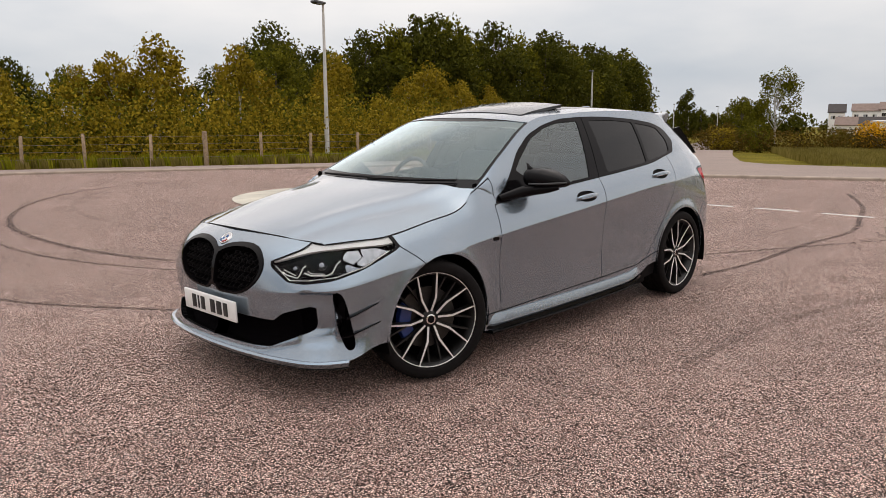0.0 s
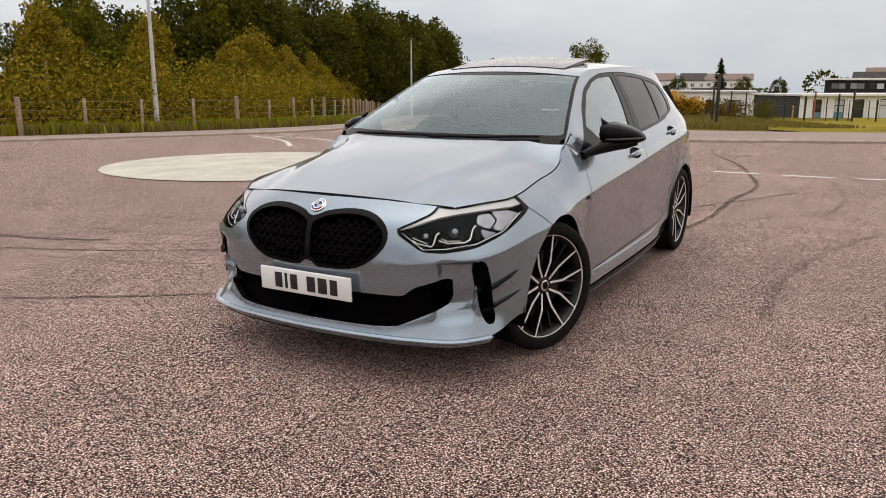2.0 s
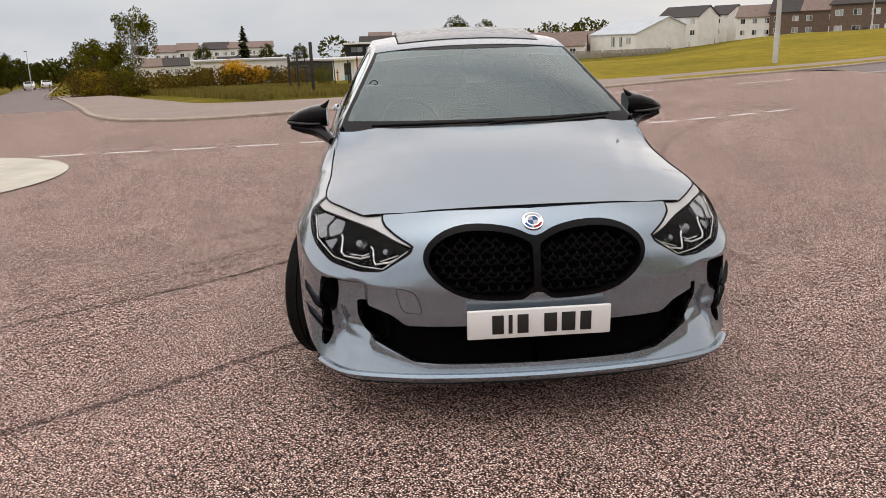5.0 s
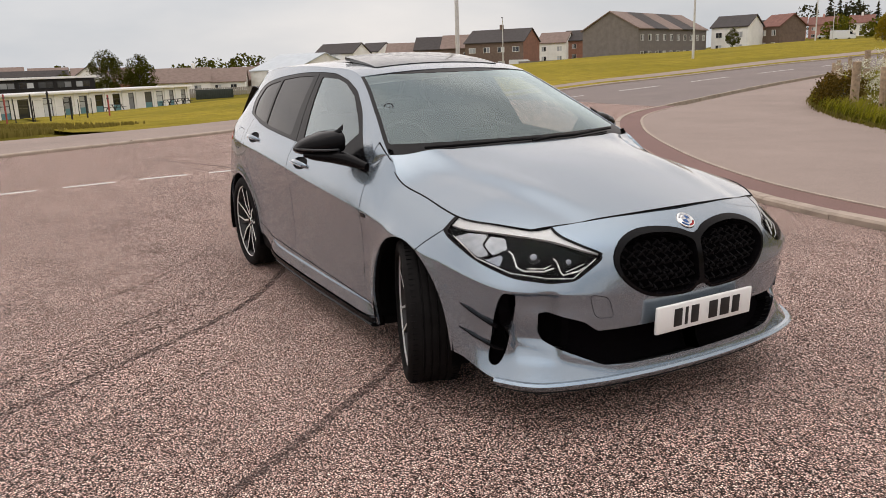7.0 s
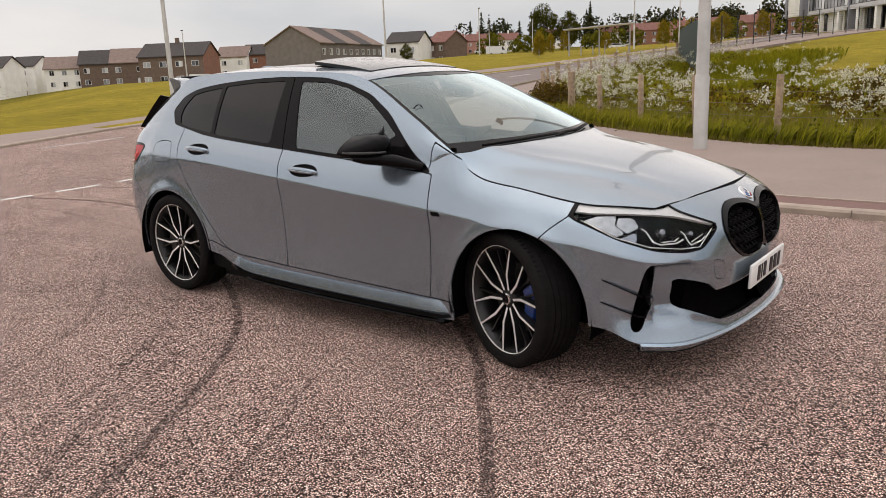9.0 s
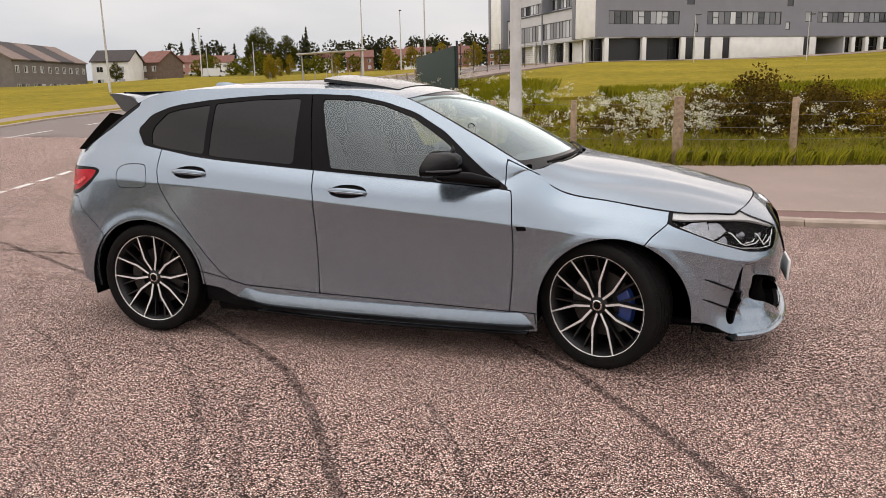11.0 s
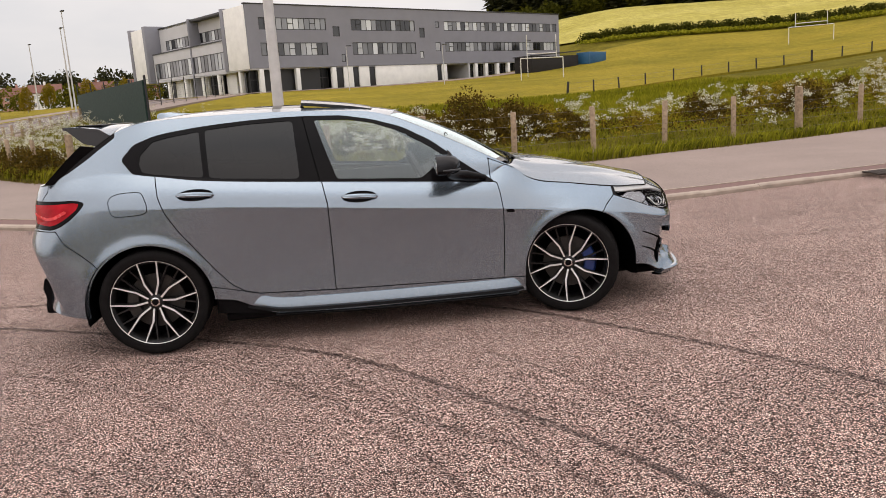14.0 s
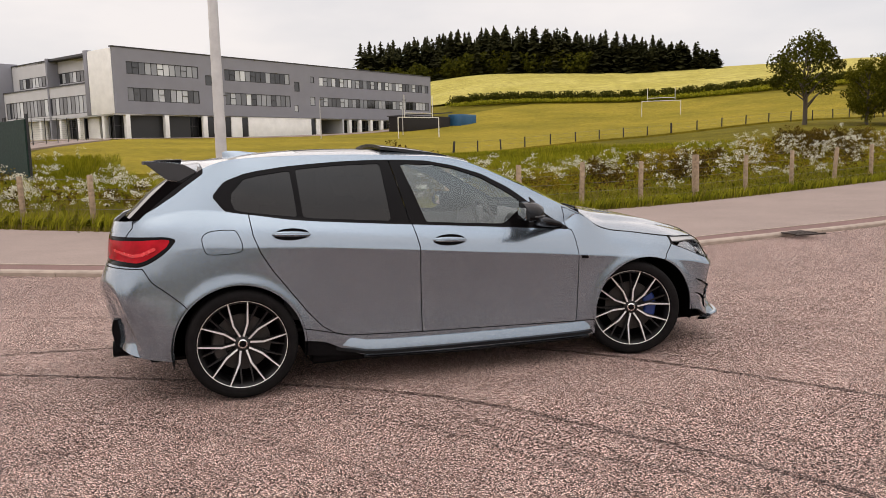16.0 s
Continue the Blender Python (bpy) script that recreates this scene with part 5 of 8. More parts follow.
# wheels
def arm(a_in, a_out, r0, r1, r2, w0, w1, dish, depth, bm):
    """One spoke arm from the hub to the rim: kinked, tapering; flat outside at y = dish."""
    pts = [(r0, a_in), (r1, a_in * 0.5 + a_out * 0.62), (r2, a_out)]
    line = []
    for r, off in pts:
        line.append(Vector((off, 0, r)))
    verts = []
    for i, p in enumerate(line):
        d = (line[min(i + 1, 2)] - line[max(i - 1, 0)]).normalized()
        n = Vector((d.z, 0, -d.x))
        w = (w0, (w0 + w1) * .62, w1)[i]
        dy = (dish[0], dish[1], dish[2])[i]
        verts.append([bm.verts.new((p + n * w) + Vector((0, dy, 0))), bm.verts.new((p - n * w) + Vector((0, dy, 0))),
                      bm.verts.new((p - n * w * 1.15) + Vector((0, dy - depth, 0))), bm.verts.new((p + n * w * 1.15) + Vector((0, dy - depth, 0)))])
    for a, b in zip(verts, verts[1:]):
        for k in range(4):
            bm.faces.new((a[k], a[(k + 1) % 4], b[(k + 1) % 4], b[k]))
    bm.faces.new(verts[0]), bm.faces.new(verts[-1])


def spun(bm, deg):
    bmesh.ops.recalc_face_normals(bm, faces=bm.faces)
    bmesh.ops.transform(bm, matrix=Matrix.Rotation(radians(deg), 4, "Y"), verts=bm.verts)
    return bm


def build_wheel(spin):
    """A wheel about its axle, outside towards +y."""
    barrel = [(.262, .098), (.2645, .100), (.2645, .093), (.250, .085), (.242, .02), (.235, -.08), (.250, -.112), (.240, -.112), (.225, -.07), (.232, .03), (.243, .080)]
    wheel = part("wheel", lathe(barrel, 96, closed=True), DARK_ALLOY, car, "two-tone alloy wheel with low black tyre")
    tread = [(.256, .095), (.268, .112), (.290, .116), (.308, .112), (.3185, .102), (.3235, .088), (.325, .060), (.325, -.060), (.3235, -.088), (.318, -.104), (.300, -.116), (.270, -.112), (.256, -.100)]
    for g in (.048, .016, -.016, -.048):
        i = next(k for k, (r, h) in enumerate(tread) if h <= g - 0.001 and r > .32)
        tread[i:i] = [(.325, g + .005), (.3185, g + .0035), (.3185, g - .0035), (.325, g - .005)]
    tyre = part("tyre", lathe(tread, 96, caps=False), TYRE, wheel)
    sipe = bmesh.new()
    for k in range(80):
        a = 2 * math.pi * k / 80
        m = Matrix.Rotation(a, 4, "Y")
        for y0, ln, sk in ((.085, .022, .010), (-.085, .022, -.010)):
            box(.0022, ln, .004, (sk * 0, y0, .3248), 0, sipe, rot=None)
            for v_ in sipe.verts[-8:]:
                v_.co = m @ v_.co
    tagged(part("tread_groove", sipe, BLACK, tyre), kind="stuff")
    ring = [(.2560, .0985), (.2640, .1008), (.2652, .0995), (.2652, .092), (.2560, .092)]
    part("rim_ring", lathe(ring, 96, closed=True), ALLOY, wheel, "bright machined rim edge")
    for k in range(5):
        for s_ in (1, -1):
            ang = spin + 72 * k
            bm = bmesh.new()
            arm(.010 * s_, .058 * s_, .040, .115, .258, .0078, .0056, (.070, .082, .094), .040, bm)
            part("spoke", spun(bm, ang), DARK_ALLOY, wheel)
            bm = bmesh.new()
            arm(.010 * s_, .058 * s_, .043, .115, .2575, .0055, .0035, (.0725, .0845, .0965), .004, bm)
            part("spoke_face", spun(bm, ang), ALLOY, wheel, "machined spoke face")
        for off in (-.022, .022):
            bm = bmesh.new()
            arm(off * .6, off * 1.6, .050, .13, .252, .0045, .0040, (.050, .058, .076), .025, bm)
            part("thin_spoke", spun(bm, spin + 36 + 72 * k), DARK_ALLOY, wheel)
    part("hub", lathe([(.0001, .066), (.040, .066), (.050, .060), (.058, .040), (.06, .0)], 40), DARK_ALLOY, wheel)
    cap = part("hub_cap", lathe([(.0001, .0800), (.022, .0797), (.0275, .0775), (.029, .073), (.029, .06)], 40), CHROME, wheel, "round hub cap")
    part("cap_centre", lathe([(.0001, .0820), (.012, .0818), (.019, .0808), (.020, .079)], 32), GLOSS_BLACK, cap)
    disc = lathe([(.060, .018), (.168, .018), (.168, .002), (.060, .002)], 64, closed=True)
    part("brake_disc", disc, DARK_STEEL, wheel)
    # near-black disc added to darken the space behind the spokes
    part("brake_shield", lathe([(.050, -.030), (.226, -.030), (.228, -.050), (.222, -.050), (.220, -.034), (.050, -.034)], 48, closed=True), VOID, wheel)
    return wheel


def caliper(front, side, m):
    bm = bmesh.new()
    angs = np.radians(np.linspace(-34, 34, 9))
    for r0, r1, y0, y1 in ((.095, .182, .020, .048),):
        rowsv = []
        for a in angs:
            c, s_ = math.cos(a), math.sin(a)
            rowsv.append([bm.verts.new((r * c, y, r * s_)) for r, y in ((r0, y0), (r0 + .01, y1), (r1 - .012, y1), (r1, y0))])
        for a, b in zip(rowsv, rowsv[1:]):
            for k in range(4):
                bm.faces.new((a[k], a[(k + 1) % 4], b[(k + 1) % 4], b[k]))
        bm.faces.new(rowsv[0]), bm.faces.new(rowsv[-1])
    bmesh.ops.recalc_face_normals(bm, faces=bm.faces)
    bmesh.ops.bevel(bm, geom=bm.edges[:], offset=.003, segments=1, affect="EDGES")
    return part("brake_caliper", bm, CALIPER_BLUE if front else DARK_STEEL, car, "blue brake caliper" if front else "", m=m)


STEER = -21.0
for x, y, turn, spin in ((WHEEL_X, 1, STEER, 6), (-WHEEL_X, 1, 0, 20), (WHEEL_X, -1, STEER, 190), (-WHEEL_X, -1, 0, 220)):
    place = pose(x + (.03 * y if x > 0 else 0), (WHEEL_Y - 0.03) * y, WHEEL_Z, 0, 0, turn + (0 if y > 0 else 180))
    wheel = build_wheel(spin)
    wheel.matrix_basis = place
    if x > 0:
        caliper(True, y, place @ Matrix.Rotation(radians(0 if y > 0 else 180), 4, "Y"))
    else:
        caliper(False, y, place @ Matrix.Rotation(radians(180 if y > 0 else 0), 4, "Y"))

# wheel housings and floor pan
for cx in (WHEEL_X + .018, -WHEEL_X - .012):
    for side in (1, -1):
        bm = bmesh.new()
        rowsv = []
        for a in np.radians(np.linspace(-14, 194, 40)):
            c, s_ = math.cos(a), math.sin(a)
            rowsv.append([bm.verts.new((cx + .388 * c, y * side, .308 + .388 * s_)) for y in (.885, .55)])
        for a, b in zip(rowsv, rowsv[1:]):
            bm.faces.new((a[0], a[1], b[1], b[0]))
        bm.faces.new([r[1] for r in rowsv])
        bmesh.ops.solidify(bm, geom=bm.faces[:], thickness=0.004)
        part("wheel_liner", shade(bm, 40), BLACK, car)
# pan hung low to keep daylight out and deepen the shadow beneath
floor_pan = box(1.86, 1.62, .06, (0, 0, .175), .02)
box(.75, 1.05, .05, (1.45, 0, .175), .02, floor_pan)
box(.85, 1.05, .05, (-1.45, 0, .205), .02, floor_pan)
box(.25, 1.30, .05, (1.90, 0, .185), .02, floor_pan)
box(.25, 1.20, .06, (-1.84, 0, .265), .02, floor_pan)
part("floor_pan", floor_pan, BLACK, car)

# lamps, tail
for S in (tail, mirrored(tail)):
    lamp_base = bowl("tail_lamp", S, 0.05, BLACK, car)
    tagged(lamp_base, "red tail lamp with dark border")
    core, edge_ = cut(S, by([(-1.700, .956), (-1.725, .918), (-1.785, .876), (-1.84, .846), (-1.89, .832), (-1.96, .838), (-2.3, .856), (-2.3, .952), (-1.90, .956), (-1.74, .962)], X, Z, 1, 0.1), 0.0)
    part("lamp_border", shell_mesh("lamp_border", edge_, GLOSS_BLACK, 0.02), parent=lamp_base)
    bar_, core = cut(core, by([(-1.775, .905), (-1.86, .868), (-1.91, .862), (-2.02, .893), (-2.02, .907), (-1.91, .880), (-1.865, .886), (-1.79, .920)], X, Z, 0), 0.0)
    part("light_guide", shell_mesh("light_guide", sunk(bar_, -.004), TAIL_BRIGHT, 0.02), parent=lamp_base, label="brighter red light guide")
    part("red_lens", shell_mesh("red_lens", core, TAIL_RED, 0.02), parent=lamp_base, label="glossy red lens")

spoil = bmesh.new()
xs = np.linspace(-1.49, -1.845, 14)
grid_top, grid_bot = [], []
for x in xs:
    k = (x + 1.49) / -0.355
    half = 0.585 - 0.135 * k
    zc = 1.402 + 0.004 * k
    row_t, row_b = [], []
    for w in np.linspace(-1, 1, 25):
        zz = zc - (0.09 * (1 - k) ** 3.2 + .003) * abs(w) ** 2.6
        row_t.append(spoil.verts.new((x, half * w, zz)))
        row_b.append(spoil.verts.new((x, half * w * .985, zz - 0.018 - 0.012 * (1 - k))))
    grid_top.append(row_t)
    grid_bot.append(row_b)
for g, rev in ((grid_top, False), (grid_bot, True)):
    for a, b in zip(g, g[1:]):
        for k in range(24):
            q = (a[k], a[k + 1], b[k + 1], b[k])
            spoil.faces.new(q[::-1] if rev else q)
for ga, gb in ((grid_top[0], grid_bot[0]), (grid_top[-1], grid_bot[-1])):
    for k in range(24):
        spoil.faces.new((ga[k], ga[k + 1], gb[k + 1], gb[k]))
for k in (0, -1):
    for i in range(13):
        spoil.faces.new((grid_top[i][k], grid_top[i + 1][k], grid_bot[i + 1][k], grid_bot[i][k]))
bmesh.ops.recalc_face_normals(spoil, faces=spoil.faces)
spoiler = part("roof_spoiler", shade(spoil, 40), PAINT, car, "painted roof spoiler with end plates")
for side in (1, -1):
    outline = [(-1.838, 1.400), (-1.70, 1.394), (-1.605, 1.382), (-1.555, 1.352), (-1.512, 1.306), (-1.57, 1.268), (-1.63, 1.279), (-1.715, 1.297)]
    plate_ = prism(outline, .026, .004)
    for v_ in plate_.verts:  # splayed towards the pillar
        v_.co.y = (.566 + (v_.co.x + 1.49) * .38 + v_.co.y) * side
    bmesh.ops.recalc_face_normals(plate_, faces=plate_.faces)
    # darker grey than the spoiler's paint, for the shade on these down-turned sides
    part("end_plate", plate_, SATIN_GREY, spoiler)
    blade_ = prism([(-1.512, 1.304), (-1.675, 1.193), (-1.80, 1.104), (-1.87, 1.068), (-1.925, 1.072), (-1.868, 1.130), (-1.797, 1.201), (-1.742, 1.252), (-1.70, 1.290), (-1.60, 1.272)], .018, .003)
    for v_ in blade_.verts:
        v_.co.y = (.578 - (v_.co.x + 1.5) * .2 + v_.co.y) * side
    bmesh.ops.recalc_face_normals(blade_, faces=blade_.faces)
    part("window_blade", blade_, GLOSS_BLACK, car, "gloss black blade beside the rear window")
# solid black bar in place of an open slot that looks dark inside
slot_bar = box(.16, .80, .012, (-1.70, 0, 1.404), .004)
part("spoiler_slot", slot_bar, GLOSS_BLACK, spoiler)

fin_ = bmesh.new()
stations = [(-1.10, .004, .004), (-1.18, .022, .016), (-1.27, .028, .036), (-1.335, .022, .044), (-1.36, .006, .036)]
rowsv = []
for x, w, h in stations:
    z0 = float(np.interp(-x, [1.0, 1.2, 1.5], [1.448, 1.436, 1.400])) - .004
    rowsv.append([fin_.verts.new((x, w, z0)), fin_.verts.new((x, w * .45, z0 + h * .7)), fin_.verts.new((x, 0, z0 + h)), fin_.verts.new((x, -w * .45, z0 + h * .7)), fin_.verts.new((x, -w, z0))])
for a, b in zip(rowsv, rowsv[1:]):
    for k in range(4):
        fin_.faces.new((a[k], a[k + 1], b[k + 1], b[k]))
fin_.faces.new(rowsv[0]), fin_.faces.new(rowsv[-1])
bmesh.ops.recalc_face_normals(fin_, faces=fin_.faces)
part("aerial_fin", shade(fin_, 60), PAINT, car)

swept(spline(np.array(SILL_LINE)[[17, 18]], 12) * [1, 1, 1], [(-.08, -.03), (.002, -.01), (.022, .10), (.006, .16), (-.08, .16)], "rear_diffuser", BLACK)
swept(spline(np.array(SILL_LINE)[[17, 18]], 12) * [1, -1, 1], [(-.08, -.03), (.002, -.01), (.022, .10), (.006, .16), (-.08, .16)], "rear_diffuser", BLACK)
for side in (1, -1):
    part("exhaust_tip", lathe([(.040, 0), (.048, 0), (.048, .12), (.040, .12)], 32, closed=True), BLACK, car, m=pose(-2.075, .50 * side, .285, 0, 0, -90))

# round disc in the corner of the windscreen
P_, n_ = nearest(both(glass_in), X, Y, .575, -.572, .012)[0], (.82, -.50, .28)
part("screen_disc", lathe([(.025, 0), (.030, 0), (.030, .0015), (.025, .0015)], 32, closed=True), GLOSS_BLACK, car, "small round disc on the windscreen", Matrix.Translation(P_) @ Vector(n_).to_track_quat("Y", "Z").to_matrix().to_4x4())

# side skirts
skirt_line = spline([(.962, .845, .180), (.93, .862, .173), (.86, .872, .170), (.60, .872, .168), (.15, .872, .170), (-.25, .872, .176), (-.60, .870, .190), (-.68, .866, .208), (-.78, .838, .225)], 30)
for side in (1, -1):
    swept(skirt_line * [1, side, 1], [(-.02, .100), (.004, .096), (.014, .060), (.018, .040), (-.02, .030)], "side_skirt", PAINT)
    swept(skirt_line * [1, side, 1], [(-.03, .028), (.020, .028), (.024, .010), (-.03, .0)], "skirt_blade", GLOSS_BLACK)

# wipers
def on_screen(x, y, lift):
    """A place on the windscreen above x, y."""
    best = min((nearest(S, X, Y, x, y, -lift) for S in (both(frit), both(glass_in))), key=lambda r: (r[0][0] - x) ** 2 + (r[0][1] - y) ** 2)
    return Vector(best[0])


foot = lambda y: 1.078 - 0.150 * (y / .743) ** 2
for y0, y1, rise in ((-.58, .06, .014), (-.02, .60, .026)):
    ys = np.linspace(y0, y1, 9)
    path = [on_screen(foot(y) - rise * k - .012, y, .016) for k, y in zip(np.linspace(0, 1, 9), ys)]
    smooth = spline([tuple(p) for p in path[::2]], 12)
    arm_ = part("wiper", tube([tuple(p) for p in smooth], [.007] * 6 + [.005] * 6, 8), BLACK, car)
    part("wiper_blade", tube([(x - .014, y, z + .003) for x, y, z in smooth[2:]], .004, 6), BLACK, arm_)
part("scuttle", box(.10, .90, .02, (1.05, 0, .962), .008), BLACK, car)

# cabin
dash = bmesh.new()
prof = [(.98, .93), (.80, .975), (.66, .965), (.55, .93), (.50, .86), (.52, .70), (.60, .50), (.98, .50)]
prism(prof, 1.36, .02, dash, pose(0, -.68, 0))
dashboard = part("dashboard", dash, CABIN, car)
part("screen_panel", box(.02, .26, .10, (.56, -.02, 1.0), .006), GLOSS_BLACK, dashboard)
wheel_rim = bmesh.new()
ring_pts = [(0, .178 * math.cos(a), .178 * math.sin(a)) for a in np.linspace(0, 2 * math.pi, 37)]
tube(ring_pts, .015, 10, wheel_rim)
steering = part("steering_wheel", wheel_rim, CABIN, car, m=pose(.395, -.37, .925, 0, -24, 0))
part("steering_hub", box(.05, .12, .10, (0.02, 0, 0), .02), CABIN, steering)
for a in (0, 180, 270):
    part("steering_spoke", tube([(.01, .05 * math.cos(radians(a)), .05 * math.sin(radians(a))), (0, .172 * math.cos(radians(a)), .172 * math.sin(radians(a)))], .013, 8), SATIN_GREY, steering)


def seat(x, y, back=True):
    base = part("seat", box(.52, .50, .16, (x + .05, y, .50), .05, seg=3), SEAT_CLOTH, car)
    rot = Matrix.Rotation(radians(-20), 4, "Y")
    part("backrest", box(.14, .48, .62, (x - .27, y, .82), .06, seg=3, rot=rot), SEAT_CLOTH, base)
    part("headrest", box(.10, .26, .17, (x - .40, y, 1.19), .04, seg=3, rot=rot), SEAT_CLOTH, base)


seat(-.10, .37), seat(-.10, -.37)
bench = part("rear_bench", box(.50, 1.26, .16, (-.80, 0, .50), .05, seg=3), SEAT_CLOTH, car)
part("backrest", box(.14, 1.26, .56, (-1.10, 0, .78), .05, seg=3, rot=Matrix.Rotation(radians(-22), 4, "Y")), SEAT_CLOTH, bench)
for y in (-.4, 0, .4):
    part("headrest", box(.09, .24, .14, (-1.22, y, 1.09), .04, seg=3), SEAT_CLOTH, bench)
part("cabin_floor", box(2.1, 1.30, .03, (-.25, 0, .335), .01), CABIN, car)
part("parcel_shelf", box(.50, 1.20, .03, (-1.50, 0, .98), .01), CABIN, car)
for side in (1, -1):
    part("door_card", box(1.75, .03, .50, (-.20, .755 * side, .67), .015), CABIN, car)
HEADCLOTH = plain("pale_grey_headlining", (0.42, 0.42, 0.41), 0.9, vary=0.08, scale=30)
lining = sunk(both(roof), 0.05)
part("headlining", shell_mesh("headlining", lining, HEADCLOTH, 0.004, True), parent=car)
part("camera_housing", box(.13, .17, .07, (.415, 0, 1.270), .03, rot=Matrix.Rotation(radians(24), 4, "Y")), BLACK, car)
part("camera_housing", prism([(.40, 1.262), (.335, 1.345), (.30, 1.345), (.335, 1.262)], .12, .008, None, Matrix.Translation((0, -.06, 0))), BLACK, car)
part("rear_view_mirror", box(.025, .22, .06, (.36, 0, 1.255), .015), CABIN, car)

# ---------------------------------------------------------------- plants
LEAF_DARK = leaf_material("dark_leaves", (0.030, 0.034, 0.004), (0.058, 0.062, 0.008), (0.105, 0.100, 0.013))
LEAF_OLIVE = leaf_material("olive_leaves", (0.10, 0.078, 0.006), (0.25, 0.182, 0.014), (0.42, 0.29, 0.030))
LEAF_GREEN = leaf_material("green_leaves", (0.040, 0.048, 0.004), (0.105, 0.105, 0.009), (0.20, 0.175, 0.018))
LEAF_RUST = leaf_material("rusty_shrub_leaves", (0.035, 0.026, 0.005), (0.085, 0.058, 0.010), (0.19, 0.112, 0.020))
BLADE = leaf_material("tall_grass_blades", (0.085, 0.100, 0.006), (0.22, 0.225, 0.012), (0.42, 0.37, 0.035))
BLADE_DRY = leaf_material("dry_grass_blades", (0.13, 0.105, 0.024), (0.20, 0.165, 0.040), (0.28, 0.22, 0.07))
NEEDLE = leaf_material("conifer_needles", (0.018, 0.022, 0.010), (0.036, 0.038, 0.015), (0.066, 0.062, 0.024))
BROOM = leaf_material("yellow_broom_flowers", (0.40, 0.19, 0.008), (0.72, 0.36, 0.012), (0.90, 0.52, 0.03))
UMBEL = leaf_material("white_flower_heads", (0.50, 0.47, 0.33), (0.66, 0.63, 0.50), (0.80, 0.78, 0.66))
BARK = plain("rough_bark", (0.085, 0.068, 0.052), 0.9, vary=0.35, scale=12, fine=0.01)
BIRCH_BARK = plain("pale_birch_bark", (0.42, 0.40, 0.36), 0.8, vary=0.4, scale=6, fine=0.004)
TIMBER = plain("weathered_fence_timber", (0.33, 0.235, 0.155), 0.9, vary=0.35, scale=14, fine=0.006)
WIRE = plain("fence_wire", (0.24, 0.22, 0.20), 0.5, 0.8)


def leaf_cards(C, size, up=0.3, seed=0, aspect=0.62):
    """Small folded leaves at places: one four-cornered card each."""
    g = np.random.default_rng(seed)
    n = len(C)
    a = g.normal(size=(n, 3))
    a[:, 2] += up
    a /= np.linalg.norm(a, axis=1, keepdims=True)
    b = np.cross(a, g.normal(size=(n, 3)))
    b /= np.linalg.norm(b, axis=1, keepdims=True) + 1e-9
    s = (size * g.uniform(0.6, 1.35, n))[:, None]
    V = np.stack([C - a * s * .5, C + b * s * aspect * .5, C + a * s * .5, C - b * s * aspect * .5], 1).reshape(-1, 3)
    F = np.arange(4 * n).reshape(-1, 4)
    return V, F


def crown_points(seed, n, h0, h1, rx, clumps, spread, top=0.5):
    """Places for leaves: in clumps near the outside of an uneven crown."""
    g = np.random.default_rng(seed)
    c = g.normal(size=(clumps, 3))
    c /= np.linalg.norm(c, axis=1, keepdims=True)
    c *= g.uniform(0.45, 1.0, (clumps, 1)) ** 0.6
    cz = (h0 + h1) / 2 + c[:, 2] * (h1 - h0) / 2
    wide = rx * (1.0 - top * np.clip((cz - h0) / (h1 - h0), 0, 1) ** 2)
    C = np.c_[c[:, 0] * wide, c[:, 1] * wide, cz]
    k = g.integers(0, clumps, n)
    r = g.normal(size=(n, 3))
    r *= (g.uniform(0.2, 1, (n, 1)) ** 0.5) / np.linalg.norm(r, axis=1, keepdims=True)
    return C[k] + r * spread * g.uniform(0.6, 1.3, (clumps, 1))[k], C


def tree(name, label, seed, h, rx, leaves, size, leaf, bark=BARK, low=0.18, clumps=60, spread=0.55, top=0.5, trunk=0.09):
    """A tree: tapered trunk with limbs, crown of small leaves."""
    g = np.random.default_rng(seed)
    ob = thing(name, label, "tree")
    P, C = crown_points(seed, leaves, h * low, h, rx, clumps, spread, top)
    wood = tube([(0, 0, -0.3), (g.normal() * .05, g.normal() * .05, h * .3), (g.normal() * .12, g.normal() * .12, h * .62), (g.normal() * .15, g.normal() * .15, h * .9)], [trunk * 1.25, trunk, trunk * .6, trunk * .15], 9)
    for c in C[:: max(1, clumps // 16)]:
        z0 = max(0.15 * h, c[2] - 0.25 * h)
        tube([(0, 0, z0), (c[0] * .5, c[1] * .5, (z0 + c[2]) / 2 + .1), tuple(c)], [trunk * .45, trunk * .28, trunk * .08], 5, wood)
    part("trunk", wood, bark, ob)
    V, F = leaf_cards(P, size, 0.4, seed)
    me = mesh_from("crown", V, F, [leaf], smooth=False)
    part("crown", me, parent=ob)
    return ob


kinds = {
    "birch": [tree("birch_tree", "young yellow-green birch tree behind the fence", 11 + i, 4.6, 1.35, 5200, 0.15, LEAF_OLIVE, BIRCH_BARK, .06, 64, .42, .62, .05) for i in range(3)],
    "broad": [tree("broadleaf_tree", "dense dark green broadleaf tree in the wood", 21 + i, 7.4, 2.7, 8200, 0.22, LEAF_DARK, BARK, .12, 80, .75, .35, .13) for i in range(3)],
    "green": [tree("broadleaf_tree", "leafy mid-green tree in the wood", 31 + i, 6.4, 2.2, 7000, 0.20, LEAF_GREEN, BARK, .10, 70, .62, .45, .10) for i in range(2)],
}
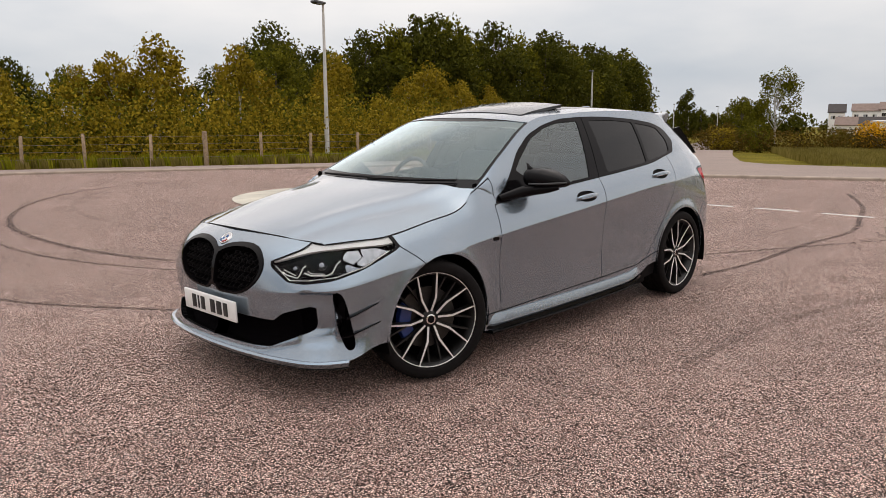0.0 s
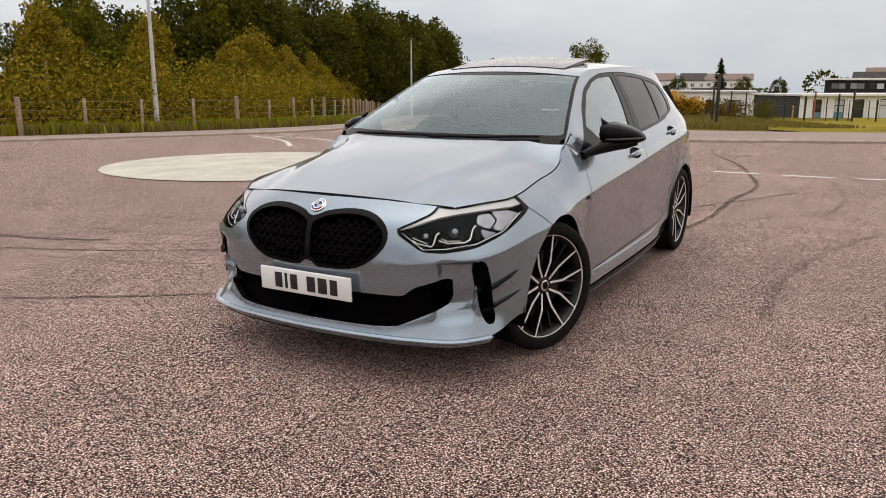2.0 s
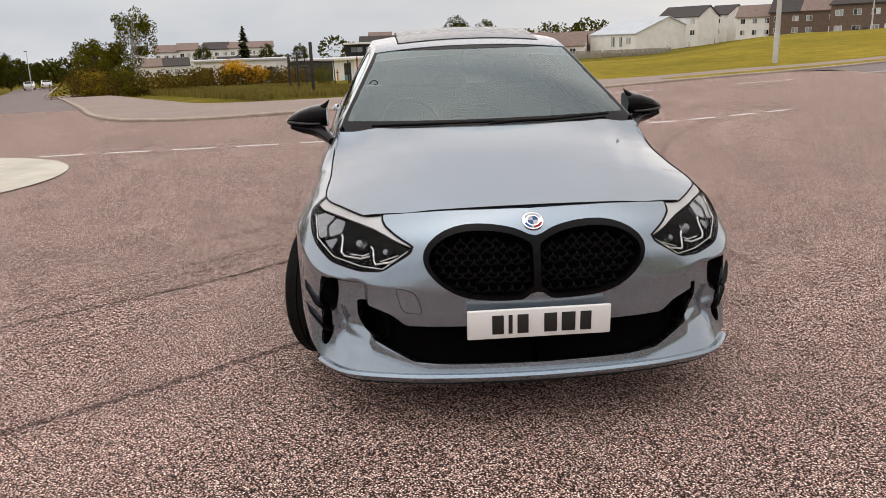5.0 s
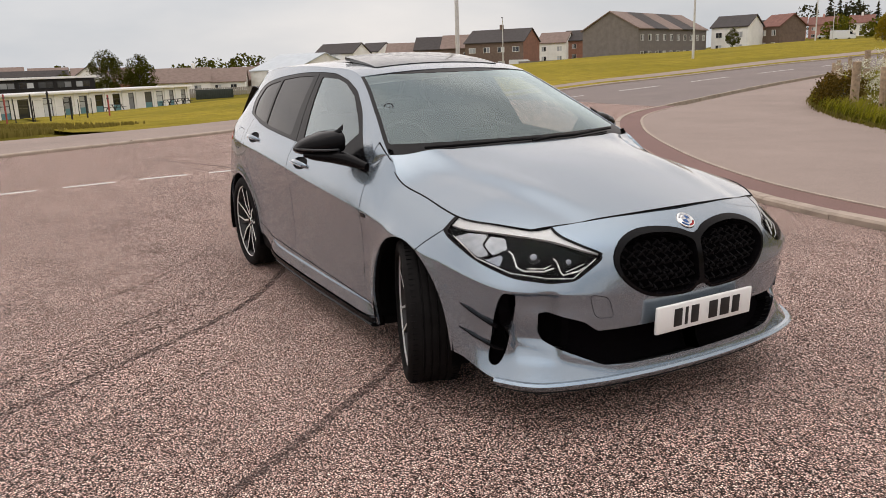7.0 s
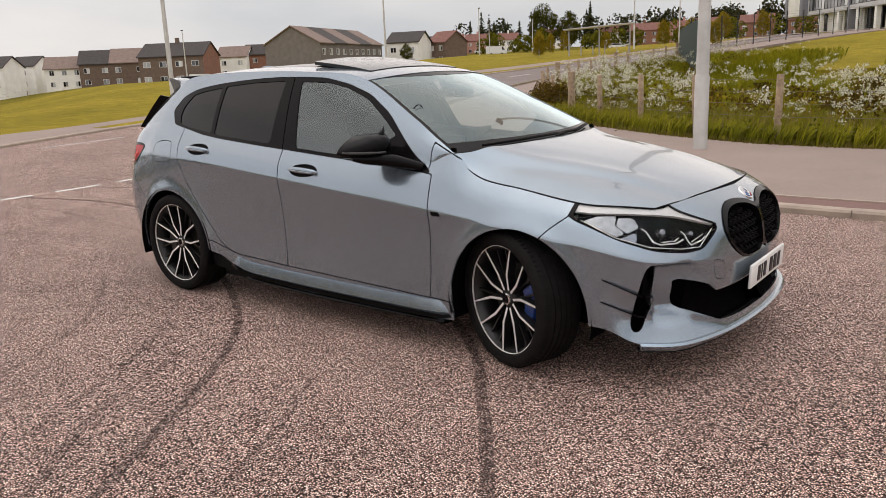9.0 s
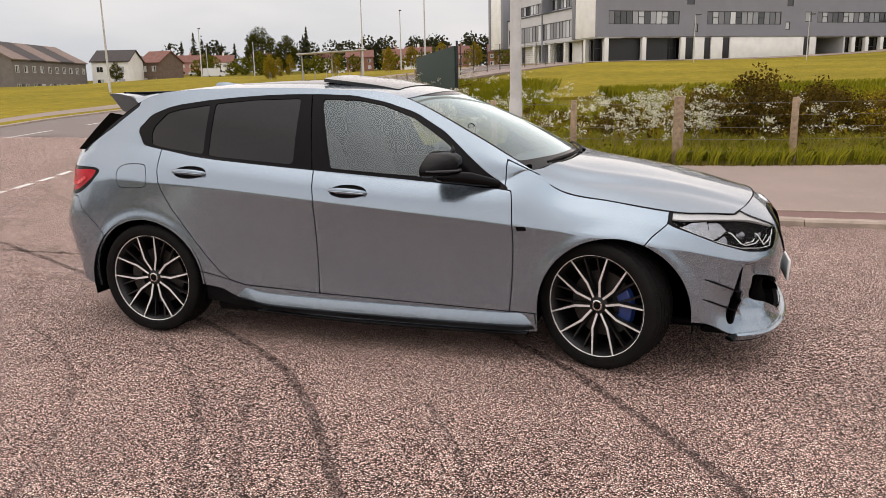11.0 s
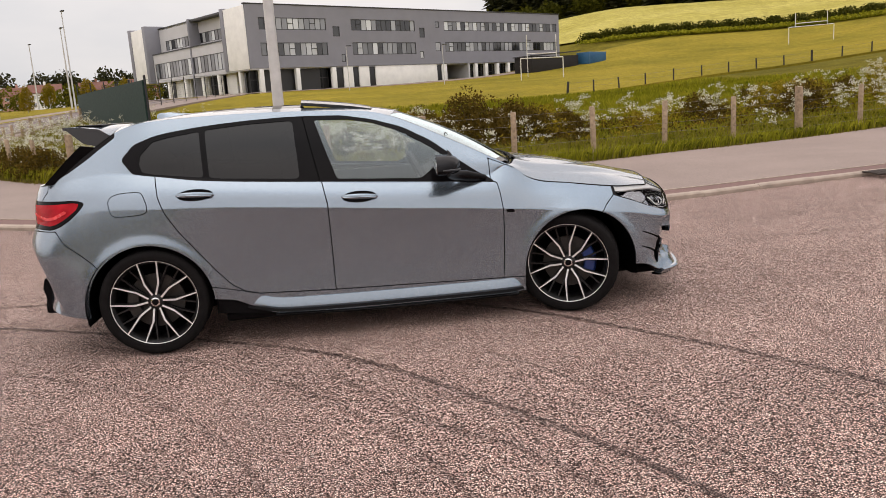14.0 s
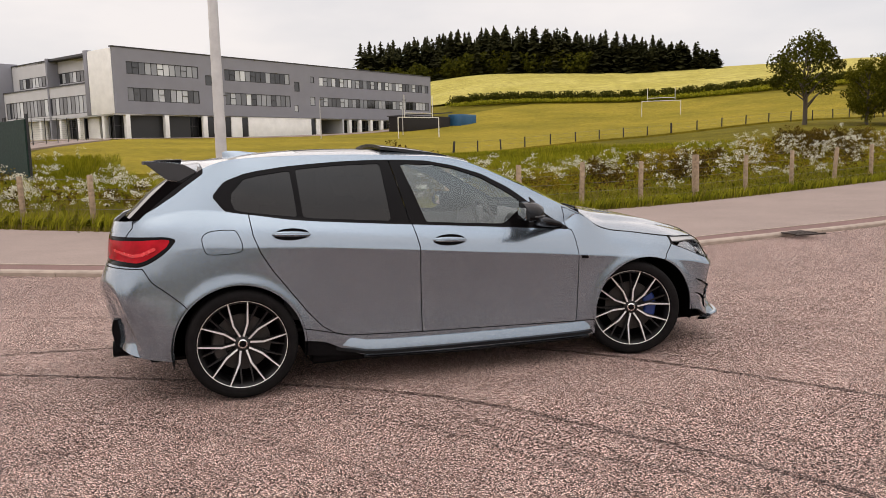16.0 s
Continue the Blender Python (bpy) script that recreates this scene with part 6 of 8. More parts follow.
shrubs = [tree("shrub", "low scrubby green shrub", 41 + i, 1.5, 0.9, 1500, 0.11, (LEAF_OLIVE, LEAF_RUST, LEAF_GREEN)[i], BARK, .05, 22, .35, .4, .025) for i in range(3)]
used = set()


def plant(model, x, y, scale=1.0, turn=0.0, label="", group=""):
    m = pose(x, y, ground_z(x, y) - 0.08, 0, 0, turn)
    if model.name not in used:
        used.add(model.name)
        model.matrix_basis = m @ Matrix.Diagonal((scale, scale, scale, 1))
        ob = model
    else:
        ob = copy_thing(model, m)
        ob.scale = (scale, scale, scale)
    if label or group:
        tagged(ob, label, group=group)
    return ob


def along(line, n, jitter, seed):
    g = np.random.default_rng(seed)
    C = spline(line, n)
    return C + g.normal(size=C.shape) * jitter, g


pts, g = along([(10, -33), (0, -28.6), (-8, -26.2), (-14, -25.4), (-22, -25.2), (-30, -28), (-38, -32.5), (-47, -38)], 26, .7, 3)
for i, (x, y) in enumerate(pts):
    plant(kinds["birch"][i % 3], x, y, g.uniform(.72, 1.05), g.uniform(0, 360), group="scrub birches")
pts, g = along([(12, -42), (-2, -36), (-12, -32.5), (-22, -31.5), (-32, -34), (-42, -40), (-52, -46)], 20, 1.2, 4)
for i, (x, y) in enumerate(pts):
    plant((kinds["green"][(i // 2) % 2], kinds["broad"][i % 3])[i % 2], x, y, g.uniform(.85, 1.1) * (.58 if x > -17 else .80), g.uniform(0, 360), group="wood trees")
pts, g = along([(4, -46), (-10, -42), (-24, -40), (-36, -41), (-48, -47), (-60, -53), (-76, -62), (-96, -73)], 22, 1.6, 5)
for i, (x, y) in enumerate(pts):
    plant(kinds["broad"][i % 3], x, y, g.uniform(.92, 1.15) * (.58 if x > -20 else .82 if x > -50 else 1.0), g.uniform(0, 360), group="wood trees")
pts, g = along([(10, -30), (0, -26.4), (-8, -24.6), (-14, -24.0), (-22, -23.8), (-30, -26.6), (-38, -31.2), (-47, -36.6)], 22, .5, 13)
for i, (x, y) in enumerate(pts):
    plant(kinds["birch"][(i + 1) % 3], x, y, g.uniform(.45, .78), g.uniform(0, 360), group="scrub birches")
pts, g = along([(4, -27), (-6, -24.2), (-12, -22.8), (-19, -22.2), (-26, -23.5), (-36, -29), (-50, -36.5), (-70, -47)], 44, .6, 6)
for i, (x, y) in enumerate(pts):
    plant(shrubs[i % 3], x, y, g.uniform(.45, 1.0), g.uniform(0, 360), group="fence shrubs")

pts, g = along([(-26, -32.0), (-29.7, -33.0), (-36, -34.4), (-43, -35.2), (-51.3, -36.2), (-63.7, -40.5), (-74.7, -44.5)], 17, .6, 8)
for i, (x, y) in enumerate(pts):
    plant((kinds["broad"][i % 3], kinds["green"][1])[i % 3 == 1], x, y, (1.0 + .45 * i / 16) * g.uniform(.93, 1.07) * (1.0 if i % 3 != 1 else 1.1), g.uniform(0, 360), group="wood trees")
plant(kinds["broad"][1], -22.5, -36.5, .98, 40, group="wood trees")

g = np.random.default_rng(77)
T_ = np.concatenate([spline([(12, -31.5), (0, -27.6), (-8, -25.4), (-14, -24.6), (-22, -24.6), (-30, -27.4), (-38, -32), (-47, -37.4), (-60, -42), (-74, -47.5)], 150), spline([(12, -34.5), (-6, -30), (-14, -28.4), (-24, -28.4), (-36, -33), (-50, -40)], 110)])
C_ = np.concatenate([np.c_[g.normal(size=(80, 2)) * [.9, .9] + p, ground_z(*p) + np.abs(g.normal(size=80)) * 1.05 + .05] for p in T_])
V_, F_ = leaf_cards(C_, .24, .4, 78)
tagged(new("thicket", mesh_from("thicket", V_, F_, [LEAF_GREEN], smooth=False)), "dense green undergrowth filling the wood's edge", "undergrowth", kind="stuff")

for line_, n_, hgt, seed_, leaf_, word in (([(14, -31), (4, -27.0), (-3, -23.6), (-8, -21.2), (-12, -20.4), (-17, -20.0), (-22, -21.4), (-28, -24.6), (-38, -30.4), (-47, -36.0)], 190, 1.15, 81, LEAF_OLIVE, "yellow-olive scrub"),
                                          ([(14, -33), (2, -28.0), (-6, -24.6), (-14, -22.8), (-22, -23.6), (-30, -27.4), (-40, -32.8), (-56, -40.5), (-76, -50)], 230, 1.35, 82, LEAF_GREEN, "deep green scrub"),
                                          ([(-44, -34.5), (-56, -39.0), (-72, -47.0), (-92, -56.5), (-112, -65)], 130, 1.5, 83, LEAF_RUST, "dark scrub"),
                                          ([(-40.5, -17.8), (-40.8, -15.6), (-41.4, -13.2), (-41.9, -11.0), (-42.6, -9.2), (-44.5, -7.2), (-46.5, -5.8)], 60, .62, 84, LEAF_RUST, "rusty hedge")):
    g = np.random.default_rng(seed_)
    heave = .65 + .5 * np.abs(np.sin(np.arange(n_) * .37 + seed_)) + .3 * g.uniform(size=n_)
    C_ = np.concatenate([np.c_[np.clip(g.normal(size=(210, 2)), -1.8, 1.8) * .75 + p, ground_z(*p) + g.uniform(size=210) ** 1.15 * 1.6 * hgt * k_] for p, k_ in zip(spline(line_, n_), heave)])
    V_, F_ = leaf_cards(C_, .115, .5, seed_, .7)
    tagged(new("scrub", mesh_from("scrub", V_, F_, [leaf_], smooth=False)), word + " growing thickly from the ground", "undergrowth", kind="stuff")

# the planted corner to the west: birch, shrubs, broom
lone = tree("birch_tree", "slender birch with a white stem on the verge", 61, 5.9, 1.5, 4200, 0.14, LEAF_GREEN, BIRCH_BARK, .3, 40, .45, .3, .06)
plant(lone, -47.7, -16.2, .93)
dense = tree("small_tree", "bushy green tree beside the birch", 62, 4.6, 1.9, 5200, 0.17, LEAF_GREEN, BARK, .05, 50, .5, .3, .07)
plant(dense, -48.6, -17.9, .72)
plant(dense, -51.4, -20.0, .80, 80)
plant(dense, -56.5, -22.4, .82, 160)
for i, (x, y, k) in enumerate([(-40.5, -16.5, 1.0), (-41, -14.6, 1.1), (-42.5, -17.6, 1.2), (-43.5, -13.2, .8), (-44.5, -11.6, .9), (-45, -9.9, .8), (-46.5, -6.5, .8), (-47.5, -4.2, .8), (-48, -12.5, 1.0)]):
    plant(shrubs[(i * 2) % 3], x, y, k, i * 50, group="corner shrubs")
broom = tree("broom_bush", "broom bush covered in yellow flowers", 63, 1.7, 1.1, 2600, 0.10, BROOM, BARK, .1, 30, .35, .3, .03)
plant(broom, -43.6, -9.2, 1.0)
plant(broom, -43.9, -8.1, .8, 90)

# the trees to the north-east and beyond
ash = tree("ash_tree", "open-crowned ash tree standing in the field corner", 64, 7.0, 3.0, 5600, 0.24, LEAF_DARK, BARK, .36, 46, .75, .25, .16)
plant(ash, 41.0, 40.6, .88)
for x, y, k in ((43.5, 37.5, .75), (45, 36, .85), (44.5, 34, .8), (47, 36.5, 1.15), (49, 33.5, 1.2), (46, 40, .6)):
    plant(kinds["green"][0], x, y, k, x * 40, "dark bushy tree at the field corner")
for x, y, k, i in ((-214, -48, 1.0, 1), (-205, -30, .9, 0), (-190, -20, .8, 2), (-128, 219, 1.9, 1), (-122, 224, 1.6, 0), (-148, 14, 1.2, 1), (-151, 20, 1.1, 0), (-160, 8, .8, 2),
                   (-190, 95, .9, 1), (-196, 86, .9, 0), (-100, 118, .5, 0)):
    plant(kinds["broad"][i], x, y, k, x * 7, "distant dark green tree between houses")


pine = tree("roadside_pine", "dark upright pine beside the far road", 68, 9.6, 2.3, 5200, 0.34, LEAF_DARK, BARK, .10, 60, .75, .55, .16)
for x, y, k in ((-130.7, -64.2, 1.0), (-139.5, -65.6, .66), (-152, -69.0, .58), (-163, -70.5, .5)):
    plant(pine, x, y, k, x * 9, group="far roadside pines")


def conifer_quads(x, y, z, h, r, g, n=60):
    """One conifer as tiers of drooping sprays."""
    t = g.uniform(0.06, 1.0, n) ** 0.8
    a = g.uniform(0, 2 * math.pi, n)
    rad = (r * (1 - t) ** 0.62 + 0.12) * g.uniform(.45, 1.15, n)
    root = np.c_[np.full(n, x), np.full(n, y), z + h * t]
    out = np.c_[np.cos(a), np.sin(a), g.uniform(-.55, .22, n)]
    side = np.c_[-np.sin(a), np.cos(a), np.zeros(n)]
    w = (rad * 0.34 + 0.25)[:, None]
    tip = root + out * rad[:, None]
    mid = root + out * rad[:, None] * .55
    return np.stack([root + [0, 0, h * .03], mid + side * w, tip, mid - side * w], 1).reshape(-1, 3)


def conifer_wood(name, label, spots, seed, h=(11, 17), r=(1.6, 2.6), n=70, size=lambda x: 1.0):
    g = np.random.default_rng(seed)
    V = [conifer_quads(x, y, ground_z(x, y) - .5, g.uniform(*h) * size(x), g.uniform(*r) * size(x) ** .5, g, n) for x, y in spots]
    V = np.concatenate(V)
    me = mesh_from(name, V, np.arange(len(V)).reshape(-1, 4), [NEEDLE], smooth=False)
    return tagged(new(name, me), label, "wood", kind="stuff")


g = np.random.default_rng(9)
spots = []
for k in range(620):
    u_ = g.uniform(0, 1)
    p = np.array([60, 285]) * (1 - u_) + np.array([142, 190]) * u_
    spots.append(p + np.array([.66, .75]) * abs(g.normal()) * 16 + g.normal(size=2) * 3)
conifer_wood("conifer_wood", "dark conifer plantation along the skyline", spots, 12, (7.5, 18.5), (3.0, 5.8), 150, lambda x: float(np.interp(x, [60, 105, 130, 150, 165], [1.0, .92, .66, .42, .32])))


def clump_wood(name, label, spots, seed, h, r, leaf, n=110, size=.9):
    """Rounded far trees as clouds of leaf sprays, on the ground."""
    g = np.random.default_rng(seed)
    C = []
    for x, y in spots:
        hh, rr = g.uniform(*h), g.uniform(*r)
        q = g.normal(size=(n, 3))
        q *= (g.uniform(.3, 1, (n, 1)) ** .4) / np.linalg.norm(q, axis=1, keepdims=True)
        C.append(np.c_[x + q[:, 0] * rr, y + q[:, 1] * rr, ground_z(x, y) + hh * .5 + q[:, 2] * hh * .5])
    V, F = leaf_cards(np.concatenate(C), size, .4, seed, .8)
    return tagged(new(name, mesh_from(name, V, F, [leaf], smooth=False)), label, "trees", kind="stuff")


spots = [(-180 + g.normal() * 6, 270 + g.normal() * 4) for _ in range(8)] + [(-138 + g.normal() * 3, 275 + g.normal() * 3) for _ in range(4)]
conifer_wood("distant_conifers", "tall dark conifers above the houses", spots, 13, (11, 17), (2.2, 3.4), 110)
spots = [(x + g.normal() * 4, 290 + g.normal() * 8) for x in np.linspace(-128, -30, 44)] + [(x + g.normal() * 5, 300 + g.normal() * 5) for x in np.linspace(-215, -140, 16)]
clump_wood("distant_wood", "dark pine wood on the far ridge above the houses", spots, 16, (9, 14), (3.5, 5.5), NEEDLE, 260, 1.1)
conifer_wood("roadside_conifer", "tall slender dark conifer beside the flats", [(-203, -35.3)], 14, (11.3, 11.6), (3.0, 3.2), 220)
clump_wood("garden_trees", "leafy garden trees among the houses", [(x + g.normal() * 3, y + g.normal() * 4) for x, y in zip(np.linspace(-150, -45, 22), np.linspace(212, 214, 22))], 17, (4, 8), (2, 3.6), LEAF_GREEN, 260, .7)
spots = [(-246 + g.normal() * 8, y + g.normal() * 2) for y in np.linspace(-14, 96, 26)]
clump_wood("distant_treetops", "dark rounded trees behind the bungalows", spots, 15, (6.5, 10.5), (3, 5.5), LEAF_DARK, 300, .9)
def low_growth(name, label, category, line_, n_, per, wide, tall, size, leaf_, seed_):
    """A low band of leaves along a line on the ground."""
    g_ = np.random.default_rng(seed_)
    C = np.concatenate([np.c_[np.clip(g_.normal(size=(per, 2)), -2, 2) * wide + p_, ground_z(*p_) + g_.uniform(0, tall * (.7 + .3 * math.sin(k_ * .9)), per)] for k_, p_ in enumerate(spline(line_, n_))])
    V, F = leaf_cards(C, size, .4, seed_, .75)
    return tagged(new(name, mesh_from(name, V, F, [leaf_], smooth=False)), label, category, kind="stuff")


low_growth("field_hedge", "dark hedge along the foot of the crop field", "hedge", [(56, 163.5), (82, 153.5), (108, 135.5), (132, 117.5), (150, 105)], 190, 200, .9, 2.0, .42, LEAF_DARK, 5)
low_growth("rough_bank", "rough grassy bank beyond the pitch", "grass bank", [(57, 157), (82, 147.5), (106, 129), (129, 108)], 170, 150, 2.6, .7, .42, BLADE, 6)


mix = [np.array([58, 281]) * (1 - u_) + np.array([143, 187]) * u_ for u_ in np.random.default_rng(90).uniform(0, .72, 100)]
clump_wood("plantation_edge", "dull green broadleaf edge of the plantation", [tuple(p_) for p_ in mix], 91, (4, 8.5), (2, 3.6), LEAF_DARK, 150, 1.0)
clump_wood("distant_treeline", "dark rounded trees at the end of the far road", [(x_ + 4 * math.sin(x_), y_) for x_, y_ in spline([(-118, -70), (-150, -82), (-185, -88), (-200, -80), (-204, -70)], 46)] + [(x_, y_) for x_, y_ in spline([(-236, -30), (-238, -52), (-232, -72)], 16)], 92, (3.5, 6.5), (2.2, 4.2), LEAF_DARK, 240, .8)

# tall grass along the verges
def blades(name, label, spots, h, material, seed, width=0.012, lean=0.35):
    g = np.random.default_rng(seed)
    P = np.asarray(spots, float)
    n = len(P)
    hh = g.uniform(.55, 1.25, n) * h
    a = g.uniform(0, 2 * math.pi, n)
    d = np.c_[np.cos(a), np.sin(a)] * (g.uniform(0, lean, n) * hh)[:, None]
    s = np.c_[-np.sin(a + .7), np.cos(a + .7), np.zeros(n)] * width * g.uniform(.6, 1.6, n)[:, None]
    root = np.c_[P, land(P[:, 0], P[:, 1]) - 0.03]
    mid = root + np.c_[d * .35, hh * .6]
    tip = root + np.c_[d, hh]
    V = np.stack([root - s, root + s, mid + s * .8, tip, mid - s * .8], 1).reshape(-1, 3)
    F = np.arange(5 * n).reshape(-1, 5)
    me = mesh_from(name, V, F, [material], smooth=False)
    return tagged(new(name, me), label, "tall grass", kind="stuff")


def scatter(line, n, lo, hi, seed, near=None):
    """Random places beside a line, between two distances from it (to its right)."""
    g = np.random.default_rng(seed)
    i = g.uniform(0, len(line) - 1.001, n)
    k = i.astype(int)
    p = line[k] + (line[k + 1] - line[k]) * (i - k)[:, None]
    T = line[k + 1] - line[k]
    T /= np.linalg.norm(T, axis=1, keepdims=True)
    return p + np.c_[T[:, 1], -T[:, 0]] * g.uniform(lo, hi, n)[:, None]


def tufts(P, seed, pull=.75, cell=.28):
    """Draws places together into tufts."""
    g = np.random.default_rng(seed)
    c = np.floor(P / cell)
    off = np.stack([np.sin(c[:, 0] * 12.9898 + c[:, 1] * 78.233) * 43758.5453, np.sin(c[:, 0] * 39.346 + c[:, 1] * 11.135) * 24634.6345], 1)
    off -= np.floor(off)
    mid = (c + .15 + .7 * off) * cell
    return P + (mid - P) * pull * g.uniform(.3, 1, (len(P), 1))


near_edge = GRASS_EDGE[(GRASS_EDGE[:, 0] < 32) & (GRASS_EDGE[:, 1] < 42)]
dense_edge = spline(near_edge, 300)
blades("tall_grass", "dense tall green grass along the fence", tufts(scatter(dense_edge, 44000, 0.0, 2.4, 1), 1), .46, BLADE, 1, .009, .75)
blades("tall_grass", "dry flowering grass stalks along the fence", tufts(scatter(dense_edge, 12000, 0.1, 3.0, 8), 8), .62, BLADE_DRY, 8, .005, .6)
blades("tall_grass", "deep green grass low in the verge", tufts(scatter(dense_edge, 20000, 0.0, 2.6, 9), 9), .36, LEAF_GREEN, 9, .011, .9)
blades("tall_grass", "tangled meadow grass beyond the fence", tufts(scatter(dense_edge, 40000, 1.8, 9.0, 2), 2, .7, .45), .50, BLADE, 2, .016, .7)
blades("tall_grass", "short dry grass at the footway edge", scatter(dense_edge, 9000, -.12, .45, 3), .20, BLADE_DRY, 3, .008)
blades("meadow_grass", "coarse meadow grass before the pitch", scatter(dense_edge[:140], 26000, 8.0, 26.0, 4), .50, BLADE, 4, .035)
south = spline(SOUTH_EDGE[(SOUTH_EDGE[:, 0] > -46) & (SOUTH_EDGE[:, 0] < 12)][::-1], 200)
blades("roadside_weeds", "dry yellow weeds along the wood's edge", tufts(scatter(south[::-1], 16000, .0, 4.0, 5), 5, .7, .7), .34, BLADE_DRY, 5, .020)
blades("roadside_weeds", "green weeds below the fence", tufts(scatter(south[::-1], 9000, .3, 4.0, 6), 6, .8, .9), .42, BLADE, 6, .022)
west = spline(WEST_EDGE[(WEST_EDGE[:, 1] < -6) & (WEST_EDGE[:, 0] > -50)], 120)
blades("roadside_weeds", "rough grass round the corner shrubs", scatter(west, 7000, 2.0, 9.0, 7), .35, BLADE_DRY, 7, .03)

# tangle of stalks and leaves in the meadow
M_ = np.concatenate([tufts(scatter(dense_edge[:170], 26000, 1.8, 10.0, 55), 55, .75, .8), tufts(scatter(dense_edge[150:], 9000, 1.6, 6.0, 56), 56, .75, .8)])
Z_ = land(M_[:, 0], M_[:, 1]) + np.abs(np.random.default_rng(57).normal(size=len(M_))) * .26 + .03
V_, F_ = leaf_cards(np.c_[M_, Z_], .095, .9, 58, .38)
tagged(new("meadow_tangle", mesh_from("meadow_tangle", V_, F_, [LEAF_OLIVE], smooth=False)), "tangled yellow-green stalks in the meadow", "meadow plants", kind="stuff")

R_ = np.concatenate([tufts(scatter(dense_edge[:190], 15000, 1.6, 8.5, 61), 61, .85, 2.2), tufts(scatter(dense_edge[150:], 5000, 1.4, 5.0, 62), 62, .85, 1.8)])
Z_ = land(R_[:, 0], R_[:, 1]) + np.random.default_rng(63).uniform(0, .62, len(R_))
V_, F_ = leaf_cards(np.c_[R_, Z_], .085, .6, 64, .5)
tagged(new("meadow_dock", mesh_from("meadow_dock", V_, F_, [LEAF_RUST], smooth=False)), "rusty dock and bramble patches in the meadow", "meadow plants", kind="stuff")

# broad weeds low in the verge
W_ = np.concatenate([tufts(scatter(dense_edge, 9000, .02, 1.3, 51), 51, .8, .5), tufts(scatter(dense_edge, 5000, .8, 4.0, 52), 52, .8, .6)])
Z_ = land(W_[:, 0], W_[:, 1]) + np.abs(np.random.default_rng(53).normal(size=len(W_))) * .15 + .02
V_, F_ = leaf_cards(np.c_[W_, Z_], .085, .5, 54, .6)
tagged(new("verge_weeds", mesh_from("verge_weeds", V_, F_, [LEAF_GREEN], smooth=False)), "broad-leaved green weeds at the foot of the grass", "weeds", kind="stuff")

# cow parsley and dock
def parsley(spots, seed):
    g = np.random.default_rng(seed)
    heads, stems = [], []
    for x, y in spots:
        z = ground_z(x, y)
        h = g.uniform(.45, 1.2)
        lean = g.normal(size=2) * .08
        top = np.array([x + lean[0], y + lean[1], z + h])
        stems.append([(x, y, z), tuple(top)])
        for _ in range(g.integers(3, 7)):
            c = top + np.r_[g.normal(size=2) * .15, g.uniform(-.22, .05)]
            stems.append([tuple(top - [0, 0, .30]), tuple(c)])
            r = g.uniform(.035, .085)
            q = g.normal(size=(20, 3)) * [r * .8, r * .8, .028]
            heads.append(c + q)
    V, F = leaf_cards(np.concatenate(heads), .033, .5, seed, .9)
    tagged(new("cow_parsley_flowers", mesh_from("cow_parsley_flowers", V, F, [UMBEL], smooth=False)), "white flower heads of cow parsley in the verge", "wild flowers", kind="stuff")
    A = np.array(stems, float)
    n = len(A)
    s = np.tile([.005, .003, 0], (n, 1))
    V = np.stack([A[:, 0] - s, A[:, 0] + s, A[:, 1]], 1).reshape(-1, 3)
    tagged(new("cow_parsley_stems", mesh_from("cow_parsley_stems", V, np.arange(3 * n).reshape(-1, 3), [BLADE], smooth=False)), "thin green cow parsley stems", "wild flowers", kind="stuff")


parsley(np.concatenate([scatter(dense_edge, 60, .5, 2.4, 21), tufts(scatter(dense_edge, 130, 1.6, 9.0, 22), 22, .7, 1.6), scatter(dense_edge[150:], 70, .4, 2.0, 23), tufts(scatter(dense_edge[:150], 190, 1.2, 7.5, 26), 26, .7, 1.6), tufts(scatter(dense_edge[120:], 120, .6, 3.5, 27), 27, .6, 1.2)]), 25)
for i, (x, y) in enumerate(scatter(dense_edge[:150], 50, 3.2, 9.5, 31)):
    plant(shrubs[(1, 1, 0)[i % 3]], x, y, .45 + .4 * ((i * 7) % 10) / 10, i * 37, "low rusty scrub in the meadow", "meadow scrub")
bush = tree("shrub", "dark bush growing through the fence", 66, 1.6, 1.15, 7000, 0.075, LEAF_RUST, BARK, .02, 46, .34, .45, .03)
for i, (x, y) in enumerate([(3.0, 12.6), (4.4, 13.4), (5.6, 13.2), (2.0, 13.6), (-8.3, 16.0), (-7.7, 15.3), (-8.9, 17.0), (-7.2, 14.7)]):
    plant(bush if i < 4 else shrubs[1], x, y, ((.95, .8, .62, .75)[i] if i < 4 else .62), i * 61, "dark bush growing through the fence", "meadow scrub")


# ---------------------------------------------------------------- fences
DARK_TIMBER = plain("dark_creosoted_posts", (0.035, 0.030, 0.026), 0.9, vary=0.3, scale=10)


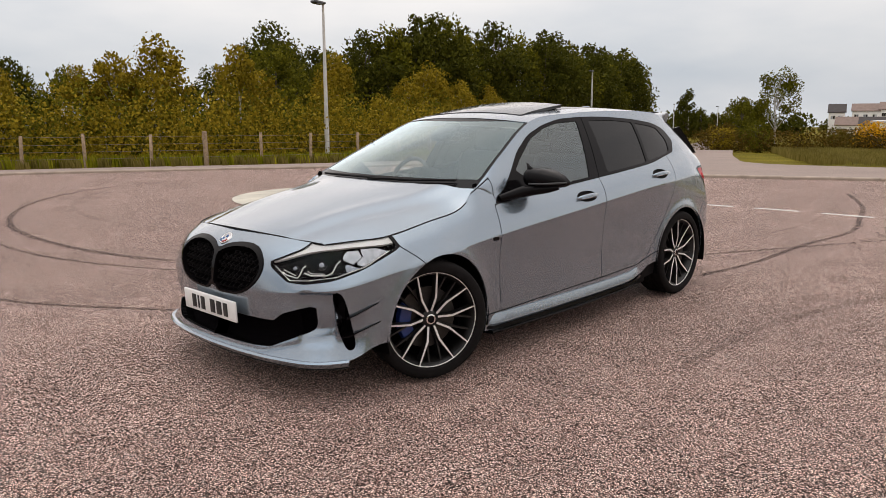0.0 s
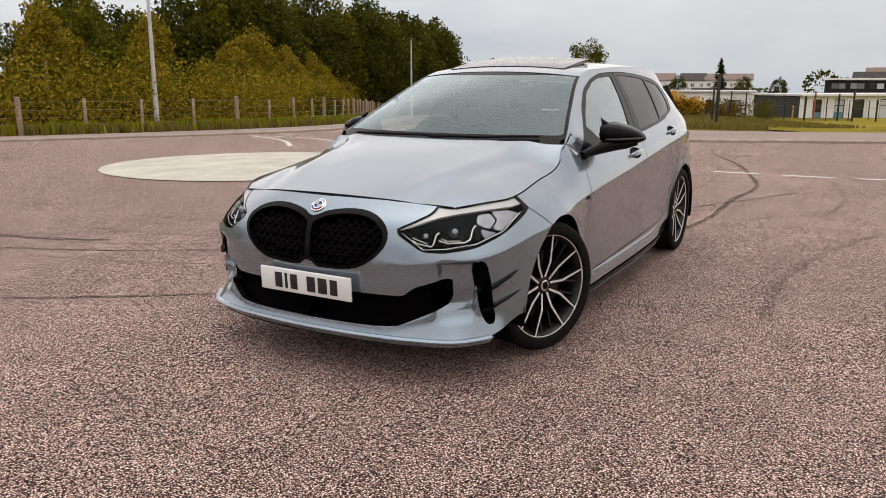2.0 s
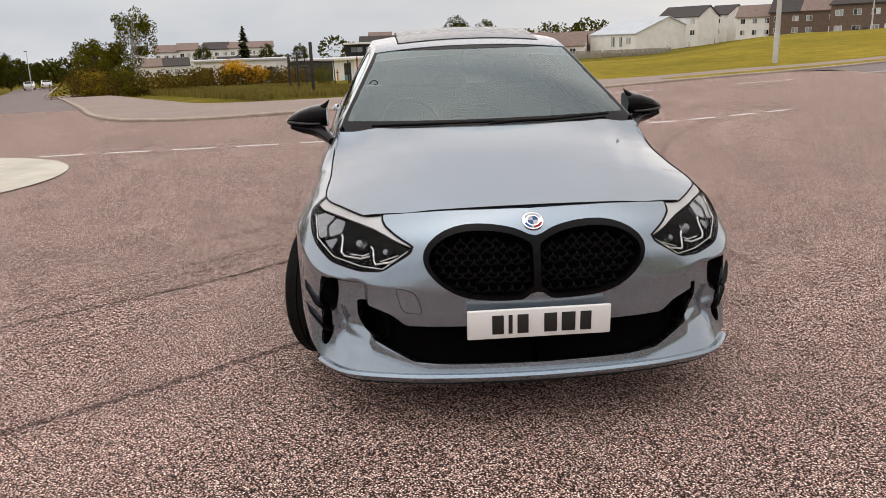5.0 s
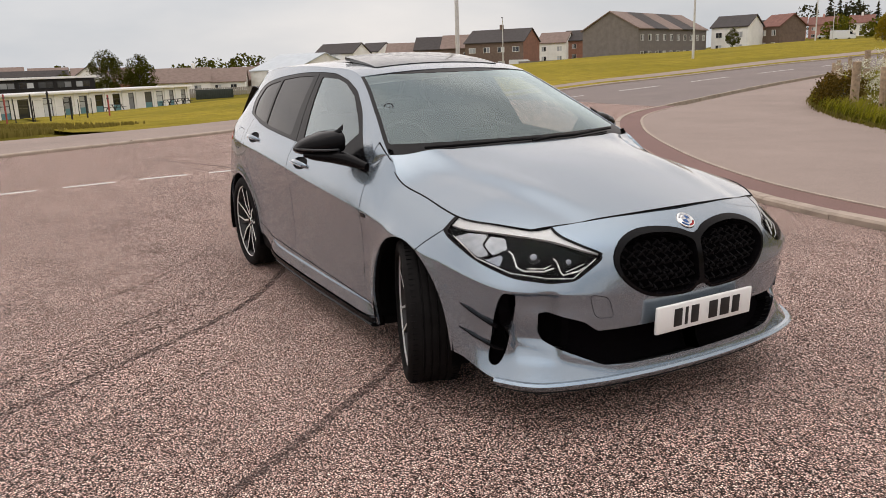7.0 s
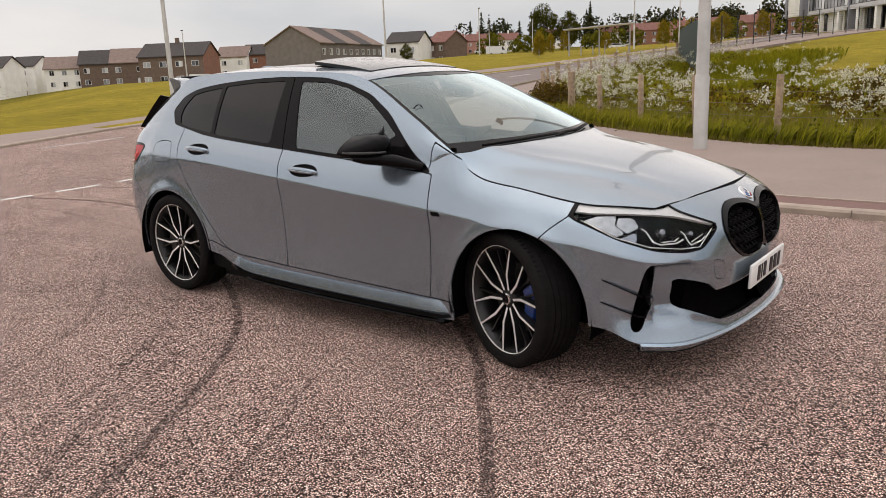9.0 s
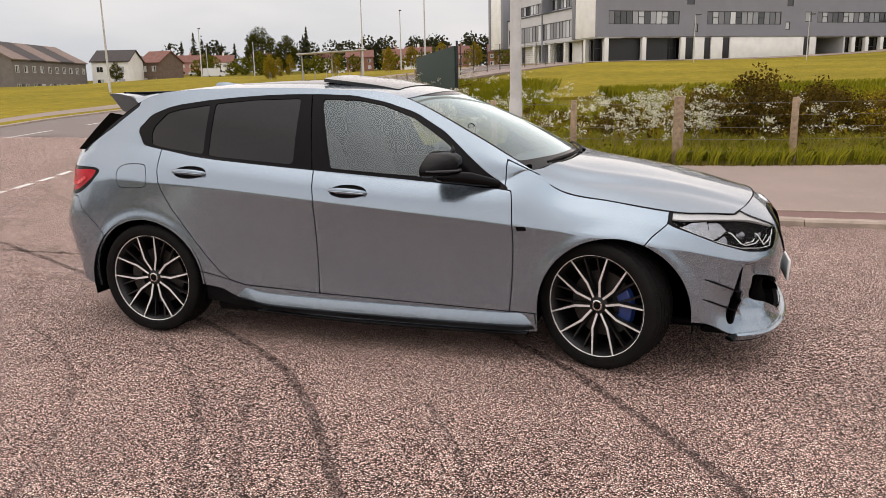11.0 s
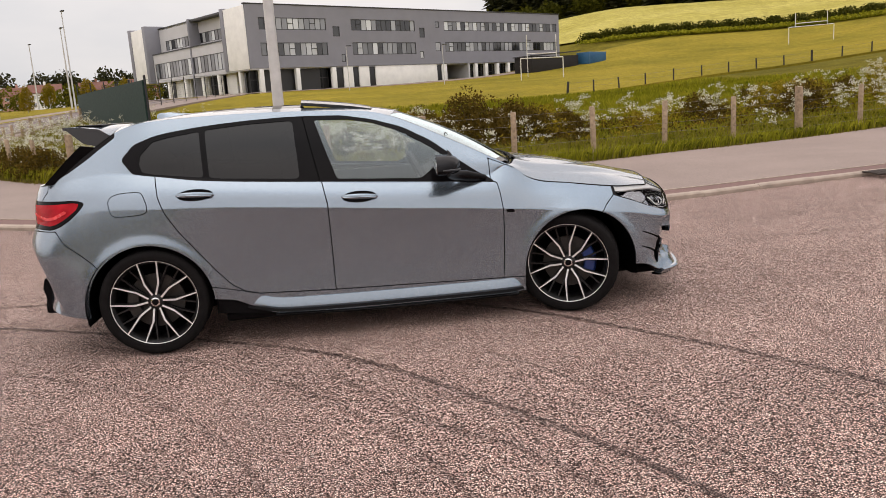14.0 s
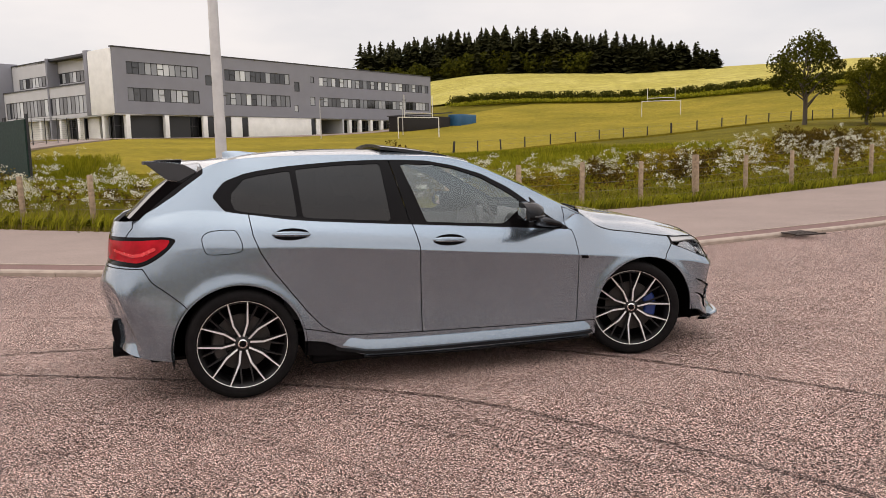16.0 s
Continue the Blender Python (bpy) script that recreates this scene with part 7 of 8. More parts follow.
def fence(line, spacing, h, thick, strainers, label, wires, group, seed, wood=TIMBER, through_at=None, jitter=.07):
    g = np.random.default_rng(seed)
    d = np.r_[0, np.cumsum(np.linalg.norm(np.diff(line, axis=0), axis=1))]
    at = lambda s: (float(np.interp(s, d, line[:, 0])), float(np.interp(s, d, line[:, 1])))
    ob = thing("wire_fence", label, "fence", group=group)
    s, k, tops = 0.0, 0, []
    if through_at:  # a strainer stands here, and the others are counted from it
        s_at = d[int(np.argmin(np.hypot(line[:, 0] - through_at[0], line[:, 1] - through_at[1])))]
        s, k = s_at % spacing, (-int(s_at // spacing)) % strainers
    while s < d[-1]:
        x, y = at(s)
        z = ground_z(x, y)
        big = k % strainers == 0
        r, hh = (thick * 1.55, h * 1.06) if big else (thick, h * g.uniform(.93, 1.03))
        lean = g.normal(size=2) * .03
        post = tube([(x, y, z - .2), (x + lean[0] * .5, y + lean[1] * .5, z + hh * .5), (x + lean[0], y + lean[1], z + hh - .012), (x + lean[0], y + lean[1], z + hh)], [r, r * .97, r * .95, r * .72], 9)
        part("fence_post", post, wood, ob)
        tops.append((x + lean[0], y + lean[1], z, hh))
        s += spacing * g.uniform(1 - jitter, 1 + jitter)
        k += 1
    for f in wires:
        part("fence_wire", tube([(x, y + .0, z + h * f) for x, y, z, hh in tops], .0035 if len(wires) > 4 else .006, 4), WIRE, ob)


def offset_line(line, d):
    return inset(line, -d)


fence(spline(offset_line(near_edge, .50), 900), 1.86, 1.12, .060, 5, "weathered timber post and wire fence along the verge", (.22, .40, .58, .76, .94), "wire fences", 1, TIMBER, (1.5, 9.4), .0)
fence(spline([(4, -24.7), (0, -22.7), (-5.3, -19.3), (-7.8, -18.3), (-10.5, -17.6), (-15, -16.9), (-18, -17.2), (-21, -18.2), (-27, -21.0), (-45, -31.6), (-70, -44.2)], 240), 1.7, 1.02, .05, 4, "timber post and wire fence before the wood", (.3, .5, .7, .92), "wire fences", 2)
fence(spline([(14, 40.6), (20, 43.6), (30, 46), (40, 46.6), (52, 47.5), (64, 53)], 120), 2.3, .78, .05, 9, "dark stock fence at the pitch edge", (.5, .9), "wire fences", 3, DARK_TIMBER)
fence(spline([(-24, -3), (-40, -5.5), (-56, -3.5), (-70, 1.0), (-84, 6)], 120), 4.2, 1.7, .04, 50, "thin dark post fence before the low school", (.6, .95), "wire fences", 4, DARK_TIMBER)
fence(spline([(-140, 44), (-150, 58), (-150, 68)], 60), 5.0, 1.2, .07, 50, "grey post fence beside the hall", (.5, .9), "wire fences", 5)


# ---------------------------------------------------------------- lamps and posts
def street_lamp(x, y, h, r, turn, label="grey tapered steel street lamp", head=True):
    ob = thing("street_lamp", label, "street lamp", pose(x, y, ground_z(x, y) - .1, 0, 0, turn), "street lamps")
    part("base", tube([(0, 0, 0), (0, 0, 1.25), (0, 0, 1.30)], [r * 1.12, r * 1.12, r], 14), GALV, ob)
    part("pole", tube([(0, 0, 1.2), (0, 0, h * .6), (0, 0, h)], [r, r * .8, r * .55], 14), GALV, ob)
    if head:
        lantern = box(.62, .26, .09, (.30, 0, h + .03), .03)
        arm = part("lantern", lantern, SATIN_GREY, ob)
        part("lantern_glass", box(.40, .20, .03, (.34, 0, h - .02), .01), LAMP_GREY, arm)


street_lamp(-1.07, 7.64 + .6, 8.0, .098, -60, "thick white steel street lamp standing in the verge", True)
for x, y, h, r, turn in ((-13.3, -19.1, 5.6, .075, 20), (-47.1, -30.0, 5.9, .085, 20), (-106.2, -54, 6.6, .085, 20), (-135, -66, 6.6, .085, 20), (-24.55, 14.5, 8.0, .095, 20), (-37.3, 41.6, 6.6, .085, -40), (-63.2, 90.9, 6.6, .085, -40), (-95, 140, 6.6, .085, -40),
                         (-78, 130, 6.6, .085, -40), (-90, 60, 6.6, .085, -40), (-30, 70, 7.5, .085, -60), (-26, 78, 8, .085, -60), (-22, 66, 8.5, .07, -60), (-34, 92, 7.5, .085, -60), (-130, -58, 6.6, .08, 0), (2, 84, 5.0, .05, 0), (14, 92, 5.0, .05, 0), (27, 101, 5.0, .05, 0)):
    street_lamp(x, y, h, r, turn)


def goal(x, y, turn, w, h, up):
    ob = thing("rugby_goal", "white combined goal frame on the pitch", "goal", pose(x, y, ground_z(x, y), 0, 0, turn), "pitch goals")
    for s_ in (-1, 1):
        part("goal_post", tube([(s_ * w / 2, 0, -.1), (s_ * w / 2, 0, h)], .06, 8), LINE_PAINT, ob)
        part("upright", tube([(s_ * (w / 2 - .9), 0, h), (s_ * (w / 2 - .9), 0, h + up)], .05, 8), LINE_PAINT, ob)
    part("crossbar", tube([(-w / 2, 0, h), (w / 2, 0, h)], .06, 8), LINE_PAINT, ob)
    part("upper_bar", tube([(-w / 2 + .9, 0, h + .5), (w / 2 - .9, 0, h + .5)], .05, 8), LINE_PAINT, ob)


goal(24.3, 83.6, 18, 5.8, 2.44, 2.6)
goal(73.0, 107.2, -33, 6.2, 2.5, 2.1)

# ---------------------------------------------------------------- buildings
GREY_CLAD = plain("grey_render_cladding", (0.245, 0.245, 0.275), 0.75, vary=0.06, scale=0.4)
PALE_CLAD = plain("pale_grey_cladding", (0.58, 0.57, 0.58), 0.7, vary=0.06, scale=0.4)
WHITE_WALL = plain("off_white_render", (0.86, 0.84, 0.80), 0.8, vary=0.08, scale=0.6)
GREY_HARL = plain("grey_harled_wall", (0.19, 0.165, 0.15), 0.9, vary=0.16, scale=1.2)
BROWN_BRICK = plain("brown_brick_wall", (0.17, 0.115, 0.088), 0.9, vary=0.2, scale=2.0)
RED_BRICK = plain("red_brick_gable", (0.27, 0.125, 0.085), 0.9, vary=0.2, scale=2.0)
PINK_WALL = plain("pink_rendered_wall", (0.52, 0.27, 0.22), 0.85, vary=0.1, scale=1.0)
DARK_TILE = plain("dark_brown_roof_tiles", (0.045, 0.036, 0.034), 0.8, vary=0.2, scale=1.5)
PINK_TILE = plain("pinkish_brown_roof_tiles", (0.215, 0.150, 0.125), 0.85, vary=0.16, scale=1.5)
RED_TILE = plain("dull_red_roof_tiles", (0.20, 0.085, 0.066), 0.85, vary=0.2, scale=1.5)
BLUE_ROOF = plain("pale_blue_sheet_roof", (0.46, 0.50, 0.53), 0.5, vary=0.08, scale=0.5)
FRAME_DARK = plain("dark_window_frame", (0.018, 0.018, 0.020), 0.4, vary=0.1)
FRAME_WHITE = plain("white_window_frame", (0.74, 0.72, 0.68), 0.5, vary=0.06)
COPING = plain("dark_metal_coping", (0.03, 0.03, 0.032), 0.5, vary=0.1)
TEAL = plain("teal_window_panel", (0.10, 0.24, 0.27), 0.5, vary=0.1)
BLUE_BOX = plain("blue_painted_steel", (0.02, 0.11, 0.22), 0.5, vary=0.12)
GREEN_BOX = plain("dark_green_container_paint", (0.022, 0.030, 0.020), 0.6, vary=0.2, scale=2)
NET = plain("dark_green_windbreak_net", (0.006, 0.028, 0.020), 0.8, vary=0.2, scale=3)
WHITE_CAR = plain("white_vehicle_paint", (0.74, 0.74, 0.73), 0.25, vary=0.04, coat=0.6)
DARK_CAR = plain("dark_vehicle_paint", (0.03, 0.03, 0.034), 0.25, vary=0.1, coat=0.6)
OLD_WOOD = plain("grey_slat_wood", (0.28, 0.25, 0.215), 0.9, vary=0.25, scale=3)
DARK_WOOD = plain("dark_stained_wood", (0.014, 0.011, 0.010), 0.8, vary=0.25, scale=8)


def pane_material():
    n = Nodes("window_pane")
    # pale panes carry blinds and mirrored sky in their base colour, at random
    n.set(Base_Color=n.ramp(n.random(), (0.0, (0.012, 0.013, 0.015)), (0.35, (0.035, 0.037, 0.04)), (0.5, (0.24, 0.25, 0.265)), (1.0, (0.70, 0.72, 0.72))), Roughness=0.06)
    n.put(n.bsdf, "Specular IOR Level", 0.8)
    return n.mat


PANE = pane_material()
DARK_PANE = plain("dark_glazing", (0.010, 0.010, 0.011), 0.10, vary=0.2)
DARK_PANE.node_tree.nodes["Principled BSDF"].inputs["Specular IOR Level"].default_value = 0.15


def holed_wall(L, z0, z1, holes, thick=0.35):
    """A wall along x from 0 to L, its face at y = 0, with openings (x0, x1, z0, z1) through it."""
    xs = sorted({0.0, float(L), *[float(v) for h in holes for v in h[:2]]})
    zs = sorted({float(z0), float(z1), *[float(v) for h in holes for v in h[2:]]})
    inside = lambda x, z: any(h[0] < x < h[1] and h[2] < z < h[3] for h in holes)
    solid = {(i, j) for i in range(len(xs) - 1) for j in range(len(zs) - 1) if not inside((xs[i] + xs[i + 1]) / 2, (zs[j] + zs[j + 1]) / 2)}
    V, F = [], []

    def quad(*c):
        F.append(tuple(range(len(V), len(V) + 4)))
        V.extend(c)
    for i, j in solid:
        a, b, c, d = xs[i], xs[i + 1], zs[j], zs[j + 1]
        quad((a, 0, c), (b, 0, c), (b, 0, d), (a, 0, d))
        quad((b, thick, c), (a, thick, c), (a, thick, d), (b, thick, d))
        if (i - 1, j) not in solid:
            quad((a, 0, c), (a, 0, d), (a, thick, d), (a, thick, c))
        if (i + 1, j) not in solid:
            quad((b, 0, c), (b, thick, c), (b, thick, d), (b, 0, d))
        if (i, j - 1) not in solid:
            quad((a, 0, c), (a, thick, c), (b, thick, c), (b, 0, c))
        if (i, j + 1) not in solid:
            quad((a, 0, d), (b, 0, d), (b, thick, d), (a, thick, d))
    return mesh_from("wall", V, F, smooth=False)


window_meshes = {}


def window(parent, x, z, w, h, n=2, rail=0.0, frame_mat=None, deep=0.12, base=None, bar=0.07, name="window", pane_mat=None):
    """A window of n panes side by side: frame with mullions, each pane a piece of its own. base turns it into the wall."""
    frame_mat = frame_mat or FRAME_WHITE
    pane_mat = pane_mat or PANE
    key = (round(w, 2), round(h, 2), n, rail, frame_mat.name, pane_mat.name)
    if key not in window_meshes:
        bm = None
        for sx in (-1, 1):
            bm = box(bar, .08, h, (sx * (w - bar) / 2, 0, h / 2), 0, bm)
        for zz in (bar / 2, h - bar / 2) + ((h * rail,) if rail else ()):
            bm = box(w - 2 * bar, .08, bar, (0, 0, zz), 0, bm)
        for k in range(1, n):
            bm = box(bar * .8, .075, h - 2 * bar, (-w / 2 + w * k / n, 0, h / 2), 0, bm)
        data = bpy.data.meshes.new(name)
        bm.to_mesh(data)
        bm.free()
        data.materials.append(frame_mat)
        pb = box(w / n - bar, .02, h - bar, (0, 0, h / 2))
        pm = bpy.data.meshes.new("pane")
        pb.to_mesh(pm)
        pb.free()
        pm.materials.append(pane_mat)
        window_meshes[key] = (data, pm)
    data, pm = window_meshes[key]
    m = (base or Matrix.Identity(4)) @ Matrix.Translation((x, deep, z))
    ob = part(name, data, None, parent, m=m)
    for k in range(n):
        part("pane", pm, None, ob, m=Matrix.Translation((-w / 2 + w * (k + .5) / n, .01, 0)))
    return ob


def place(a, b, z):
    """The frame of a building: x from a to b, y away from the viewer."""
    return Matrix.Translation((a[0], a[1], z)) @ Matrix.Rotation(math.atan2(b[1] - a[1], b[0] - a[0]), 4, "Z"), math.dist(a, b)


def roof_mesh(L, D, eave, ridge, over=0.3, thick=0.18, along_x=True):
    """A gabled roof of two slabs."""
    bm = None
    W = D if along_x else L
    half, rise = W / 2, ridge - eave
    k = over * rise / half
    prof = [(-over, eave - k), (half, ridge), (W + over, eave - k), (W + over, eave - k + thick), (half, ridge + thick), (-over, eave - k + thick)]
    n = (L if along_x else D) + 2 * over
    if along_x:
        m = Matrix(((0, 1, 0, -over), (1, 0, 0, 0), (0, 0, 1, 0), (0, 0, 0, 1)))
    else:
        m = Matrix(((1, 0, 0, 0), (0, 1, 0, -over), (0, 0, 1, 0), (0, 0, 0, 1)))
    return prism(prof, n, 0, None, m)


def gable_body(L, D, eave, ridge, along_x=True, low=-1.5):
    W, n = (D, L) if along_x else (L, D)
    prof = [(0, low), (W, low), (W, eave), (W / 2, ridge), (0, eave)]
    m = Matrix(((0, 1, 0, 0), (1, 0, 0, 0), (0, 0, 1, 0), (0, 0, 0, 1))) if along_x else Matrix.Identity(4)
    return prism(prof, n, 0, None, m)


def house(a, b, z, D, eave, ridge, wall, roof, label, fronts=(), sides=(), along_x=True, name="house", chimneys=(), doors=(), group="", far_end=False, ww=1.2):
    """A gabled house with windows (x, z, width, height) on its front and on its near end."""
    m, L = place(a, b, z)
    ob = thing(name, label, "house", m, group)
    part("wall", gable_body(L, D, eave, ridge, along_x), wall, ob)
    rf = part("roof", roof_mesh(L, D, eave, ridge, .3, .18, along_x), roof, ob)
    for x, y in chimneys:
        c = part("chimney", box(.7, .7, 1.5, (x, y, ridge + .35), .03), wall, rf)
    for x, zz, w, h in fronts:
        window(ob, x, zz, w, h, 2, 0, FRAME_WHITE, -.03)
    turn = Matrix.Rotation(radians(90), 4, "Z") if far_end else Matrix.Rotation(radians(-90), 4, "Z")
    for y, zz, w, h in sides:
        base = (Matrix.Translation((L, 0, 0)) @ turn) if far_end else (Matrix.Translation((0, 0, 0)) @ turn)
        window(ob, y if far_end else -y, zz, w, h, 2, 0, FRAME_WHITE, -.03, base)
    for x, h in doors:
        part("door", box(.95, .08, h, (x, -.03, h / 2), .01), FRAME_DARK, ob)
    return ob


def two_rows(L, n, z0=.9, z1=3.5, w=1.2, h=1.1, inset_=.9):
    xs = np.linspace(inset_ + w / 2, L - inset_ - w / 2, n)
    return [(float(x), zz, w, h) for x in xs for zz in (z0, z1)]


# the grey secondary school
SX, SY = -10.3, 102.3
school = thing("school_building", "three-storey grey school with white panels and dark window strips", "school", Matrix.Translation((SX, SY, 0)) @ Matrix.Rotation(math.atan2(.570, .821), 4, "Z"))
STRIPS = [(1.8, 12.6, 12.05, 13.65, 12, .0), (1.8, 12.6, 8.6, 10.35, 12, .0), (17, 29.3, 12.05, 13.65, 13, .0), (17, 29.3, 8.6, 10.35, 13, .0), (35.6, 64.2, 12.2, 13.65, 30, .0), (35.6, 64.2, 8.9, 10.4, 30, .0)]
SMALL = [(13.7, 14.9, 11.2, 12.6), (30.2, 31.3, 11.1, 12.6), (33.7, 34.5, 12.6, 13.6), (33.5, 34.6, 9.0, 10.4), (30.1, 30.9, 7.9, 9.0), (14.9, 15.6, 7.6, 8.7)]
part("front_wall", holed_wall(64.9, 7.0, 15.3, [s[:4] for s in STRIPS] + SMALL, .4), GREY_CLAD, school)
for x0, x1, z0, z1, n, rail in STRIPS:
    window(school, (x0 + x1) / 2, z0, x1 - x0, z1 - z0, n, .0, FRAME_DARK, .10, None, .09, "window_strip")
    for k in range(2, n, 4):  # small opening lights
        part("opening_light", box((x1 - x0) / n, .06, .09, (x0 + (x1 - x0) * (k - .5) / n, .07, z0 + (z1 - z0) * .55)), FRAME_DARK, school)
for x0, x1, z0, z1 in SMALL:
    window(school, (x0 + x1) / 2, z0, x1 - x0, z1 - z0, 1, 0, FRAME_DARK, .10, None, .09)
part("parapet", box(65.2, .55, .16, (32.45, .2, 15.38), .02), COPING, school)
part("roof", box(64.4, 17.0, .3, (32.5, 8.9, 15.05)), COPING, school)
part("rear_wall", box(64.9, .4, 12, (32.45, 17.2, 9.3)), GREY_CLAD, school)
part("end_wall", box(.4, 16.8, 12, (64.7, 8.8, 9.3)), GREY_CLAD, school)
part("soffit", box(64.5, 3.0, .2, (32.4, 1.9, 6.95)), PALE_CLAD, school)
GF = [(0.2, 1.3, 1), (2.0, 6.9, 5), (7.7, 12.9, 5), (41.0, 42.2, 1), (43.0, 44.6, 2), (45.6, 47.4, 2), (48.4, 50.2, 2), (51.2, 53.0, 2)]
for x0, x1, n in GF:
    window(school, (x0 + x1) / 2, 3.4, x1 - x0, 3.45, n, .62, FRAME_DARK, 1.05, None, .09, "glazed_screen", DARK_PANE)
for x in (1.6, 7.3, 13.4, 42.6, 45.1, 47.9, 50.7, 53.5):
    part("column", box(.62, .62, 3.7, (x, .35, 5.05), .02), WHITE_WALL, school)
for x0, x1 in ((13.0, 13.8), (15.1, 16.8), (17.9, 19.8), (21.0, 33.6), (34.7, 35.8)):
    part("lower_wall", box(x1 - x0, .35, 3.9, ((x0 + x1) / 2, .28, 5.0), .01), WHITE_WALL, school)
for x0, x1 in ((13.8, 15.1), (16.8, 17.9), (19.8, 21.0), (33.6, 34.7)):
    part("door", box(x1 - x0, .12, 3.7, ((x0 + x1) / 2, .35, 5.0), .01), FRAME_DARK, school)
part("carriage_wall", box(.3, 8, 3.7, (40.8, 4, 5.1)), PALE_CLAD, school)
# near-black backing walls, colour standing for the shade under the upper storeys
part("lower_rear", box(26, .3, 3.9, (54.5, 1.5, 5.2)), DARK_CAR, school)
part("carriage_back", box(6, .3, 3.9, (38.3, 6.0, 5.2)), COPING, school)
# the end that looks to the road
END = Matrix.Translation((0, 31, 0)) @ Matrix.Rotation(radians(-90), 4, "Z")
part("white_panel", box(.34, 5.6, 8.2, (.10, 3.1, 11.1), .02), WHITE_WALL, school)
part("end_edge", box(.7, .9, 8.4, (.2, 6.4, 11.2), .01), GREY_CLAD, school)
part("upper_wing", holed_wall(24.2, 11.4, 15.3, [(2, 23.6, 11.8, 13.3)], .35), PALE_CLAD, school, m=END @ Matrix.Translation((0, 1.6, 0)))
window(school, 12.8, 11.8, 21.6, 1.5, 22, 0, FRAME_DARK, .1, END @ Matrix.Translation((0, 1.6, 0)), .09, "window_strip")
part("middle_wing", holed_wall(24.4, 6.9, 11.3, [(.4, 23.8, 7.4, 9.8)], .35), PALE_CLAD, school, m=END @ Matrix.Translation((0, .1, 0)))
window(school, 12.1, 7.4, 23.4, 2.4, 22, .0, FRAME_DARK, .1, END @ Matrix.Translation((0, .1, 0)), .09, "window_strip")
part("ledge", box(1.9, 24.2, .18, (.95, 18.9, 11.3)), COPING, school)
part("wing_roof", box(12, 24.4, .2, (7.6, 19, 15.2)), COPING, school)
part("wing_parapet", box(.4, 24.4, .14, (1.7, 19, 15.37)), COPING, school)
part("wing_soffit", box(4, 31, .2, (2.1, 15.6, 6.92)), PALE_CLAD, school)
part("fin", box(3.0, 5.0, 8.6, (.9, 34.6, 11.2), .02), WHITE_WALL, school)
part("fin_edge", box(3.3, 1.0, 9.0, (.9, 31.6, 11.3), .02), GREY_CLAD, school)
part("fin_edge", box(3.3, .9, 9.0, (.9, 37.5, 11.3), .02), GREY_CLAD, school)
for y0, y1, n in ((1.0, 3.4, 2), (4.0, 6.0, 2), (10.5, 14.5, 4), (19.0, 20.4, 1), (27, 30, 3)):
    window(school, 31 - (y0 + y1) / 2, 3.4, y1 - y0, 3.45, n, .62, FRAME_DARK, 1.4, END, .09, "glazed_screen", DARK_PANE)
for y0, y1 in ((15.2, 18.6), (21, 26.6), (6.6, 9.6)):
    part("lower_wall", box(.35, y1 - y0, 3.7, (1.5, (y0 + y1) / 2, 5.05), .01), WHITE_WALL, school)
for y in (3.7, 9.9, 14.9, 20.7, 26.8):
    part("column", box(.6, .6, 3.6, (.5, y, 5.1), .02), WHITE_WALL, school)
# dark block behind the screens, its colour standing for the shaded recess
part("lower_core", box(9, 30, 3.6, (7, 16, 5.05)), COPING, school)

# stores and small things at the pitch
shed = thing("site_hut", "black timber equipment hut beyond the goal", "hut", place((31, 113.5), (40, 118.5), 4.4)[0])
part("wall", box(10.2, 4, 2.6, (5, 2, 1.2), .03), DARK_WOOD, shed)
part("roof", prism([(-.3, 2.5), (10.5, 3.1), (10.5, 3.25), (-.3, 2.65)], 4.4, 0, None, Matrix.Translation((0, -.2, 0))), COPING, shed)


def container(a, b, z, w, h, mat, label):
    m, L = place(a, b, z)
    ob = thing("shipping_container", label, "container", m)
    bm = box(L, w, h, (L / 2, w / 2, h / 2), .03)
    part("body", bm, mat, ob)
    for k in range(int(L / .28)):
        part("rib", box(.12, .05, h - .3, (.2 + k * .28, -.02, h / 2), .01), mat, ob)
    for x in (.06, L - .06):
        part("corner_post", box(.14, .14, h, (x, .02, h / 2), .01), mat, ob)
    return ob


container((41.5, 118.0), (45.4, 121), 4.9, 2.4, 2.4, BLUE_BOX, "blue steel storage container beside the pitch")
container((-129.9, 25.4), (-128.6, 31.3), -3.75, 2.4, 2.6, GREEN_BOX, "dark green shipping container on the grass")
container((67, 140.5), (68.8, 141.5), 7.0, 1.2, 1.7, GREEN_BOX, "small green cabinet at the foot of the bank")

# the low white school
mlow, llow = place((-89, -6), (-113.3, 21.1), -3.6)
low = thing("low_school_building", "single-storey flat-roofed white school with teal panels", "school", mlow)
GLAZED = [(2.0, 1.1), (4.8, 1.3), (7.2, 1.5), (10.6, 1.3), (13.6, 1.2), (16.0, 1.3), (18.6, 1.3), (21.6, 1.3), (24.3, 1.0), (27.6, 1.4), (29.9, 1.3), (32.4, .9), (35.0, 1.0)]
part("wall", holed_wall(llow, -.6, 3.3, [(x - w / 2, x + w / 2, .75, 2.95) for x, w in GLAZED], .3), WHITE_WALL, low)
for i, (x, w) in enumerate(GLAZED):
    win = window(low, x, .75, w, 2.2, 1, .7, FRAME_DARK, .08, None, .08)
    if i not in (2, 3, 8, 12):
        part("teal_panel", box(w - .12, .05, .75, (0, .0, .45)), TEAL, win)
    part("pier", box(.16, .14, 3.9, (x + w / 2 + .35, -.06, 1.35)), WHITE_WALL, low)
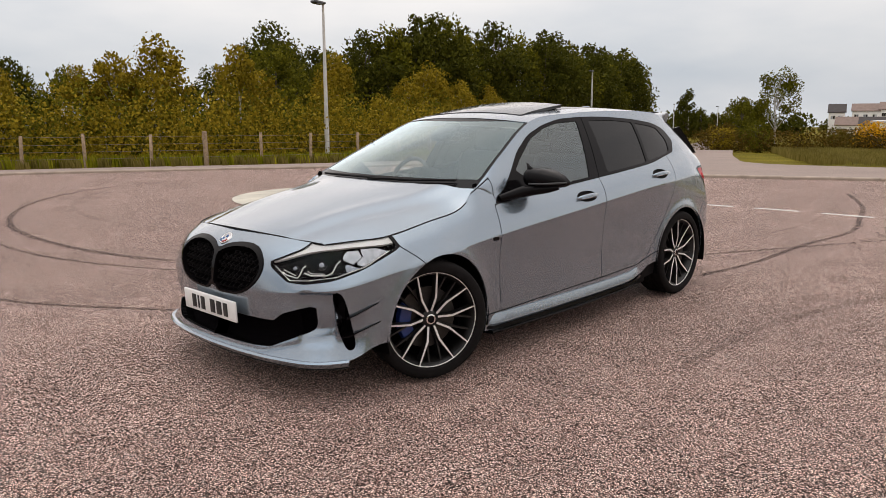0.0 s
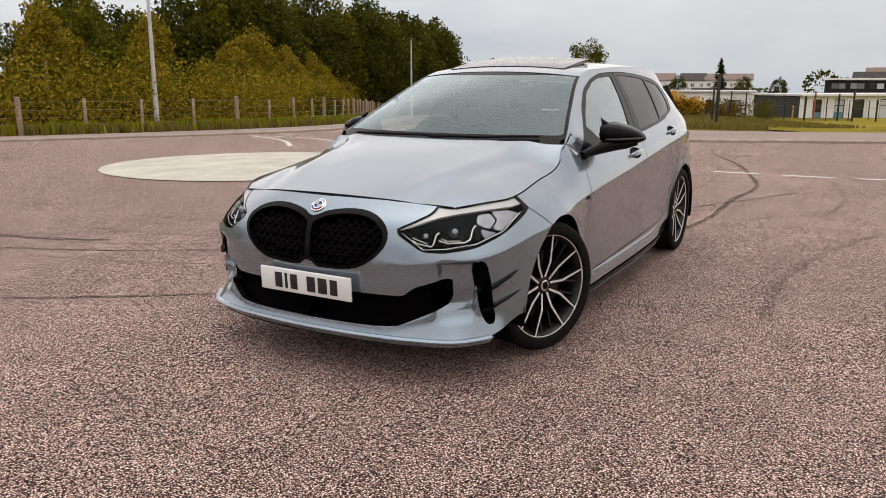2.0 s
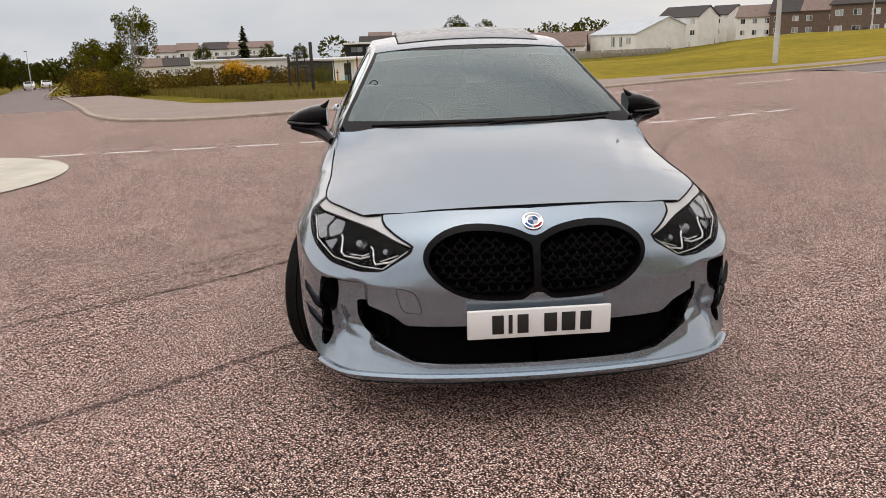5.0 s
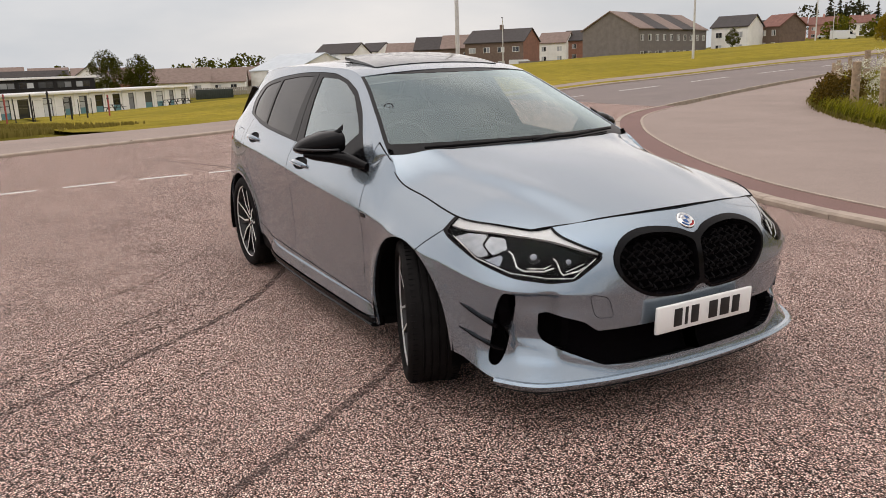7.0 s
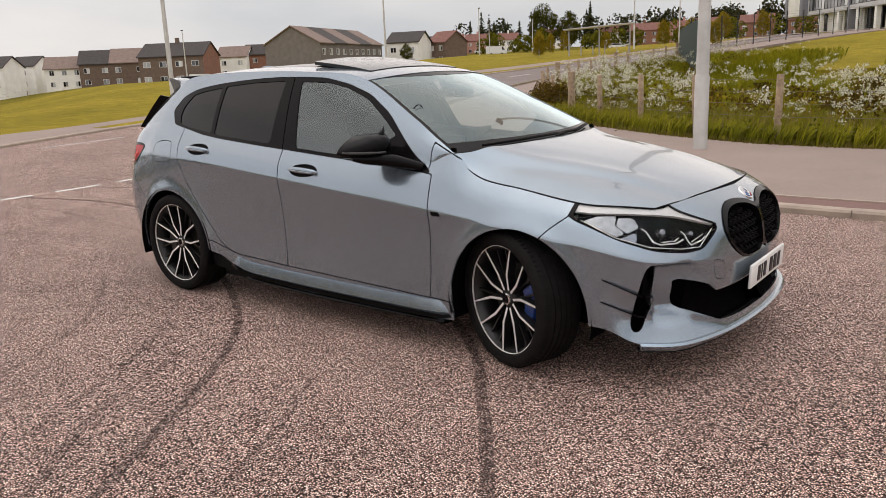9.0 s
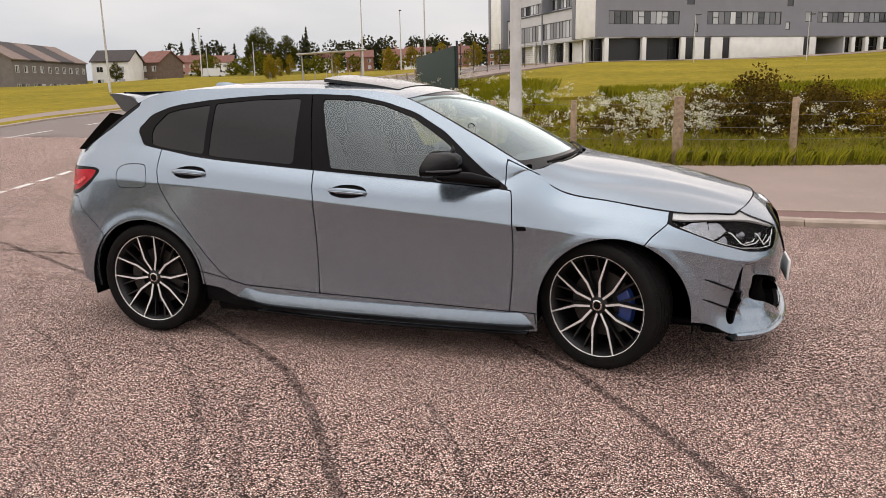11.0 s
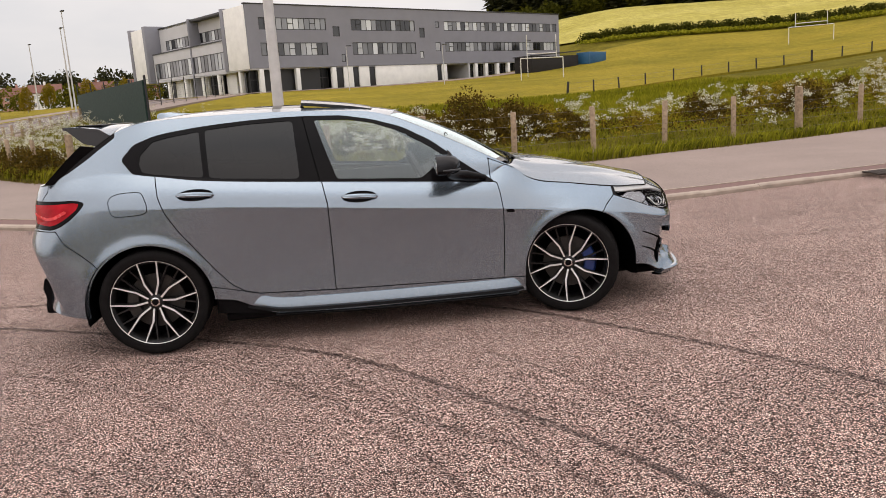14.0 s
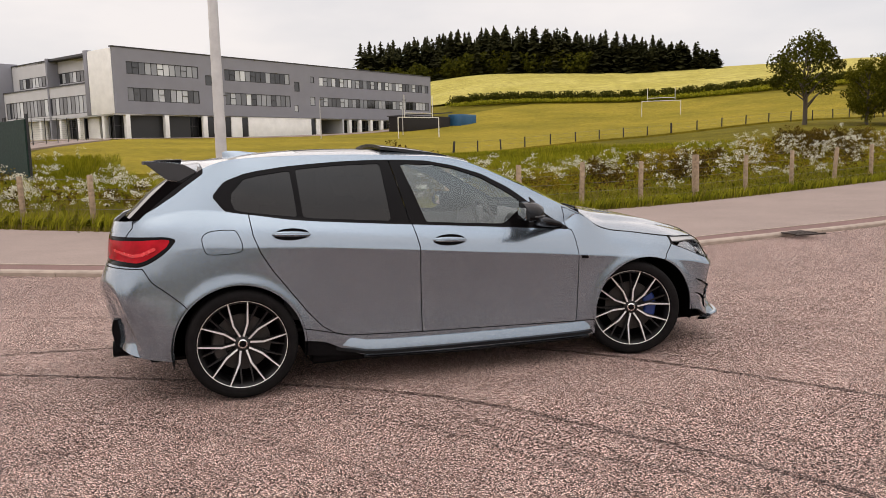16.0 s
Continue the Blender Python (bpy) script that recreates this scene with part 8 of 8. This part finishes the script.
part("roof", box(llow + .5, 9.4, .22, (llow / 2, 4.4, 3.4), .02), PALE_CLAD, low)
part("fascia", box(llow + .5, .1, .26, (llow / 2, -.36, 3.42), .01), WHITE_WALL, low)
part("core", box(llow - .4, 8.2, 3.6, (llow / 2, 4.7, 1.4)), COPING, low)
hall = thing("school_hall", "dark flat-roofed hall rising behind the low school", "school", place((-121, -6), (-120.0, 9.4), -3.4)[0])
part("wall", box(15.4, 8, 5.0, (7.7, 4, 2.4), .02), DARK_WOOD, hall)
part("roof", box(16, 8.6, .3, (7.7, 4, 5.0), .02), WHITE_WALL, hall)
for k in range(6):
    window(hall, 1.8 + k * 2.4, 3.6, 1.9, .9, 2, 0, FRAME_DARK, -.03, None, .08)
annex = thing("school_annex", "small white flat-roofed classroom block", "school", place((-97.4, -24), (-99.3, -12.2), -3.4)[0])
part("wall", box(11.8, 6, 3.6, (5.9, 3, 1.5), .02), WHITE_WALL, annex)
part("roof", box(12.4, 6.6, .25, (5.9, 3, 3.4), .02), PALE_CLAD, annex)
for x in (1.5, 4.2, 6.9, 9.6):
    window(annex, x, .8, 1.5, 1.6, 2, 0, FRAME_DARK, -.03, None, .08)

# houses
for i, (a, b, z) in enumerate((((-225.7, -3.5), (-225.7, 2.8), -2.8), ((-225.6, 3.9), (-225.2, 13.1), -3.2), ((-225.2, 13.9), (-224.4, 22.6), -3.5), ((-224.3, 23.5), (-223.6, 29.0), -3.7))):
    L = math.dist(a, b)
    house(a, b, z, 8, 4.9, 7.4, (WHITE_WALL, WHITE_WALL, WHITE_WALL, RED_BRICK)[i], PINK_TILE, "white two-storey house with a pink-brown roof" if i < 3 else "brick two-storey house with a pink-brown roof", two_rows(L, 3, .9, 3.3), group="far houses")
house((-212, -6), (-211, 12), -1.6, 7, 2.6, 5.0, BROWN_BRICK, DARK_TILE, "low dark-roofed bungalow behind the school", [(3, .9, 1.4, 1.1), (8, .9, 1.4, 1.1), (13, .9, 1.4, 1.1)], name="bungalow")
house((-205, 13), (-204, 20), -1.6, 9, 3.4, 6.0, WHITE_WALL, DARK_TILE, "white gabled house among roofs", [(2, .9, 1.2, 1.1), (5, .9, 1.2, 1.1)], along_x=False)
house((-173.4, 25.4), (-171.2, 37.3), -2.9, 8.5, 2.7, 5.6, WHITE_WALL, PINK_TILE, "white bungalow with a pinkish tiled roof", [(3.4, .8, 1.5, 1.2), (6.4, .8, 1.5, 1.2), (9.4, .8, 1.5, 1.2)], name="bungalow", chimneys=((9.0, 4.2),))
house((-176, 37.6), (-173.2, 45.5), -3.0, 8.5, 2.6, 5.4, WHITE_WALL, PINK_TILE, "white bungalow with a pinkish tiled roof", [(2.4, .8, 1.4, 1.2), (5.8, .8, 1.4, 1.2)], name="bungalow")
house((-181.4, 45), (-178.8, 55.0), -3.0, 8.5, 2.6, 5.6, BROWN_BRICK, PINK_TILE, "brown bungalow with a pinkish tiled roof", [(2.4, .8, 1.4, 1.2), (7.2, .8, 1.4, 1.2)], name="bungalow", chimneys=((6.0, 4.2),))
house((-178.7, 48.4), (-164.5, 54.5), -1.2, 18.5, 2.9, 6.3, WHITE_WALL, BLUE_ROOF, "pale hall with a light blue sheet roof", [(8.0, .2, 1.4, 2.2), (10.6, .2, 1.0, 2.2), (13.2, .8, 1.6, 1.4)], name="community_hall")
house((-176.1, 63.5), (-167.4, 69.5), .0, 7.9, 5.0, 7.2, WHITE_WALL, DARK_TILE, "tall white house with a dark tiled roof", two_rows(10.6, 3, 1.0, 3.4), far_end=True)
house((-179, 76.0), (-174.4, 79.2), .0, 8, 5.4, 7.4, WHITE_WALL, DARK_TILE, "small white rendered two-storey house", two_rows(4.6, 2, 1.0, 3.4, 1.0))
house((-168.8, 78.7), (-164.3, 84.6), -.4, 7, 4.9, 7.3, WHITE_WALL, PINK_TILE, "pale two-storey house with a pinkish roof", two_rows(7.8, 3, 1.0, 3.4, 1.0))
house((-163.4, 83.6), (-159.4, 88.6), -.2, 8, 5.4, 8.2, BROWN_BRICK, DARK_TILE, "brown terraced house with a dark roof", two_rows(6.7, 2, 1.0, 3.4), group="brown terrace")
house((-159.4, 88.6), (-154.6, 94.4), -.2, 8, 5.5, 8.4, BROWN_BRICK, PINK_TILE, "brown terraced house with a pinkish roof", two_rows(7.4, 2, 1.0, 3.4), group="brown terrace")
brick_end = house((-142.6, 85.1), (-131.8, 92.7), -.6, 10.0, 6.4, 9.0, BROWN_BRICK, DARK_TILE, "brown terraced block with a red brick gable", two_rows(13.2, 4, 1.4, 4.3, 1.5), chimneys=((6.5, 5.0),), doors=((6.6, 2.0),))
part("gable_wall", prism([(-.02, -1.5), (10.02, -1.5), (10.02, 6.38), (5.0, 8.96), (-.02, 6.38)], .06, 0, None, Matrix.Translation((13.2, 0, 0)) @ Matrix(((0, 1, 0, 0), (1, 0, 0, 0), (0, 0, 1, 0), (0, 0, 0, 1)))), RED_BRICK, brick_end, "red brick gable wall")
house((-149.9, 109.5), (-144.0, 113.1), .6, 6.0, 5.2, 7.4, WHITE_WALL, PINK_TILE, "small white house with a pinkish roof", two_rows(6.9, 2, 1.0, 3.2, 1.2))
house((-145, 114.6), (-141.6, 119.4), .9, 7, 5.2, 7.4, RED_BRICK, DARK_TILE, "small red brick house with a dark roof", two_rows(5.8, 2, 1.0, 3.3, 1.0))
for i in range(5):
    u0, u1 = i / 5, (i + 1) / 5
    a = (-100.5 - 10.4 * u0, 95.0 + 27.8 * u0)
    b = (-100.5 - 10.4 * u1, 95.0 + 27.8 * u1)
    house(a, b, .6, 11.0, 6.0, 9.0, GREY_HARL, (PINK_TILE, DARK_TILE)[i % 2], "grey harled terraced house with a tiled roof", two_rows(5.93, 2, 1.0, 3.9, 1.15), group="grey terrace", doors=((2.9, 2.1),))
house((-109.4, 122.6), (-102.6, 124.9), 1.4, 8, 5.5, 7.6, WHITE_WALL, DARK_TILE, "white rendered house with a dark tiled roof", two_rows(7.2, 2, 1.0, 3.4, 1.3), far_end=True)
house((-106.9, 133.4), (-101.6, 132.9), 1.6, 7, 5.2, 7.4, BROWN_BRICK, RED_TILE, "brown brick house with a dark red tiled roof", two_rows(5.3, 2, 1.0, 3.4, 1.0))
for a, b, z, wall, roof, word in (((-173.3, 239.1), (-166.1, 244.1), 5.4, PINK_WALL, RED_TILE, "pink"), ((-177.4, 229.0), (-170.5, 234.0), 5.4, PINK_WALL, RED_TILE, "salmon pink"), ((-184, 222), (-178.5, 226.0), 5.0, WHITE_WALL, DARK_TILE, "white"), ((-163.8, 247.0), (-157.8, 251), 5.4, WHITE_WALL, RED_TILE, "white"),
                                  ((-165.0, 276), (-156, 281), 7, WHITE_WALL, RED_TILE, "white"), ((-147.3, 296), (-136.5, 301), 7.5, WHITE_WALL, RED_TILE, "white"), ((-118, 262), (-109, 266), 6.2, RED_BRICK, RED_TILE, "red brick"), ((-106, 268), (-97, 271), 6.4, PINK_WALL, RED_TILE, "pink"),
                                  ((-93, 255), (-84, 257), 6.2, WHITE_WALL, RED_TILE, "white"), ((-80, 262), (-70, 264), 6.4, RED_BRICK, RED_TILE, "red brick"), ((-62, 250), (-53, 252), 6.0, RED_BRICK, RED_TILE, "red brick"), ((-46, 236), (-37, 237), 5.6, RED_BRICK, RED_TILE, "red brick")):
    L = math.dist(a, b)
    house(a, b, z, 7, 5.2, 7.6, wall, roof, word + " two-storey house up the hill", two_rows(L, 3, 1.0, 3.3, 1.2), group="hill houses", chimneys=((L / 2, 3.5),))


for a, b, z, eave, ridge, roof, n, word in (((-224.4, -63.8), (-226.1, -57.6), -5.8, 6.9, 8.7, PINK_TILE, 3, "pink-brown"), ((-226.1, -57.6), (-227.3, -52.2), -5.8, 7.3, 9.1, PINK_TILE, 3, "pink-brown"),
                                            ((-227.7, -50.6), (-229.0, -44.0), -6.0, 7.5, 9.3, DARK_TILE, 3, "dark"), ((-229.0, -44.0), (-231.0, -31.6), -6.0, 7.6, 9.2, PINK_TILE, 6, "pink-brown"),
                                            ((-208.1, -62.7), (-209.4, -57.8), -5.6, 3.2, 5.1, PINK_TILE, 2, "pink-brown"), ((-209.4, -57.8), (-211.1, -51.3), -5.6, 3.2, 5.1, DARK_TILE, 3, "dark"),
                                            ((-212.0, -44.0), (-214.0, -33.0), -5.6, 3.0, 4.9, DARK_TILE, 4, "dark"), ((-217.1, -67.4), (-218.2, -63.7), -5.4, 6.2, 8.2, DARK_TILE, 2, "dark")):
    L = math.dist(a, b)
    house(a, b, z, 8, eave, ridge, WHITE_WALL, roof, "white rendered flats with a %s pitched roof" % word, two_rows(L, n, 1.0, max(1.2, eave - 1.9), 1.1, 1.0, .5), group="stepped flats", name="flats")


# walls and fences before the houses
def slab_wall(line, z, h, mat, label, name="boundary_wall", t=.2):
    for a, b in zip(line, line[1:]):
        m, L = place(a, b, z)
        ob = thing(name, label, "wall", m)
        part("wall", box(L, t, h + 1, (L / 2, 0, h / 2 - .5), .02), mat, ob)
        part("coping", box(L + .05, t + .1, .08, (L / 2, 0, h + .03), .01), mat, ob)


def slat_fence(a, b, z, h, mat, label, step=.32):
    m, L = place(a, b, z)
    ob = thing("slat_fence", label, "fence", m)
    for zz in (.4, h - .4):
        part("rail", box(L, .05, .1, (L / 2, .05, zz)), mat, ob)
    proto = bpy.data.meshes.new("slat")
    bm = box(step * .86, .03, h, (0, 0, h / 2), .006, seg=1)
    bm.to_mesh(proto)
    bm.free()
    proto.materials.append(mat)
    for k in range(int(L / step)):
        part("slat", proto, None, ob, m=Matrix.Translation((step * (k + .5), 0, 0)))


slab_wall([(-118, 82), (-100, 86.5), (-96.5, 92), (-100, 103)], .1, 1.5, GREY_HARL, "grey harled boundary wall before the terrace")
slab_wall([(-101, 106), (-105.5, 119)], .3, 1.5, OLD_WOOD, "weathered timber boundary fence", "boundary_fence")
slab_wall([(-104, 122.5), (-99.5, 127)], .5, 1.3, PALE_CLAD, "pale concrete garden wall", "garden_wall")
slab_wall([(-112, 128), (-104, 136)], 1.0, 1.6, DARK_WOOD, "dark timber garden fence", "garden_fence")
slat_fence((-143.5, 22), (-140.0, 40.5), -3.4, 2.3, OLD_WOOD, "grey weathered slatted wooden fence")
slat_fence((-140.0, 40.5), (-147, 56.0), -2.8, 1.7, OLD_WOOD, "grey weathered slatted wooden fence")
slat_fence((-124, 19.6), (-141, 24), -3.3, 1.8, OLD_WOOD, "grey slatted wooden fence beside the school")


# vehicles far off
def far_vehicle(x, y, z, turn, van, mat, label):
    ob = thing("parked_van" if van else "parked_car", label, "van" if van else "car", pose(x, y, z, 0, 0, turn), "parked vehicles")
    L = 5.4 if van else 4.2
    if van:
        prof = [(-2.7, .35), (2.6, .35), (2.65, 1.0), (2.2, 1.25), (1.5, 2.1), (1.2, 2.25), (-2.6, 2.3), (-2.7, 2.1)]
        glass = [(1.45, 1.3), (2.12, 1.3), (1.55, 2.0), (1.45, 2.0)]
    else:
        prof = [(-2.05, .35), (2.05, .35), (2.1, .75), (1.1, .92), (.45, 1.40), (-1.2, 1.45), (-1.9, 1.0), (-2.1, .85)]
        glass = [(-1.6, 1.0), (.95, .95), (.4, 1.33), (-1.15, 1.37)]
    part("body", prism(prof, 1.75, .06, None, Matrix.Translation((0, -.87, 0))), mat, ob)
    for y0 in (-.90, .88):
        part("side_window", prism(glass, .02, 0, None, Matrix.Translation((0, y0, 0))), DARK_PANE, ob)
    for wx in (-1.3, 1.35):
        for wy in (-.80, .80):
            part("wheel", lathe([(.001, -.09), (.26, -.09), (.31, -.05), (.31, .05), (.26, .09), (.001, .09)], 16), TYRE, ob, m=Matrix.Translation((wx, wy, .31)))
    part("windscreen", box(.03, 1.4, .5, ((1.85, 0, 1.65) if van else (.78, 0, 1.17)), .01, rot=None), DARK_PANE, ob)


far_vehicle(-130.6, 91.5, -.2, 55, True, WHITE_CAR, "white panel van parked before the brown houses")
far_vehicle(-134.5, 86.0, -.3, 60, False, DARK_CAR, "dark car parked behind the white van")
far_vehicle(-122, 99.0, .4, 50, False, DARK_CAR, "dark car parked beside the wall")
far_vehicle(-111.1, 166.8, ground_z(-111, 167) + .02, 30, True, WHITE_CAR, "white van on the side road")
far_vehicle(-142, -63.5, ground_z(-142, -63.5) + .02, 22, False, WHITE_CAR, "white car on the far road")
far_vehicle(-147, -62.5, ground_z(-147, -62.5) + .02, 22, False, WHITE_CAR, "white car on the far road")
far_vehicle(-150, 215, ground_z(-150, 215) + .02, 40, False, WHITE_CAR, "white car parked by the pink houses")
far_vehicle(-84, 180, ground_z(-84, 180) + .02, 30, False, WHITE_CAR, "white car parked beyond the trees")


# picnic tables and posts before the low school
def picnic_table(x, y, turn):
    ob = thing("picnic_table", "dark wooden picnic table on the lawn", "table", pose(x, y, ground_z(x, y), 0, 0, turn), "picnic tables")
    part("tabletop", box(1.8, .75, .06, (0, 0, .75), .01), DARK_WOOD, ob)
    for s_ in (-1, 1):
        part("bench", box(1.8, .28, .05, (0, s_ * .75, .45), .01), DARK_WOOD, ob)
        for k in (-1, 1):
            part("leg", tube([(s_ * .7, k * .75, 0), (s_ * .7, k * .25, .74)], .05, 6), DARK_WOOD, ob)


picnic_table(-104.0, 16.6, 130)
picnic_table(-96.5, 9.0, 130)
picnic_table(-106.3, 18.8, 130)
RED_POST = plain("red_painted_post", (0.35, 0.05, 0.04), 0.6)
YELLOW_POST = plain("yellow_painted_post", (0.50, 0.26, 0.03), 0.6)
for x, y, h, mat, word in ((-58, -2.4, 2.1, RED_POST, "red"), (-57.5, 4.2, 1.6, RED_POST, "red"), (-62, -4.2, 1.2, YELLOW_POST, "yellow"), (-60, -3.2, 1.9, DARK_WOOD, "dark"), (-55, .2, 2.2, DARK_WOOD, "dark"), (-56, 1.6, 1.6, DARK_WOOD, "dark"), (-57, -.8, 2.0, DARK_WOOD, "dark"), (-58.5, 2.8, 1.7, DARK_WOOD, "dark")):
    ob = thing("play_post", word + " timber post of the school playground", "post", pose(x, y, ground_z(x, y) - .1), "playground posts")
    part("post", tube([(0, 0, 0), (0, 0, h), (0, 0, h + .04)], [.06, .06, .035], 8), mat, ob)
    part("collar", tube([(0, 0, h - .25), (0, 0, h - .18)], .1, 8), COPING, ob)

# the sports court's windbreak net
na, nb = (-14.4, 41.6), (-7.0, 24.8)
netm, netl = place(na, nb, 0)
ga, gb = ground_z(*na), ground_z(*nb)
net = thing("windbreak_net", "dark green windbreak net along the court between posts", "net fence", netm)
part("net", prism([(0, ga), (netl, gb), (netl, 2.82), (netl * .5, 2.9), (0, 2.95)], .06, .01, None, None), NET, net)
for k in range(7):
    x = netl * k / 6
    part("post", tube([(x, .1, ga + (gb - ga) * k / 6 - .2), (x, .1, 3.0)], .045, 8), FRAME_DARK, net)
mesh_fence = thing("mesh_fence", "dark green welded mesh fence round the court", "fence", None)
mesh_line = spline([(-17.0, 50.4), (-16.4, 57), (-15.2, 66), (-13.5, 78), (-12, 88)], 26)
for x, y in mesh_line[::2]:
    z = ground_z(x, y)
    part("post", tube([(x, y, z - .1), (x, y, z + 2.4)], .045, 6), FRAME_DARK, mesh_fence)
for h in np.linspace(.2, 2.35, 12):
    part("fence_wire", tube([(x, y, ground_z(x, y) + h) for x, y in mesh_line], .008, 4), FRAME_DARK, mesh_fence)
shelter = thing("cycle_shelter", "white-roofed cycle shelter with steel hoops", "shelter", pose(-27.8, 58, ground_z(-27.8, 58), 0, 0, 25))
part("roof", prism([(-3, 2.2), (3, 2.5), (3, 2.58), (-3, 2.28)], 2.2, .02), PALE_CLAD, shelter)
for x in (-2.6, 0, 2.6):
    part("post", tube([(x, 1.9, -.1), (x, 1.9, 2.35 + x * .05)], .05, 8), STEEL, shelter)
for k in range(6):
    part("hoop", tube([(-2.5 + k, .3, 0), (-2.5 + k, .3, .8), (-2.5 + k, 1.3, .8), (-2.5 + k, 1.3, 0)], .03, 6), STEEL, shelter)
for i, (x, y, k) in enumerate(((-36, 62, .5), (-39, 67, .55), (-33.5, 71, .45), (-29.5, 76, .6), (-44, 78, .5), (-26, 84, .7), (-23, 88, .65), (-50, 92, .6), (-34, 96, .7), (-20, 64, .5))):
    plant(kinds["birch"][i % 3], x, y, k, i * 70, "young staked tree on the school verge", "school trees")

# ---------------------------------------------------------------- kerbs
def kerb_run(line, lo, hi, label, group, piece=.915):
    """Kerb stones along a line, with open joints, as pieces of one kerb."""
    d = np.r_[0, np.cumsum(np.linalg.norm(np.diff(line, axis=0), axis=1))]
    at = lambda s: np.array([np.interp(s, d, line[:, 0]), np.interp(s, d, line[:, 1])])
    s = lo
    ob = tagged(new("kerb"), label, "kerb", group, "structure")
    g = np.random.default_rng(int(lo * 10) + len(line))
    while s + piece < hi:
        a, b = at(s + .004), at(s + piece - .004)
        u_ = (b - a) / np.linalg.norm(b - a)
        nrm = np.array([u_[1], -u_[0]])
        top = g.normal() * .003
        V = []
        for p, q in ((a, u_), (b, u_)):
            z = ground_z(*p)
            for off, hh in ((0.0, -.10), (0.0, .045), (.022, .066), (.125, .070), (.125, -.10)):
                w_ = p + nrm * off
                V.append((w_[0], w_[1], z + hh + top))
        F = [(0, 5, 6, 1), (1, 6, 7, 2), (2, 7, 8, 3), (3, 8, 9, 4), (0, 1, 2, 3, 4), (9, 8, 7, 6, 5)]
        part("kerb_stone", mesh_from("kerb_stone", V, F, smooth=False), KERB, ob)
        s += piece
    return d[-1]


def kerb_far(line, lo, hi, label):
    d = np.r_[0, np.cumsum(np.linalg.norm(np.diff(line, axis=0), axis=1))]
    s = np.linspace(max(lo, 0), min(hi, d[-1]), 70)
    V, F = band(np.c_[np.interp(s, d, line[:, 0]), np.interp(s, d, line[:, 1])], 0, -.125, .07, .2)
    tagged(new("kerb", mesh_from("kerb", V, F, [KERB], smooth=False)), label, "kerb", kind="structure")


def span(line, x0):
    """Distance along a line to the place nearest to a point."""
    d = np.r_[0, np.cumsum(np.linalg.norm(np.diff(line, axis=0), axis=1))]
    return float(d[np.argmin(np.hypot(line[:, 0] - x0[0], line[:, 1] - x0[1]))])


for line, a, b, word in ((KERB_NORTH, (26, 9.8), (-17.6, 38), "worn concrete kerb along the footway"), (KERB_WEST, (-23.4, 38), (-30, -14), "worn concrete kerb across the junction"), (KERB_SOUTH, (-26, -17.2), (6, -22.4), "worn concrete kerb before the wood")):
    s0, s1 = span(line, a), span(line, b)
    total = span(line, line[-1])
    kerb_run(line, s0, s1, word, "kerbs")
    kerb_far(line, 0, s0, "worn concrete kerb running off")
    kerb_far(line, s0 + .915 * int((s1 - s0) / .915) + .0, total, "worn concrete kerb running off")
s0, s1 = span(KERB_NORTH, (26, 9.8)), span(KERB_NORTH, (-12.2, 13.9))
d_ = np.r_[0, np.cumsum(np.linalg.norm(np.diff(KERB_NORTH, axis=0), axis=1))]
s_ = np.linspace(s0, s1, 120)
near_kerb = np.c_[np.interp(s_, d_, KERB_NORTH[:, 0]), np.interp(s_, d_, KERB_NORTH[:, 1])]
V, F = band(near_kerb, -.127, -.57, .058, .1)
tagged(new("red_strip", mesh_from("red_strip", V, F, [RED_CHIP], smooth=False)), "dark red chipped strip behind the kerb", "pavement", kind="structure")
V, F = band(near_kerb, -.57, -.618, .068, .12)
tagged(new("edging", mesh_from("edging", V, F, [KERB], smooth=False)), "thin pale concrete edging", "edging", kind="structure")
grate = tagged(new("drain_grate"), "rusty iron drain grate at the kerb", "drain", kind="structure")
IRON = plain("rusty_cast_iron", (0.05, 0.036, 0.03), 0.7, 0.5, vary=0.3, scale=20)
for k in range(9):
    part("bar", box(.03, .36, .02, (7.3 + k * .055, 4.36 + k * .011, .008), .003), IRON, grate)
part("frame", box(.56, .05, .022, (7.52, 4.16, .008), .003, rot=None), IRON, grate)
